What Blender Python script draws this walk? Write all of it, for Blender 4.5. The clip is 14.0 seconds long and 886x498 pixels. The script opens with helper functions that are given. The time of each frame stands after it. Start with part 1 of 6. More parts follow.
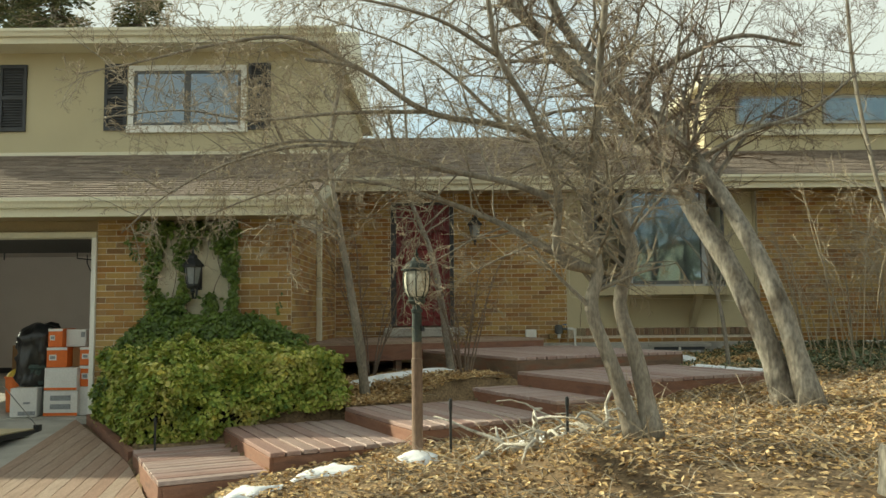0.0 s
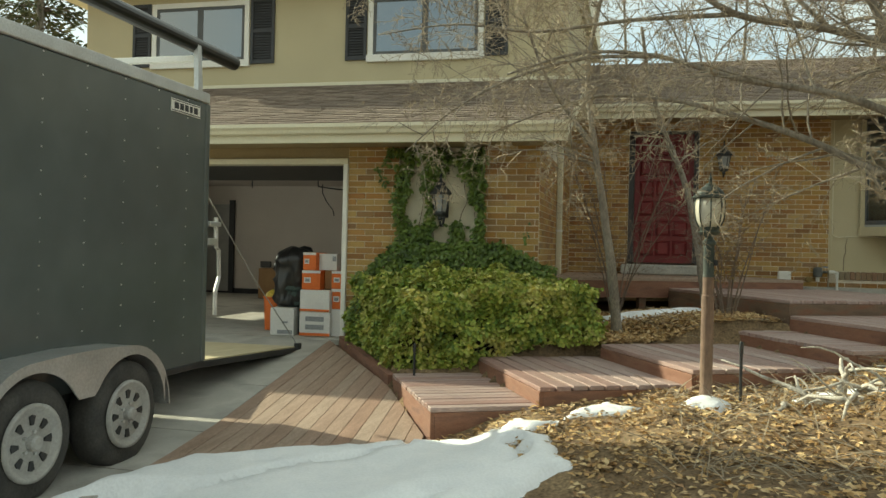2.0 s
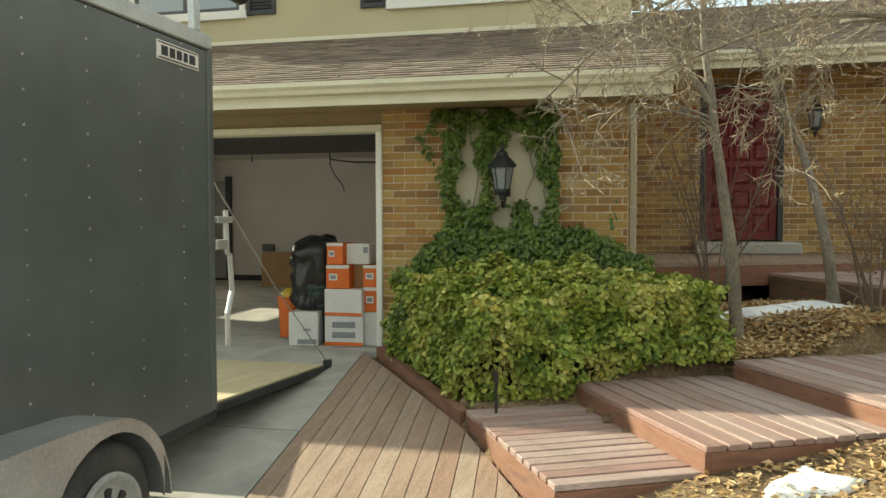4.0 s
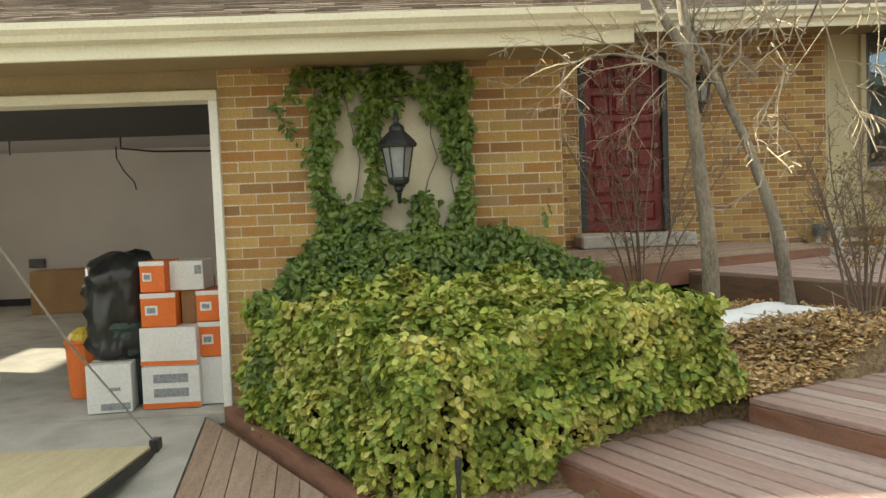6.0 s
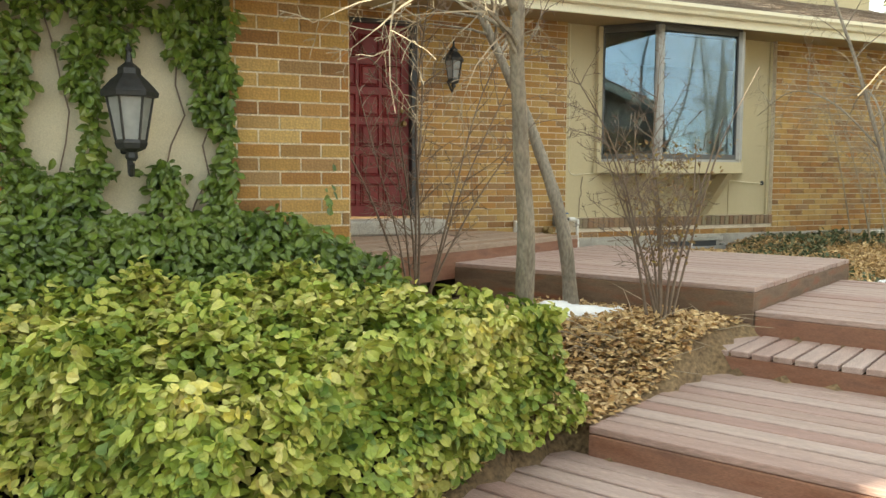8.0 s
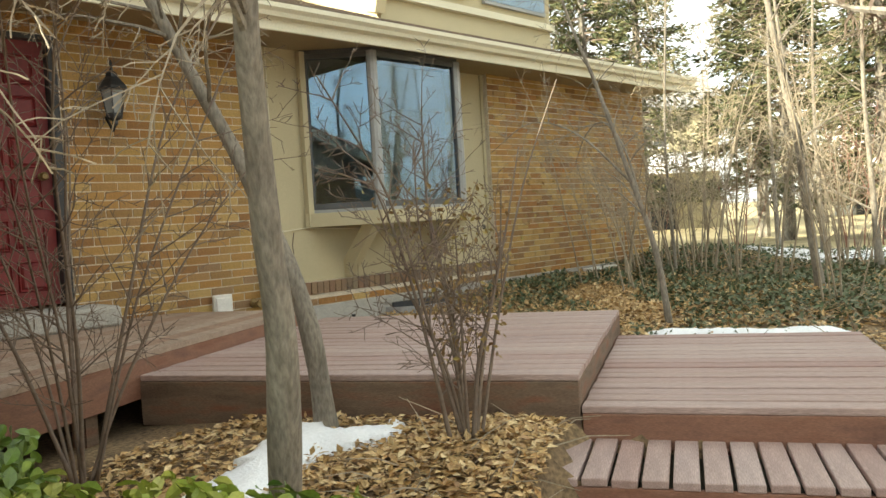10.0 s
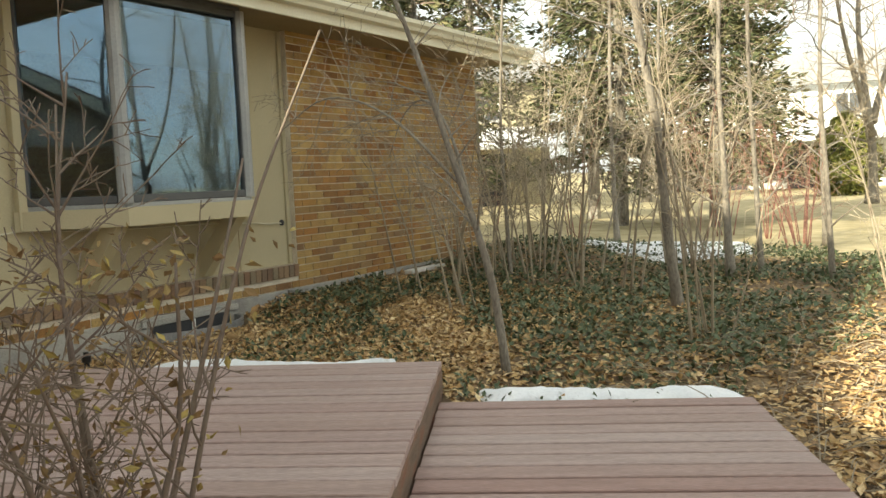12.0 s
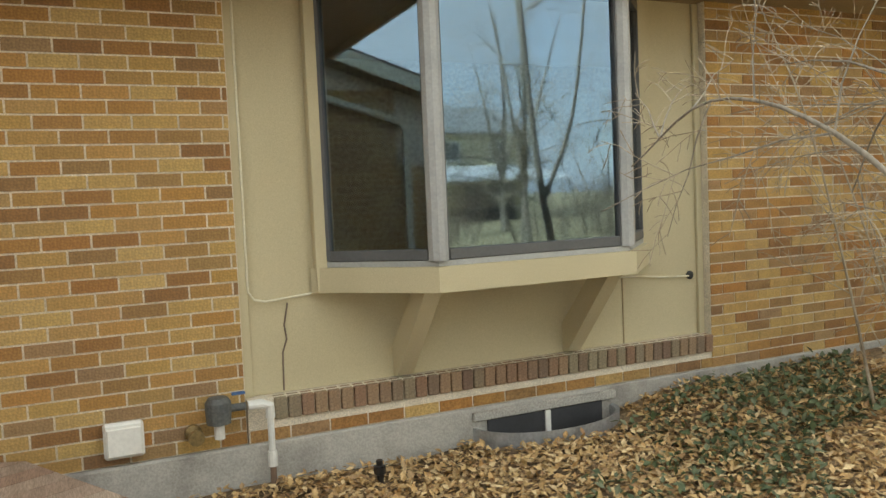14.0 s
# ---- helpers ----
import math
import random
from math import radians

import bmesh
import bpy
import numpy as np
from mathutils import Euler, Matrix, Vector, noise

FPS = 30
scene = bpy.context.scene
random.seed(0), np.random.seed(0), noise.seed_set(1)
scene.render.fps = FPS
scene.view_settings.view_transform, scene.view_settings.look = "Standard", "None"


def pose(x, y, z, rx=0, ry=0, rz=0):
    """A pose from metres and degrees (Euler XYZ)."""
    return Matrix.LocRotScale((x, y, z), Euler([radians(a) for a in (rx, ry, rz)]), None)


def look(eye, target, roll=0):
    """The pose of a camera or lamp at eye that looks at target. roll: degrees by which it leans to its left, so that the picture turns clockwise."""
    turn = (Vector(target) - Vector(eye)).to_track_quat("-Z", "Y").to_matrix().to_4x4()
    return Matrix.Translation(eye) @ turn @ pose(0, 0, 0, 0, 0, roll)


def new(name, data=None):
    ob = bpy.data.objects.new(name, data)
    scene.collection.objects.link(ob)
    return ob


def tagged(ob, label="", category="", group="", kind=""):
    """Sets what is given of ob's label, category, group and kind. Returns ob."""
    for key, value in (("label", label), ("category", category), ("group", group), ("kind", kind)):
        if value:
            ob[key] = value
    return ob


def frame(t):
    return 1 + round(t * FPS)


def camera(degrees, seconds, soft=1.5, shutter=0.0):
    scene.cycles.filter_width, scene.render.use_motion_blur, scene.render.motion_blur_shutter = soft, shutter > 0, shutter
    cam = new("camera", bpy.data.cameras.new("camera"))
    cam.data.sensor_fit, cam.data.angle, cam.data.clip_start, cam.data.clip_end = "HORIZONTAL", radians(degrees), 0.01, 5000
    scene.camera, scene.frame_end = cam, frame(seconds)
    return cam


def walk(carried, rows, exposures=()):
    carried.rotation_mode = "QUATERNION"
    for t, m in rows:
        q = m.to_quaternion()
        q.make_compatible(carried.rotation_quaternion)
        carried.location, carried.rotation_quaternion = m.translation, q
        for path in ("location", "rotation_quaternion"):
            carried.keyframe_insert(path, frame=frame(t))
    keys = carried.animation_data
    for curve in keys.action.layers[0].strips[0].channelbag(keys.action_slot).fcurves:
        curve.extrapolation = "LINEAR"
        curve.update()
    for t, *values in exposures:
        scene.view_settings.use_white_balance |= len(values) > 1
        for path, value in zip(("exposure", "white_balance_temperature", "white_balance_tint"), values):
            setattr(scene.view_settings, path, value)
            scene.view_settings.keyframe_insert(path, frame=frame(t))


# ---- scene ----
cam = camera(57.3, 14.0)

PATH = [
    (0, (0.005, 0.024, 1.196), (0.007, 2.018, 1.354), -0.5),
    (0.5, (0.001, 0.021, 1.2), (-0.015, 2.015, 1.354), -0.6),
    (1, (-0.115, 0.023, 1.171), (-0.292, 2.011, 1.299), -0.0),
    (1.5, (-0.431, 0.044, 1.156), (-0.788, 2.011, 1.177), 1.0),
    (2, (-0.651, 0.405, 1.132), (-1.125, 2.348, 1.132), 1.3),
    (2.5, (-0.881, 0.862, 1.248), (-1.453, 2.778, 1.243), 0.7),
    (3, (-1.127, 1.233, 1.285), (-1.671, 3.158, 1.246), 0.8),
    (5.5, (-2.645, 3.651, 1.371), (-2.769, 5.645, 1.273), -2.3),
    (6, (-2.802, 4.102, 1.36), (-2.738, 6.098, 1.255), -2.2),
    (6.5, (-2.98, 4.504, 1.344), (-2.745, 6.487, 1.222), -1.7),
    (7, (-3.172, 4.764, 1.389), (-2.715, 6.704, 1.22), -0.6),
    (7.5, (-3.196, 5.029, 1.363), (-2.51, 6.899, 1.187), 0.8),
    (8, (-3.108, 5.374, 1.375), (-2.306, 7.198, 1.206), 0.1),
    (8.5, (-3.024, 5.912, 1.366), (-2.002, 7.627, 1.254), -0.8),
    (11, (-1.646, 7.582, 1.623), (-0.04, 8.766, 1.484), -3.0),
    (11.5, (-1.227, 7.791, 1.7), (0.446, 8.873, 1.529), -2.2),
    (12, (-0.741, 8.036, 1.719), (0.945, 9.097, 1.544), -2.4),
    (12.5, (-0.28, 8.296, 1.851), (1.412, 9.346, 1.665), -2.1),
    (13, (0.242, 8.548, 1.893), (1.776, 9.825, 1.771), -2.2),
    (13.5, (0.802, 8.875, 1.968), (2.065, 10.42, 1.827), -2.0),
    (14, (1.268, 9.255, 1.963), (2.109, 11.065, 1.834), -2.5),
]
walk(cam, [(t, look(eye, target, roll)) for t, eye, target, roll in PATH],
     exposures=[(0.0, 0.6, 7200, -8.0), (3.0, 0.8, 7200, -9.0), (5.5, 1.45, 7300, 0.0), (8.5, 2.0, 7300, -1.0), (11.0, 1.4, 7200, 1.0), (13.0, 1.25, 7300, 1.0), (13.5, 1.45, 7300, 2.0), (14.0, 1.85, 7300, 3.0)])

# ---- world, sun ----
SUN_TO = Vector((-2.1, 0.66, 1.0)).normalized()
world = bpy.data.worlds.new("sky")
scene.world = world
world.use_nodes = True
wn = world.node_tree.nodes
sky = wn.new("ShaderNodeTexSky")
sky.sky_type, sky.sun_disc = "NISHITA", False
sky.sun_elevation = math.asin(SUN_TO.z)
sky.sun_rotation = math.atan2(SUN_TO.x, SUN_TO.y)
sky.air_density, sky.dust_density, sky.ozone_density = 1.0, 1.0, 1.5
cloud = wn.new("ShaderNodeTexNoise")
cloud.inputs["Scale"].default_value, cloud.inputs["Detail"].default_value = 2.2, 6.0
cramp = wn.new("ShaderNodeValToRGB")
cramp.color_ramp.elements[0].position, cramp.color_ramp.elements[1].position = 0.30, 0.54
cramp.color_ramp.elements[0].color = (0.2, 0.2, 0.2, 1)
cmix = wn.new("ShaderNodeMix")
cmix.data_type = "RGBA"
cmix.inputs[7].default_value = (3.6, 3.75, 3.95, 1)
wl = world.node_tree.links
wl.new(cloud.outputs["Fac"], cramp.inputs["Fac"])
wl.new(cramp.outputs["Color"], cmix.inputs[0])
wl.new(sky.outputs["Color"], cmix.inputs[6])
wl.new(cmix.outputs[2], wn["Background"].inputs["Color"])
wn["Background"].inputs["Strength"].default_value = 0.15
sun = new("sun", bpy.data.lights.new("sun", "SUN"))
sun.data.energy, sun.data.angle, sun.data.color = 4.2, radians(0.8), (1.0, 0.92, 0.80)
sun.matrix_world = look(SUN_TO * 30, (0, 0, 0))
scene.view_settings.exposure = 0.0


# ---- materials ----
def material(name, colors, rough=0.8, scale=6.0, grain=60.0, bump=0.2, metal=0.0, island=False, stretch=(1, 1, 1), per_object=False, fine=0.3, spec=0.5, clump=0.0):
    """Colours spread by a coarse noise, fine grain over them; island or per_object gives each piece its own."""
    m = bpy.data.materials.new(name)
    m.use_nodes = True
    n, l = m.node_tree.nodes, m.node_tree.links
    b = n["Principled BSDF"]
    b.inputs["Roughness"].default_value, b.inputs["Metallic"].default_value = rough, metal
    b.inputs["Specular IOR Level"].default_value = spec
    co = n.new("ShaderNodeTexCoord")
    mp = n.new("ShaderNodeMapping")
    mp.inputs["Scale"].default_value = stretch
    l.new(co.outputs["Object"], mp.inputs["Vector"])
    a = n.new("ShaderNodeTexNoise")
    a.inputs["Scale"].default_value, a.inputs["Detail"].default_value = scale, 4
    g = n.new("ShaderNodeTexNoise")
    g.inputs["Scale"].default_value, g.inputs["Detail"].default_value = grain, 3
    for t in (a, g):
        l.new(mp.outputs["Vector"], t.inputs["Vector"])
    ramp = n.new("ShaderNodeValToRGB")
    e = ramp.color_ramp.elements
    while len(e) < len(colors):
        e.new(0.5)
    lo, hi = (0.0, 1.0) if (island or per_object) else (0.3, 0.7)
    for i, c in enumerate(colors):
        e[i].position = lo + (hi - lo) * i / max(1, len(colors) - 1)
        e[i].color = (*c, 1)
    if len(colors) == 1:
        e[1].color = (*colors[0], 1)
    if island:
        src = n.new("ShaderNodeNewGeometry").outputs["Random Per Island"]
        if clump:
            cl = n.new("ShaderNodeTexNoise")
            cl.inputs["Scale"].default_value, cl.inputs["Detail"].default_value = clump, 3
            l.new(co.outputs["Object"], cl.inputs["Vector"])
            cm = n.new("ShaderNodeMapRange")
            cm.inputs["From Min"].default_value, cm.inputs["From Max"].default_value = 0.3, 0.7
            l.new(cl.outputs["Fac"], cm.inputs["Value"])
            cx_ = n.new("ShaderNodeMix")
            cx_.inputs[0].default_value = 0.6
            l.new(src, cx_.inputs[2])
            l.new(cm.outputs["Result"], cx_.inputs[3])
            src = cx_.outputs[0]
    elif per_object:
        src = n.new("ShaderNodeObjectInfo").outputs["Random"]
    else:
        src = a.outputs["Fac"]
    l.new(src, ramp.inputs["Fac"])
    hsv = n.new("ShaderNodeHueSaturation")
    vr = n.new("ShaderNodeMapRange")
    vr.inputs["To Min"].default_value, vr.inputs["To Max"].default_value = 1 - fine, 1 + fine
    vr.inputs["From Min"].default_value, vr.inputs["From Max"].default_value = 0.3, 0.7
    l.new(g.outputs["Fac"], vr.inputs["Value"])
    l.new(vr.outputs["Result"], hsv.inputs["Value"])
    l.new(ramp.outputs["Color"], hsv.inputs["Color"])
    last = hsv.outputs["Color"]
    if island or per_object:
        mx = n.new("ShaderNodeMix")
        mx.data_type, mx.blend_type = "RGBA", "MULTIPLY"
        mx.inputs[0].default_value = 0.6
        r2 = n.new("ShaderNodeValToRGB")
        r2.color_ramp.elements[0].position, r2.color_ramp.elements[1].position = 0.3, 0.65
        r2.color_ramp.elements[0].color = (0.62, 0.6, 0.58, 1)
        l.new(a.outputs["Fac"], r2.inputs["Fac"])
        l.new(last, mx.inputs[6])
        l.new(r2.outputs["Color"], mx.inputs[7])
        last = mx.outputs[2]
    l.new(last, b.inputs["Base Color"])
    if bump:
        bp = n.new("ShaderNodeBump")
        bp.inputs["Strength"].default_value, bp.inputs["Distance"].default_value = bump, 0.01
        l.new(g.outputs["Fac"], bp.inputs["Height"])
        l.new(bp.outputs["Normal"], b.inputs["Normal"])
    return m


def glass(name, tint, rough=0.02):
    m = bpy.data.materials.new(name)
    m.use_nodes = True
    b = m.node_tree.nodes["Principled BSDF"]
    b.inputs["Base Color"].default_value = (*tint, 1)
    b.inputs["Roughness"].default_value = rough
    b.inputs["Transmission Weight"].default_value = 1.0
    b.inputs["IOR"].default_value = 2.2
    b.inputs["Specular Tint"].default_value = (0.50, 0.74, 1.0, 1)
    return m


BRICK_TONES = [(0.441, 0.265, 0.08), (0.493, 0.323, 0.112), (0.378, 0.201, 0.068), (0.546, 0.377, 0.152), (0.43, 0.26, 0.088), (0.247, 0.137, 0.064), (0.514, 0.338, 0.12), (0.315, 0.196, 0.104), (0.473, 0.265, 0.088), (0.525, 0.363, 0.136), (0.42, 0.196, 0.056), (0.273, 0.142, 0.056), (0.347, 0.176, 0.06), (0.452, 0.245, 0.072)]
M_BRICK = material("brick_buff", BRICK_TONES, 0.88, 9, 90, 0.35, per_object=True)
M_BRICKS = material("brick_buff_joined", BRICK_TONES, 0.88, 9, 90, 0.35, island=True)
M_BRICKRED = material("brick_red", [(0.288, 0.172, 0.112), (0.352, 0.243, 0.149), (0.213, 0.136, 0.0972), (0.32, 0.272, 0.179)], 0.88, 9, 90, 0.3, per_object=True)
M_MORTAR = material("mortar", [(0.619, 0.553, 0.443), (0.752, 0.674, 0.553)], 0.95, 8, 150, 0.4)
M_STUCCO = material("stucco_tan", [(0.495, 0.435, 0.286), (0.55, 0.484, 0.319)], 0.9, 1.3, 180, 0.25, fine=0.08)
M_STUCCO_PALE = material("stucco_pale", [(0.60, 0.55, 0.42), (0.68, 0.62, 0.48)], 0.9, 1.5, 180, 0.3, fine=0.1)
M_TRIM = material("trim_cream", [(0.68, 0.64, 0.49), (0.74, 0.70, 0.55)], 0.55, 2, 60, 0.08, fine=0.07)
M_WHITE = material("white_paint", [(0.76, 0.75, 0.70), (0.82, 0.81, 0.77)], 0.5, 3, 60, 0.06, fine=0.06)
M_SOFFIT = material("soffit_brown", [(0.30, 0.23, 0.13), (0.36, 0.28, 0.16)], 0.8, 2, 60, 0.1, fine=0.1)
M_SHINGLE = material("shingle_brown", [(0.22, 0.17, 0.135), (0.28, 0.22, 0.175), (0.18, 0.14, 0.11), (0.33, 0.265, 0.21)], 0.95, 5, 220, 0.6, island=True, fine=0.45)
M_ROOFDECK = material("roof_felt", [(0.10, 0.08, 0.07), (0.14, 0.11, 0.09)], 0.95)
M_SHUTTER = material("shutter_dark", [(0.035, 0.037, 0.042), (0.05, 0.052, 0.058)], 0.6, 4, 60, 0.1, fine=0.1)
M_FRAME = material("window_grey", [(0.078, 0.0813, 0.0845), (0.104, 0.107, 0.111)], 0.5, 4, 60, 0.05, fine=0.08)
M_FRAME_L = material("window_silver", [(0.30, 0.31, 0.31), (0.38, 0.385, 0.38)], 0.45, 4, 60, 0.05, fine=0.08)
M_GLASS = glass("window_glass", (0.80, 0.88, 0.90))
M_DOOR = material("door_red", [(0.14, 0.014, 0.018), (0.19, 0.02, 0.022)], 0.5, 3, 50, 0.08, fine=0.12)
M_STEP = material("step_stone", [(0.36, 0.35, 0.32), (0.46, 0.44, 0.40)], 0.9, 6, 90, 0.3)
M_CONC = material("concrete", [(0.36, 0.34, 0.30), (0.46, 0.44, 0.40), (0.30, 0.285, 0.26)], 0.92, 1.7, 110, 0.25, fine=0.12)
M_FOUND = material("foundation", [(0.36, 0.345, 0.315), (0.45, 0.435, 0.398), (0.285, 0.27, 0.247)], 0.93, 3, 90, 0.35, fine=0.15)
M_DECK = material("deck_boards", [(0.396, 0.279, 0.245), (0.45, 0.335, 0.302), (0.36, 0.223, 0.193), (0.48, 0.373, 0.342), (0.402, 0.284, 0.256)], 0.55, 3.5, 40, 0.35, per_object=True, stretch=(6, 0.6, 6), fine=0.25)
M_DECKRED = material("deck_boards_red", [(0.359, 0.249, 0.187), (0.399, 0.301, 0.235), (0.33, 0.203, 0.145), (0.439, 0.353, 0.281)], 0.78, 4, 40, 0.35, per_object=True, stretch=(6, 0.6, 6), fine=0.28)
M_FASCIA = material("deck_red_fascia", [(0.21, 0.092, 0.056), (0.26, 0.13, 0.085), (0.18, 0.09, 0.065)], 0.75, 3, 60, 0.25, stretch=(1, 1, 5), fine=0.2)
M_FASCIA_D = material("deck_weathered_fascia", [(0.13, 0.085, 0.06), (0.19, 0.13, 0.09), (0.23, 0.10, 0.06)], 0.85, 3, 60, 0.3, stretch=(1, 1, 5), fine=0.25)
M_SNOW = material("snow", [(0.80, 0.82, 0.85), (0.88, 0.89, 0.91)], 0.7, 5, 60, 0.5, fine=0.05)
M_BARK = material("bark_grey", [(0.173, 0.148, 0.119), (0.245, 0.216, 0.176), (0.302, 0.27, 0.223)], 0.95, 9, 70, 0.7, stretch=(1, 1, 0.35), fine=0.3)
M_BARKROUGH = material("bark_rough", [(0.105, 0.085, 0.0644), (0.234, 0.211, 0.176), (0.316, 0.292, 0.252)], 0.95, 7, 40, 1.0, stretch=(1, 1, 0.4), fine=0.4)
M_TWIG = material("twig_tan", [(0.27, 0.217, 0.15), (0.375, 0.315, 0.232), (0.21, 0.165, 0.12)], 0.9, 3, 50, 0.0, fine=0.15)
M_TWIGD = material("twig_dark", [(0.15, 0.11, 0.09), (0.22, 0.17, 0.13)], 0.9, 3, 50, 0.0, fine=0.15)
M_DEADLEAF = material("dead_leaves", [(0.444, 0.269, 0.114), (0.646, 0.457, 0.215), (0.349, 0.209, 0.108), (0.806, 0.631, 0.362), (0.564, 0.336, 0.134)], 0.9, 20, 80, 0.0, island=True, fine=0.15)
M_DRYLEAF = material("clinging_leaves", [(0.20, 0.12, 0.05), (0.28, 0.18, 0.08), (0.36, 0.28, 0.08)], 0.9, 20, 80, 0.0, island=True, fine=0.15)
M_HEDGE = material("hedge_leaves", [(0.025, 0.06, 0.012), (0.09, 0.176, 0.0297), (0.176, 0.257, 0.0405), (0.257, 0.338, 0.054), (0.338, 0.392, 0.0675), (0.432, 0.446, 0.0945), (0.54, 0.527, 0.189), (0.648, 0.567, 0.108), (0.702, 0.621, 0.27)], 0.5, 2.6, 80, 0.0, island=True, fine=0.15, clump=3.2)
M_IVY = material("ivy_leaves", [(0.042, 0.077, 0.014), (0.077, 0.133, 0.0224), (0.119, 0.189, 0.0308), (0.154, 0.224, 0.0392), (0.252, 0.28, 0.056)], 0.34, 20, 80, 0.0, island=True, fine=0.15, clump=4.0)
M_COVER = material("ground_cover", [(0.05, 0.075, 0.03), (0.085, 0.115, 0.045), (0.11, 0.135, 0.065), (0.16, 0.17, 0.10)], 0.6, 20, 80, 0.0, island=True, fine=0.15)
# Near-black colour standing in for shade within foliage, board gaps and the pit.
M_SHADE_FILL = material("near_black_shade_fill", [(0.02, 0.02, 0.01), (0.04, 0.035, 0.018)], 0.95)
M_TRAILER = material("trailer_charcoal", [(0.085, 0.098, 0.098), (0.11, 0.125, 0.123)], 0.24, 1.2, 3.0, 0.3, fine=0.08)
M_ALU = material("aluminium", [(0.50, 0.51, 0.51), (0.62, 0.63, 0.63)], 0.42, 5, 80, 0.05, metal=0.75, fine=0.1)
M_FENDER = material("fender_metal", [(0.34, 0.34, 0.33), (0.46, 0.46, 0.45)], 0.4, 3, 60, 0.05, metal=0.5, fine=0.12)
M_RUBBER = material("rubber", [(0.035, 0.034, 0.033), (0.07, 0.066, 0.06)], 0.85, 6, 60, 0.2, fine=0.2)
M_RIM = material("rim_grey", [(0.302, 0.295, 0.281), (0.389, 0.382, 0.36)], 0.5, 6, 60, 0.05, metal=0.0, fine=0.12)
M_BLACK = material("black_plastic", [(0.012, 0.012, 0.013), (0.02, 0.02, 0.021)], 0.3, 6, 30, 0.05, fine=0.1)
M_DARK = material("dark_metal", [(0.03, 0.032, 0.035), (0.05, 0.052, 0.055)], 0.5, 6, 60, 0.1, metal=0.4, fine=0.15)
M_VERDI = material("lamp_verdigris", [(0.035, 0.045, 0.040), (0.06, 0.075, 0.065)], 0.55, 10, 60, 0.15, metal=0.3, fine=0.2)
M_POST = material("post_brown", [(0.16, 0.10, 0.07), (0.23, 0.155, 0.11)], 0.75, 6, 60, 0.2, stretch=(1, 1, 0.3), fine=0.2)
M_LAMPGLASS = material("lamp_frosted_glass", [(0.55, 0.53, 0.44), (0.68, 0.66, 0.56)], 0.25, 3, 20, 0.02, fine=0.1)
M_LANTGLASS = material("lantern_glass", [(0.20, 0.215, 0.22), (0.30, 0.315, 0.32)], 0.15, 3, 20, 0.02, fine=0.1)
M_ORANGE = material("box_orange", [(0.62, 0.13, 0.02), (0.70, 0.16, 0.03)], 0.6, 4, 60, 0.05, fine=0.08)
M_BOXWHITE = material("box_white", [(0.62, 0.61, 0.60), (0.70, 0.69, 0.68)], 0.6, 4, 60, 0.05, fine=0.08)
M_BOXGREY = material("box_print_grey", [(0.22, 0.23, 0.25), (0.28, 0.29, 0.31)], 0.6, 4, 60, 0.0)
M_CARD = material("cardboard", [(0.30, 0.17, 0.08), (0.36, 0.22, 0.11)], 0.8, 4, 60, 0.1, fine=0.1)
M_WALLIN = material("garage_drywall", [(0.60, 0.55, 0.52), (0.68, 0.63, 0.60)], 0.85, 0.9, 40, 0.05, fine=0.05)
M_PLY = material("ramp_wood", [(0.50, 0.42, 0.26), (0.60, 0.52, 0.34)], 0.75, 3, 50, 0.15, stretch=(5, 0.6, 5), fine=0.15)
M_PVC = material("pvc_white", [(0.70, 0.70, 0.67), (0.76, 0.76, 0.73)], 0.4, 4, 60, 0.03, fine=0.05)
M_BRASS = material("aged_brass", [(0.20, 0.14, 0.06), (0.28, 0.20, 0.09)], 0.5, 8, 60, 0.1, metal=0.6)
M_VALVE = material("valve_grey", [(0.08, 0.085, 0.085), (0.12, 0.125, 0.12)], 0.6, 8, 60, 0.1)
M_BLUE = material("blue_handle", [(0.05, 0.13, 0.32), (0.07, 0.16, 0.36)], 0.5, 8, 60, 0.0)
M_GALV = material("galvanised", [(0.36, 0.37, 0.38), (0.48, 0.49, 0.50)], 0.45, 8, 60, 0.1, metal=0.6, fine=0.15)
M_YELLOW = material("yellow_plastic", [(0.55, 0.38, 0.04), (0.62, 0.44, 0.06)], 0.5)
M_CURTAIN = material("interior_pale", [(0.40, 0.38, 0.35), (0.48, 0.46, 0.43)], 0.9, 2, 30, 0.1)
M_NEEDLE = material("conifer_needles", [(0.05, 0.07, 0.03), (0.10, 0.115, 0.05), (0.16, 0.16, 0.075), (0.22, 0.20, 0.10)], 0.8, 20, 80, 0.0, island=True, fine=0.2)
M_SIDING = material("pale_siding", [(0.55, 0.57, 0.56), (0.62, 0.64, 0.63)], 0.8, 1, 30, 0.1)
M_REDBUSH = material("reddish_twigs", [(0.22, 0.10, 0.08), (0.30, 0.15, 0.11)], 0.9, 3, 50, 0.0)
M_DRIFT = material("weathered_wood", [(0.44, 0.40, 0.34), (0.58, 0.55, 0.49), (0.28, 0.24, 0.19)], 0.9, 9, 70, 0.5, fine=0.3)


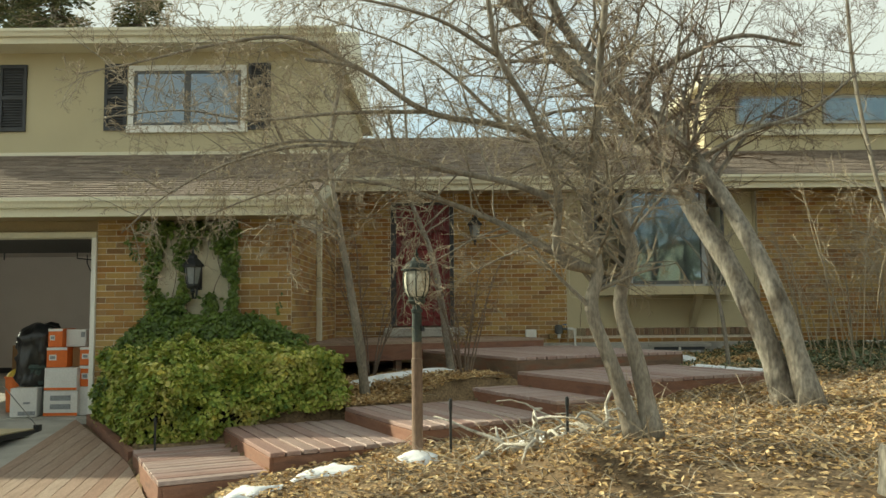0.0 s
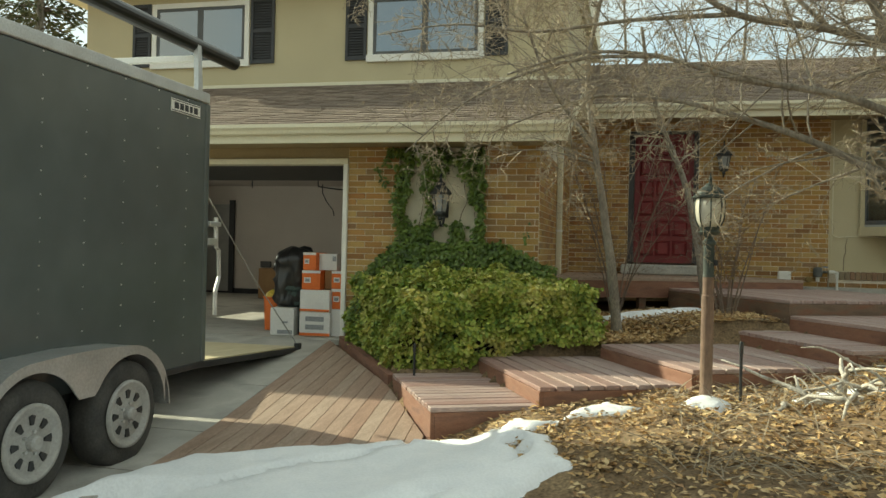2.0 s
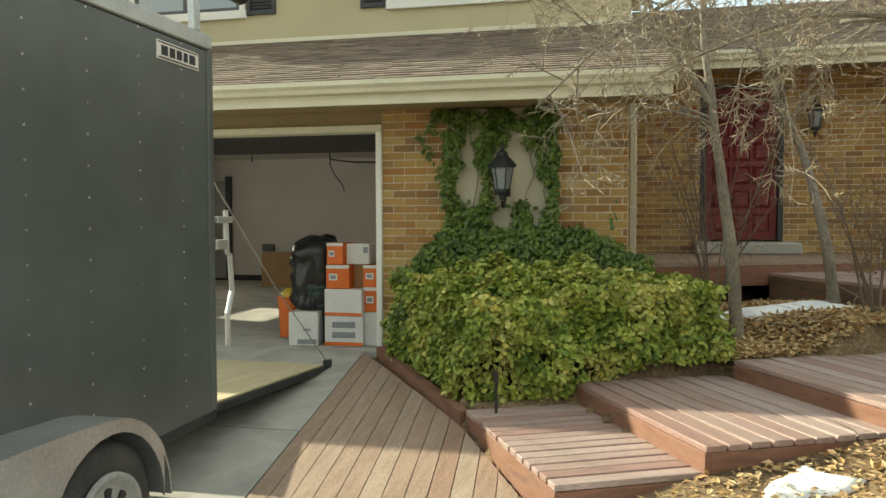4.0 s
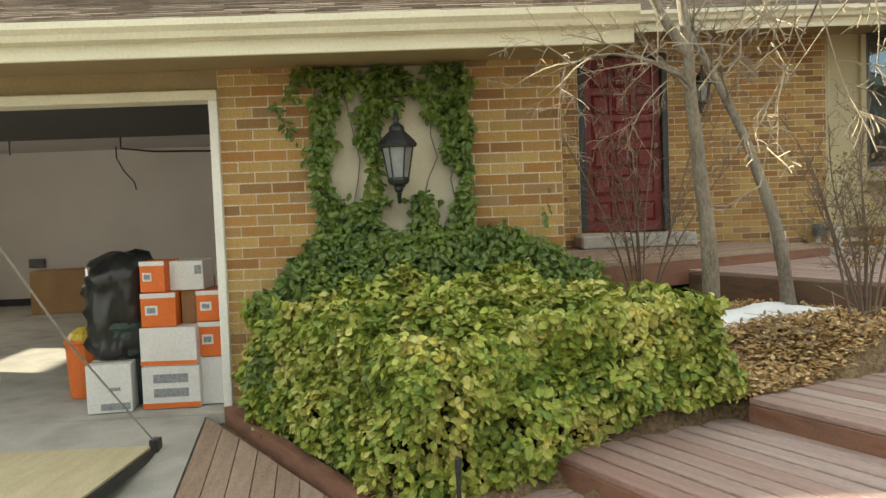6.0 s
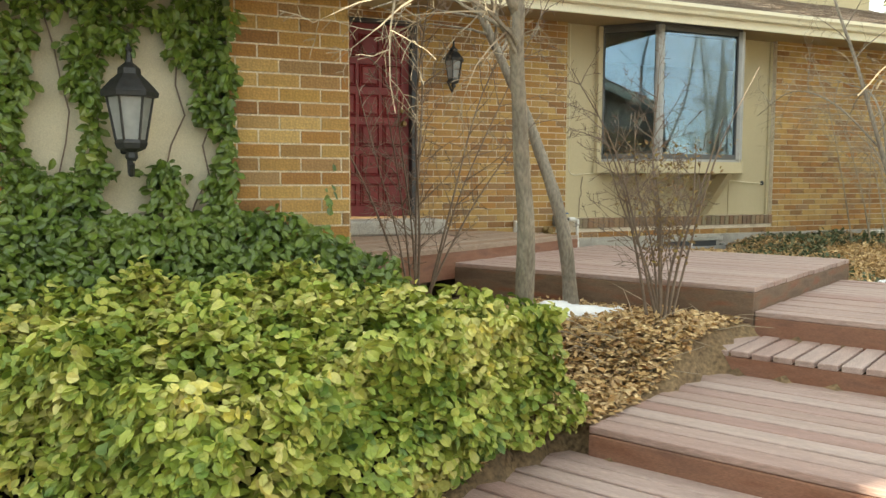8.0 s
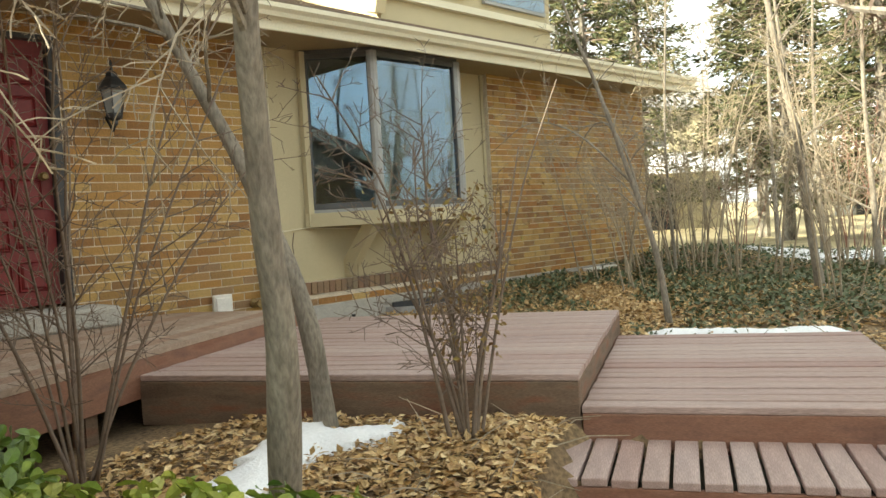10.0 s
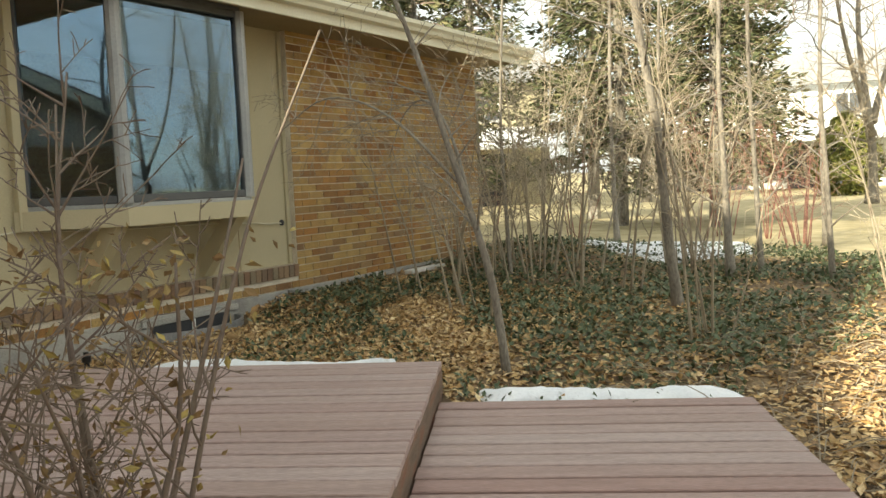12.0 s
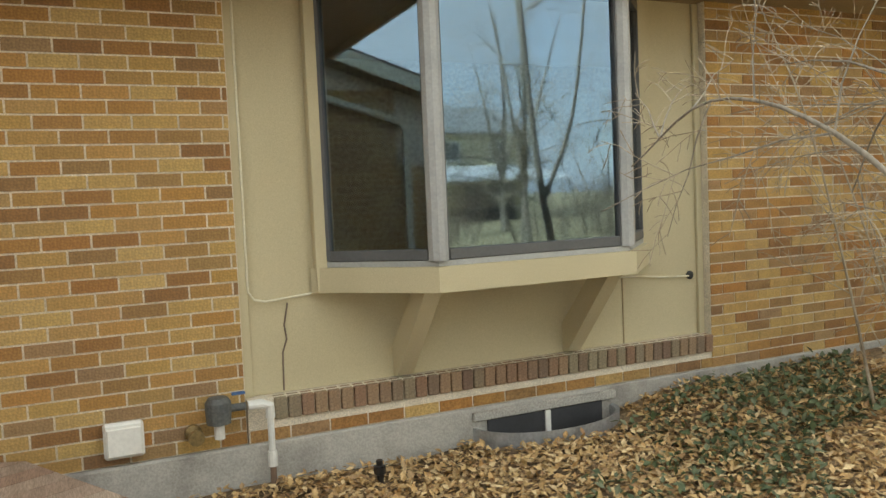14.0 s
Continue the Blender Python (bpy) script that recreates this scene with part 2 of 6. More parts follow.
# ---- building helpers ----
def part(name, bm, mat, parent=None, label="", smooth=False):
    """Links a bmesh as one mesh object under a thing or a part."""
    me = bpy.data.meshes.new(name)
    if smooth:
        for fc in bm.faces:
            fc.smooth = True
    bmesh.ops.recalc_face_normals(bm, faces=bm.faces)
    bm.to_mesh(me)
    bm.free()
    me.materials.append(mat)
    ob = new(name, me)
    if parent:
        ob.parent = parent
        ob.matrix_parent_inverse = parent.matrix_basis.inverted()
    if label:
        ob["label"] = label
    return ob


def raw(name, verts, faces, mat, parent=None, label="", smooth=False):
    me = bpy.data.meshes.new(name)
    me.from_pydata(verts, [], faces)
    if smooth:
        me.polygons.foreach_set("use_smooth", [True] * len(me.polygons))
    me.materials.append(mat)
    ob = new(name, me)
    if parent:
        ob.parent = parent
        ob.matrix_parent_inverse = parent.matrix_basis.inverted()
    if label:
        ob["label"] = label
    return ob


def thing(name, at, label, category, group="", kind=""):
    ob = new(name)
    ob.empty_display_size = 0.1
    ob.matrix_basis = Matrix.Translation(at)
    return tagged(ob, label, category, group, kind)


def box(bm, x0, x1, y0, y1, z0, z1, bevel=0.0, m=None):
    vs = [bm.verts.new((x, y, z)) for x in (x0, x1) for y in (y0, y1) for z in (z0, z1)]
    if m is not None:
        for v in vs:
            v.co = m @ v.co
    fs = [bm.faces.new([vs[i] for i in q]) for q in ((0, 1, 3, 2), (4, 6, 7, 5), (0, 4, 5, 1), (2, 3, 7, 6), (0, 2, 6, 4), (1, 5, 7, 3))]
    if bevel:
        es = list({e for fc in fs for e in fc.edges})
        bmesh.ops.bevel(bm, geom=es, offset=bevel, segments=1, affect="EDGES")
    return bm


def boxed(*a, **k):
    return box(bmesh.new(), *a, **k)


def prism(bm, pts, z0, z1):
    """A polygon in plan, between two heights (numbers, or one per corner)."""
    n = len(pts)
    lo = z0 if isinstance(z0, (list, tuple)) else [z0] * n
    hi = z1 if isinstance(z1, (list, tuple)) else [z1] * n
    a = [bm.verts.new((p[0], p[1], z)) for p, z in zip(pts, lo)]
    b = [bm.verts.new((p[0], p[1], z)) for p, z in zip(pts, hi)]
    bm.faces.new(a[::-1])
    bm.faces.new(b)
    for i in range(n):
        bm.faces.new((a[i], a[(i + 1) % n], b[(i + 1) % n], b[i]))
    return bm


def prism_x(bm, pts, x0, x1):
    """A polygon in (y, z), between two x."""
    n = len(pts)
    a = [bm.verts.new((x0, p[0], p[1])) for p in pts]
    b = [bm.verts.new((x1, p[0], p[1])) for p in pts]
    bm.faces.new(a[::-1])
    bm.faces.new(b)
    for i in range(n):
        bm.faces.new((a[i], a[(i + 1) % n], b[(i + 1) % n], b[i]))
    return bm


def lathe(bm, profile, n=20, at=(0, 0, 0), m=None, caps=True):
    rings = []
    for r, z in profile:
        ring = []
        for i in range(n):
            co = Vector((r * math.cos(2 * math.pi * i / n), r * math.sin(2 * math.pi * i / n), z))
            co = (m @ co) if m is not None else co + Vector(at)
            ring.append(bm.verts.new(co))
        rings.append(ring)
    for a, b in zip(rings, rings[1:]):
        for i in range(n):
            bm.faces.new((a[i], a[(i + 1) % n], b[(i + 1) % n], b[i]))
    if caps:
        bm.faces.new(rings[0][::-1])
        bm.faces.new(rings[-1])
    return bm


class Soup:
    """Vertices and faces gathered for one joined mesh."""

    def __init__(self):
        self.v, self.f = [], []

    def tube(self, pts, radii, n=5):
        if len(pts) < 2:
            return
        base, prev = len(self.v), None
        for i, p in enumerate(pts):
            d = (pts[min(i + 1, len(pts) - 1)] - pts[max(i - 1, 0)])
            d = d.normalized() if d.length > 1e-9 else Vector((0, 0, 1))
            if prev is None:
                prev = d.orthogonal().normalized()
            s = (prev - d * prev.dot(d))
            s = s.normalized() if s.length > 1e-6 else d.orthogonal().normalized()
            prev = s
            t = d.cross(s)
            for k in range(n):
                a = 2 * math.pi * k / n
                self.v.append(p + (s * math.cos(a) + t * math.sin(a)) * radii[i])
        for i in range(len(pts) - 1):
            for k in range(n):
                q = base + i * n
                self.f.append((q + k, q + (k + 1) % n, q + n + (k + 1) % n, q + n + k))
        self.f.append(tuple(base + k for k in range(n))[::-1])
        self.f.append(tuple(base + (len(pts) - 1) * n + k for k in range(n)))

    def leaf(self, p, along, up, size, wide=0.5):
        """A folded leaf of four triangles."""
        side = along.cross(up)
        side = side.normalized() * size * wide * 0.5 if side.length > 1e-6 else Vector((size * 0.25, 0, 0))
        b = len(self.v)
        lift = up * size * 0.1
        self.v += [p, p + along * size * 0.4 + side + lift, p + along * size * 0.45, p + along * size * 0.4 - side + lift, p + along * size]
        self.f += [(b, b + 1, b + 2), (b, b + 2, b + 3), (b + 2, b + 1, b + 4), (b + 2, b + 4, b + 3)]

    def broad_leaf(self, p, along, up, size, wide=0.6):
        """A rounded leaf folded along its midrib, of eight triangles."""
        side = along.cross(up)
        side = side.normalized() * size * wide * 0.5 if side.length > 1e-6 else Vector((size * 0.3, 0, 0))
        b = len(self.v)
        lift = up * size * 0.09
        dip = up * size * -0.10
        self.v += [p, p + along * size * 0.28 + side * 0.8 + lift, p + along * size * 0.62 + side + lift, p + along * size * 0.5, p + along * size * 0.62 - side + lift, p + along * size * 0.28 - side * 0.8 + lift, p + along * size + dip, p + along * size * 0.86 + side * 0.55, p + along * size * 0.86 - side * 0.55]
        self.f += [(b, b + 1, b + 3), (b, b + 3, b + 5), (b + 1, b + 2, b + 3), (b + 3, b + 4, b + 5), (b + 2, b + 7, b + 3), (b + 3, b + 8, b + 4), (b + 3, b + 7, b + 6), (b + 3, b + 6, b + 8)]

    def box(self, x0, x1, y0, y1, z0, z1):
        b = len(self.v)
        self.v += [(x, y, z) for x in (x0, x1) for y in (y0, y1) for z in (z0, z1)]
        self.f += [tuple(b + i for i in q) for q in ((0, 1, 3, 2), (4, 6, 7, 5), (0, 4, 5, 1), (2, 3, 7, 6), (0, 2, 6, 4), (1, 5, 7, 3))]

    def done(self, name, mat, parent=None, label="", smooth=False):
        return raw(name, self.v, self.f, mat, parent, label, smooth)


def pipe(pts, r, n=8):
    s = Soup()
    s.tube([Vector(p) for p in pts], [r] * len(pts), n)
    bm = bmesh.new()
    vs = [bm.verts.new(v) for v in s.v]
    for fc in s.f:
        bm.faces.new([vs[i] for i in fc])
    return bm


rnd = random.Random(7)


def rvec(r=rnd):
    return Vector((r.gauss(0, 1), r.gauss(0, 1), r.gauss(0, 1))).normalized()


# ---- ground ----
G_Y, W_Y, UP_Y = 9.65, 13.57, 12.6
def drive_z(y):
    if y >= 6.0:
        return max(-0.36, -0.085 * max(0.0, 9.6 - y))
    return -0.306 - 0.06 * min(1.0, max(0.0, (6.0 - y) / 2.0))


SPOTS = [(-2.1, 5.8, -0.28), (-1.2, 6.0, -0.08), (-0.9, 6.3, -0.02), (-0.2, 6.15, 0.10), (1.4, 5.7, 0.30), (0.25, 9.5, 0.46), (0.05, 10.3, 0.44), (-0.95, 8.8, 0.24), (-3.0, 8.6, -0.02), (-1.6, 10.5, 0.35),
         (4.0, 13.3, 0.50), (2.6, 13.2, 0.46), (5.3, 13.4, 0.60), (6.9, 13.3, 0.64), (9.2, 13.4, 0.74), (5.9, 9.9, 0.57), (7.9, 9.0, 0.55), (3.45, 8.2, 0.40), (4.8, 9.6, 0.54), (2.4, 7.2, 0.34), (3.0, 5.0, 0.25),
         (0.0, 0.0, -0.25), (-2.0, 2.0, -0.33), (1.0, 3.0, -0.05), (-1.5, 4.5, -0.26), (0.2, 4.6, 0.02), (12.0, 12.5, 0.55), (14.0, 8.0, 0.45), (8.0, 4.0, 0.30), (-2.6, 5.2, -0.34), (-0.4, 7.4, 0.10), (-3.2, 4.4, -0.36)]


WALKWAY = [(-3.68, 4.55), (-4.26, 9.55), (-2.93, 7.68), (-2.16, 6.20), (-2.3, 5.75), (-2.75, 5.25), (-3.1, 4.75)]


def in_walk(x, y):
    ok = False
    for (ax, ay), (bx, by) in zip(WALKWAY, WALKWAY[1:] + WALKWAY[:1]):
        if (ay > y) != (by > y) and x < (bx - ax) * (y - ay) / (by - ay) + ax:
            ok = not ok
    return ok


def ground_z(x, y):
    if in_walk(x, y) or in_walk(x + 0.08, y) or in_walk(x - 0.08, y):
        return drive_z(y) - 0.07
    if x > 18 or y > 22 or y < -8 or x < -14:
        base = 0.45 if x > 0 else -0.3
    else:
        w = s = 0.0
        for a, b, c in SPOTS:
            k = 1.0 / ((x - a) ** 2 + (y - b) ** 2 + 0.05) ** 2
            w += k
            s += k * c
        base = s / w
    if ((x - 3.92) / 0.46) ** 2 + ((y - W_Y) / 0.32) ** 2 < 1:
        return 0.22
    if x < 8.9 and y > 9.62 and (x < -1.75 or y > 13.6):
        return -0.3
    u, v = x * 0.891 + y * 0.454, -x * 0.454 + y * 0.891
    for u0, u1, v0, v1, top in ((0.9, 1.75, 6.47, 8.12, -0.04), (1.75, 2.95, 6.46, 8.15, 0.105), (2.95, 4.42, 6.33, 7.98, 0.24), (4.40, 5.0, 6.33, 7.98, 0.375), (4.99, 7.2, 6.33, 8.0, 0.53), (4.99, 7.5, 7.9, 10.4, 0.685), (3.3, 7.04, 10.45, 14.0, 0.7)):
        if u0 < u < u1 and v0 < v < v1:
            base = min(base, top - 0.075)
    k = min(1.0, max(0.0, (-3.0 - x) / 0.5)) if y < 9.7 else 0.0
    if y > 7.6:
        k = min(k, max(0.0, min(1.0, (-0.654 * (y - 9.6) - 4.15 + 0.25 - x) / 0.3)))
    return base * (1 - k) + (drive_z(y) - 0.06) * k


def axis_steps(a, b, step, far):
    mid = list(np.arange(a, b + 1e-6, step))
    lo, hi, d = [], [], step
    p, q = a, b
    while p > -far or q < far:
        d *= 1.5
        p, q = p - d, q + d
        lo.append(p)
        hi.append(q)
    return lo[::-1] + mid + hi


gx, gy = axis_steps(-5, 11, 0.12, 900), axis_steps(3, 14, 0.12, 900)
gv = [(x, y, ground_z(x, y) + (noise.noise((x * 1.3, y * 1.3, 0)) * 0.03 if abs(x) < 20 and abs(y) < 25 else 0)) for y in gy for x in gx]
gf = [(j * len(gx) + i, j * len(gx) + i + 1, (j + 1) * len(gx) + i + 1, (j + 1) * len(gx) + i) for j in range(len(gy) - 1) for i in range(len(gx) - 1)]


def ground_material():
    """Leaf mulch near the house, dry grass beyond the trees."""
    m = material("ground_mulch_and_dry_grass", [(0.10, 0.066, 0.036), (0.18, 0.12, 0.066), (0.27, 0.19, 0.105)], 0.97, 2.2, 45, 0.9, fine=0.5)
    n, l = m.node_tree.nodes, m.node_tree.links
    b = n["Principled BSDF"]
    was = b.inputs["Base Color"].links[0].from_socket
    co = n.new("ShaderNodeTexCoord")
    sep = n.new("ShaderNodeSeparateXYZ")
    l.new(co.outputs["Object"], sep.inputs[0])
    nz = n.new("ShaderNodeTexNoise")
    nz.inputs["Scale"].default_value = 0.5
    l.new(co.outputs["Object"], nz.inputs["Vector"])
    ad = n.new("ShaderNodeMath")
    ad.operation = "MULTIPLY_ADD"
    ad.inputs[1].default_value = 5.0
    l.new(nz.outputs["Fac"], ad.inputs[0])
    l.new(sep.outputs["X"], ad.inputs[2])
    mr = n.new("ShaderNodeMapRange")
    mr.inputs["From Min"].default_value, mr.inputs["From Max"].default_value = 11.5, 13.0
    l.new(ad.outputs[0], mr.inputs["Value"])
    g = n.new("ShaderNodeTexNoise")
    g.inputs["Scale"].default_value, g.inputs["Detail"].default_value = 3.0, 8
    l.new(co.outputs["Object"], g.inputs["Vector"])
    r = n.new("ShaderNodeValToRGB")
    r.color_ramp.elements[0].position, r.color_ramp.elements[1].position = 0.3, 0.7
    r.color_ramp.elements[0].color, r.color_ramp.elements[1].color = (0.36, 0.29, 0.15, 1), (0.56, 0.47, 0.28, 1)
    l.new(g.outputs["Fac"], r.inputs["Fac"])
    mx = n.new("ShaderNodeMix")
    mx.data_type = "RGBA"
    l.new(mr.outputs["Result"], mx.inputs[0])
    l.new(was, mx.inputs[6])
    l.new(r.outputs["Color"], mx.inputs[7])
    l.new(mx.outputs[2], b.inputs["Base Color"])
    return m


tagged(raw("ground", gv, gf, ground_material(), smooth=True), "leaf-covered brown soil rising towards the house", "ground", kind="structure")

# concrete drive in front of the garage, in slabs with joints
drive = thing("road", (-7, 6, -0.2), "stained grey concrete driveway sloping up to the garage", "driveway", kind="structure")
dl = lambda y: -3.74 - (y - 5.0) * 0.118  # noqa: E731
for xa, xb in ((-12.5, -7.62), (-7.6, None)):
    ys = [-30, -20, -12, -8, -4, -1, 0.9, 3.0, 5.0, 6.0, 7.4, 9.62]
    for ya, yb in zip(ys, ys[1:]):
        ra, rb = (xb, xb) if xb else (dl(max(ya, 2)), dl(max(yb, 2)))
        g = 0.008
        bm = bmesh.new()
        prism(bm, [(xa, ya + g), (ra, ya + g), (rb, yb - g), (xa, yb - g)], [drive_z(ya) - 0.1] * 2 + [drive_z(yb) - 0.1] * 2, [drive_z(ya)] * 2 + [drive_z(yb)] * 2)
        part("slab", bm, M_CONC, drive)
tagged(part("floor", boxed(-10.7, -3.9, 9.63, 17.6, -0.1, 0.005), M_CONC), "worn grey concrete garage floor", "floor", kind="structure")

# ---- house shell ----
COURSE, BLEN = 0.0727, 0.2222


def brick_run(name, parent, x0, x1, z0, z1, y, single, axis="x", side=-1, phase=0.0):
    """Running bond on a wall face; single: each brick an object on a shared mesh."""
    soup, shared = Soup(), {}
    rows = int(round((z1 - z0) / COURSE))
    for r in range(rows):
        z = z0 + r * COURSE
        a = x0 - ((0.5 * BLEN * (r % 2) + phase) % BLEN)
        while a < x1 - 0.02:
            p, q = max(a, x0) + 0.005, min(a + BLEN, x1) - 0.005
            a += BLEN
            if q - p < 0.02:
                continue
            pr = rnd.uniform(0.004, 0.008)
            if single:
                key = round(q - p, 3)
                if key not in shared:
                    bm = boxed(-key / 2, key / 2, -0.012, 0.012, 0, COURSE - 0.01)
                    me = bpy.data.meshes.new("brick")
                    bmesh.ops.recalc_face_normals(bm, faces=bm.faces)
                    bm.to_mesh(me)
                    bm.free()
                    me.materials.append(M_BRICK)
                    shared[key] = me
                ob = new(name, shared[key])
                ob.parent = parent
                ob.matrix_parent_inverse = parent.matrix_basis.inverted()
                ob.location = ((p + q) / 2, y - pr + 0.012, z + 0.005)
            elif axis == "x":
                soup.box(p, q, y - pr, y + 0.012, z + 0.005, z + COURSE - 0.005)
            else:
                soup.box(y - 0.012, y + pr, p, q, z + 0.005, z + COURSE - 0.005)
    if not single:
        tagged(soup.done("bricks", M_BRICKS, parent), kind="stuff")


def wall(name, x0, x1, y0, y1, z0, z1, mat, label):
    return tagged(part(name, boxed(x0, x1, y0, y1, z0, z1), mat), label, "wall", kind="structure")


# garage front
w_gl = wall("wall_garage_pier_a", -4.10, -3.46, G_Y, G_Y + 0.2, -0.25, 2.33, M_MORTAR, "buff brick wall beside the garage opening")
w_gn = wall("wall_garage_niche", -3.46, -2.43, G_Y + 0.07, G_Y + 0.2, -0.25, 2.33, M_STUCCO_PALE, "pale stucco panel between brick piers, hung with ivy")
w_gr = wall("wall_garage_pier_b", -2.43, -1.785, G_Y, G_Y + 0.2, -0.25, 2.33, M_MORTAR, "buff brick corner of the garage wing")
w_gs = tagged(part("wall_garage_side", prism_x(bmesh.new(), [(G_Y + 0.2, -0.25), (13.75, -0.25), (13.75, 3.5), (12.5, 3.5), (G_Y + 0.2, 2.6)], -1.985, -1.785), M_MORTAR), "buff brick side wall of the garage wing beside the porch", "wall", kind="structure")
wall("wall_garage_header", -9.1, -4.10, G_Y + 0.02, G_Y + 0.18, 2.16, 2.45, M_SOFFIT, "brown panel over the garage opening")
wall("wall_garage_left", -10.9, -9.1, G_Y, G_Y + 0.2, -0.25, 2.45, M_MORTAR, "buff brick wall beside the garage opening")
wall("wall_garage_back", -10.7, -3.9, 17.5, 17.7, 0, 2.48, M_WALLIN, "bare drywall at the back of the garage")
wl_ = thing("wall_garage_in_left", (-10.8, 13.5, 0), "bare drywall side of the garage with a window", "wall", kind="structure")
for ya, yb, za, zb in ((G_Y + 0.2, 12.85, 0, 2.48), (14.15, 17.7, 0, 2.48), (12.85, 14.15, 0, 1.78), (12.85, 14.15, 2.22, 2.48)):
    part("panel", boxed(-10.9, -10.7, ya, yb, za, zb), M_WALLIN, wl_)
day = new("window_daylight", bpy.data.lights.new("window_daylight", "AREA"))
day.data.shape, day.data.size, day.data.size_y, day.data.energy, day.data.color = "RECTANGLE", 1.25, 0.42, 17, (1.0, 0.97, 0.93)
day.matrix_world = look((-10.75, 13.5, 2.0), (-6.5, 13.5, 1.4))
wall("wall_garage_in_right", -3.9, -3.75, G_Y + 0.2, 17.7, 0, 2.48, M_WALLIN, "bare drywall side of the garage")
tagged(part("ceiling_garage", boxed(-10.9, -3.75, G_Y + 0.2, 17.7, 2.48, 2.53), M_WALLIN), "off-white garage ceiling", "ceiling", kind="structure")
tagged(part("baseboard", boxed(-10.68, -3.92, 17.47, 17.5, 0.005, 0.12), M_DARK), "dark strip along the garage wall foot", "baseboard", kind="structure")

gd = thing("door_garage_frame", (-6.6, G_Y, 0), "cream-painted frame of the open garage doorway", "door frame", kind="structure")
part("jamb", boxed(-4.16, -4.10, G_Y - 0.03, G_Y + 0.19, 0.0, 2.13, 0.006), M_WHITE, gd)
part("jamb", boxed(-9.1, -9.04, G_Y - 0.03, G_Y + 0.19, 0.0, 2.13, 0.006), M_WHITE, gd)
part("head", boxed(-9.1, -4.10, G_Y - 0.03, G_Y + 0.19, 2.131, 2.20, 0.006), M_TRIM, gd)
part("door_leaf_edge", boxed(-9.03, -4.17, G_Y + 0.20, G_Y + 2.4, 2.14, 2.18), M_DARK, gd, "raised garage door seen edge on")
for x in (-9.0, -4.22):
    part("track", boxed(x, x + 0.04, G_Y + 0.2, G_Y + 2.6, 2.09, 2.135), M_GALV, gd)

# upper storey
w_up = wall("wall_upper", -10.07, -1.77, UP_Y, UP_Y + 0.2, 2.6, 5.36, M_STUCCO, "tan stucco wall of the upper storey")
wall("wall_upper_side", -1.97, -1.77, UP_Y + 0.2, 18.0, 2.6, 5.36, M_STUCCO, "tan stucco side of the upper storey")
wall("wall_upper_left", -10.07, -9.87, UP_Y + 0.2, 18.0, 2.6, 5.36, M_STUCCO, "tan stucco side of the upper storey")
tagged(part("trim_upper_band", boxed(-10.09, -1.75, UP_Y - 0.03, UP_Y, 3.70, 3.76, 0.005), M_TRIM), "thin cream band at the foot of the upper wall", "trim", kind="structure")


def shingled(parent, x0, x1, ya, za, yb, zb, exposure=0.135, tab=0.31):
    """Overlapping tabs laid up a slope from (ya, za) to (yb, zb)."""
    soup = Soup()
    d = Vector((0, yb - ya, zb - za))
    run = d.length
    d.normalize()
    nrm = Vector((0, -d.z, d.y))
    for r in range(int(run / exposure)):
        a = x0 - rnd.random() * tab
        while a < x1:
            wdt = tab * rnd.uniform(0.55, 1.1)
            p, q = max(a, x0), min(a + wdt - 0.006, x1)
            a += wdt
            if q - p < 0.02:
                continue
            s0 = r * exposure + rnd.uniform(-0.006, 0.006)
            s1 = s0 + exposure * 1.25
            lift = rnd.uniform(0.012, 0.02)
            o = Vector((0, ya, za))
            b = len(soup.v)
            for x in (p, q):
                for s, up in ((s0, 0.0), (s0, lift), (s1, 0.004)):
                    v = o + d * s + nrm * up
                    soup.v.append((x, v.y, v.z))
            soup.f += [(b, b + 3, b + 4, b + 1), (b + 1, b + 4, b + 5, b + 2), (b, b + 1, b + 2), (b + 3, b + 5, b + 4)]
    tagged(soup.done("shingles", M_SHINGLE, parent), kind="stuff")


def eave(name, x0, x1, y, z0, label, ends=True):
    """Fascia board with a gutter of ogee section on it."""
    e = thing(name, ((x0 + x1) / 2, y, z0), label, "eave", kind="structure")
    part("fascia", boxed(x0, x1, y, y + 0.03, z0, z0 + 0.17, 0.004), M_TRIM, e)
    bm = bmesh.new()
    prism_x(bm, [(y - 0.004, z0 + 0.09), (y - 0.07, z0 + 0.10), (y - 0.085, z0 + 0.135), (y - 0.115, z0 + 0.165), (y - 0.115, z0 + 0.205), (y - 0.10, z0 + 0.205), (y - 0.10, z0 + 0.17), (y - 0.004, z0 + 0.17)], x0 - 0.01, x1 + 0.01)
    part("gutter", bm, M_TRIM, e)
    return e


roof_g = thing("roof_garage", (-6, 10.8, 2.5), "brown asphalt shingle roof over the garage", "roof", kind="structure")
bm = bmesh.new()
prism_x(bm, [(9.08, 2.42), (9.08, 2.47), (UP_Y + 0.05, 3.69), (UP_Y + 0.05, 3.62)], -11.4, -1.46)
part("deck", bm, M_ROOFDECK, roof_g)
shingled(roof_g, -11.4, -1.44, 8.98, 2.475, UP_Y - 0.01, 3.71)
bm = bmesh.new()
prism_x(bm, [(9.06, 2.33), (9.06, 2.48), (12.5, 3.66), (12.5, 3.5)], -1.458, -1.44)
part("rake_board", bm, M_TRIM, roof_g)
part("soffit", boxed(-11.4, -1.46, 9.08, G_Y + 0.1, 2.335, 2.36), M_SOFFIT, roof_g)
bm = bmesh.new()
prism_x(bm, [(9.08, 2.362), (9.08, 2.40), (12.4, 3.55), (12.4, 3.45)], -1.78, -1.46)
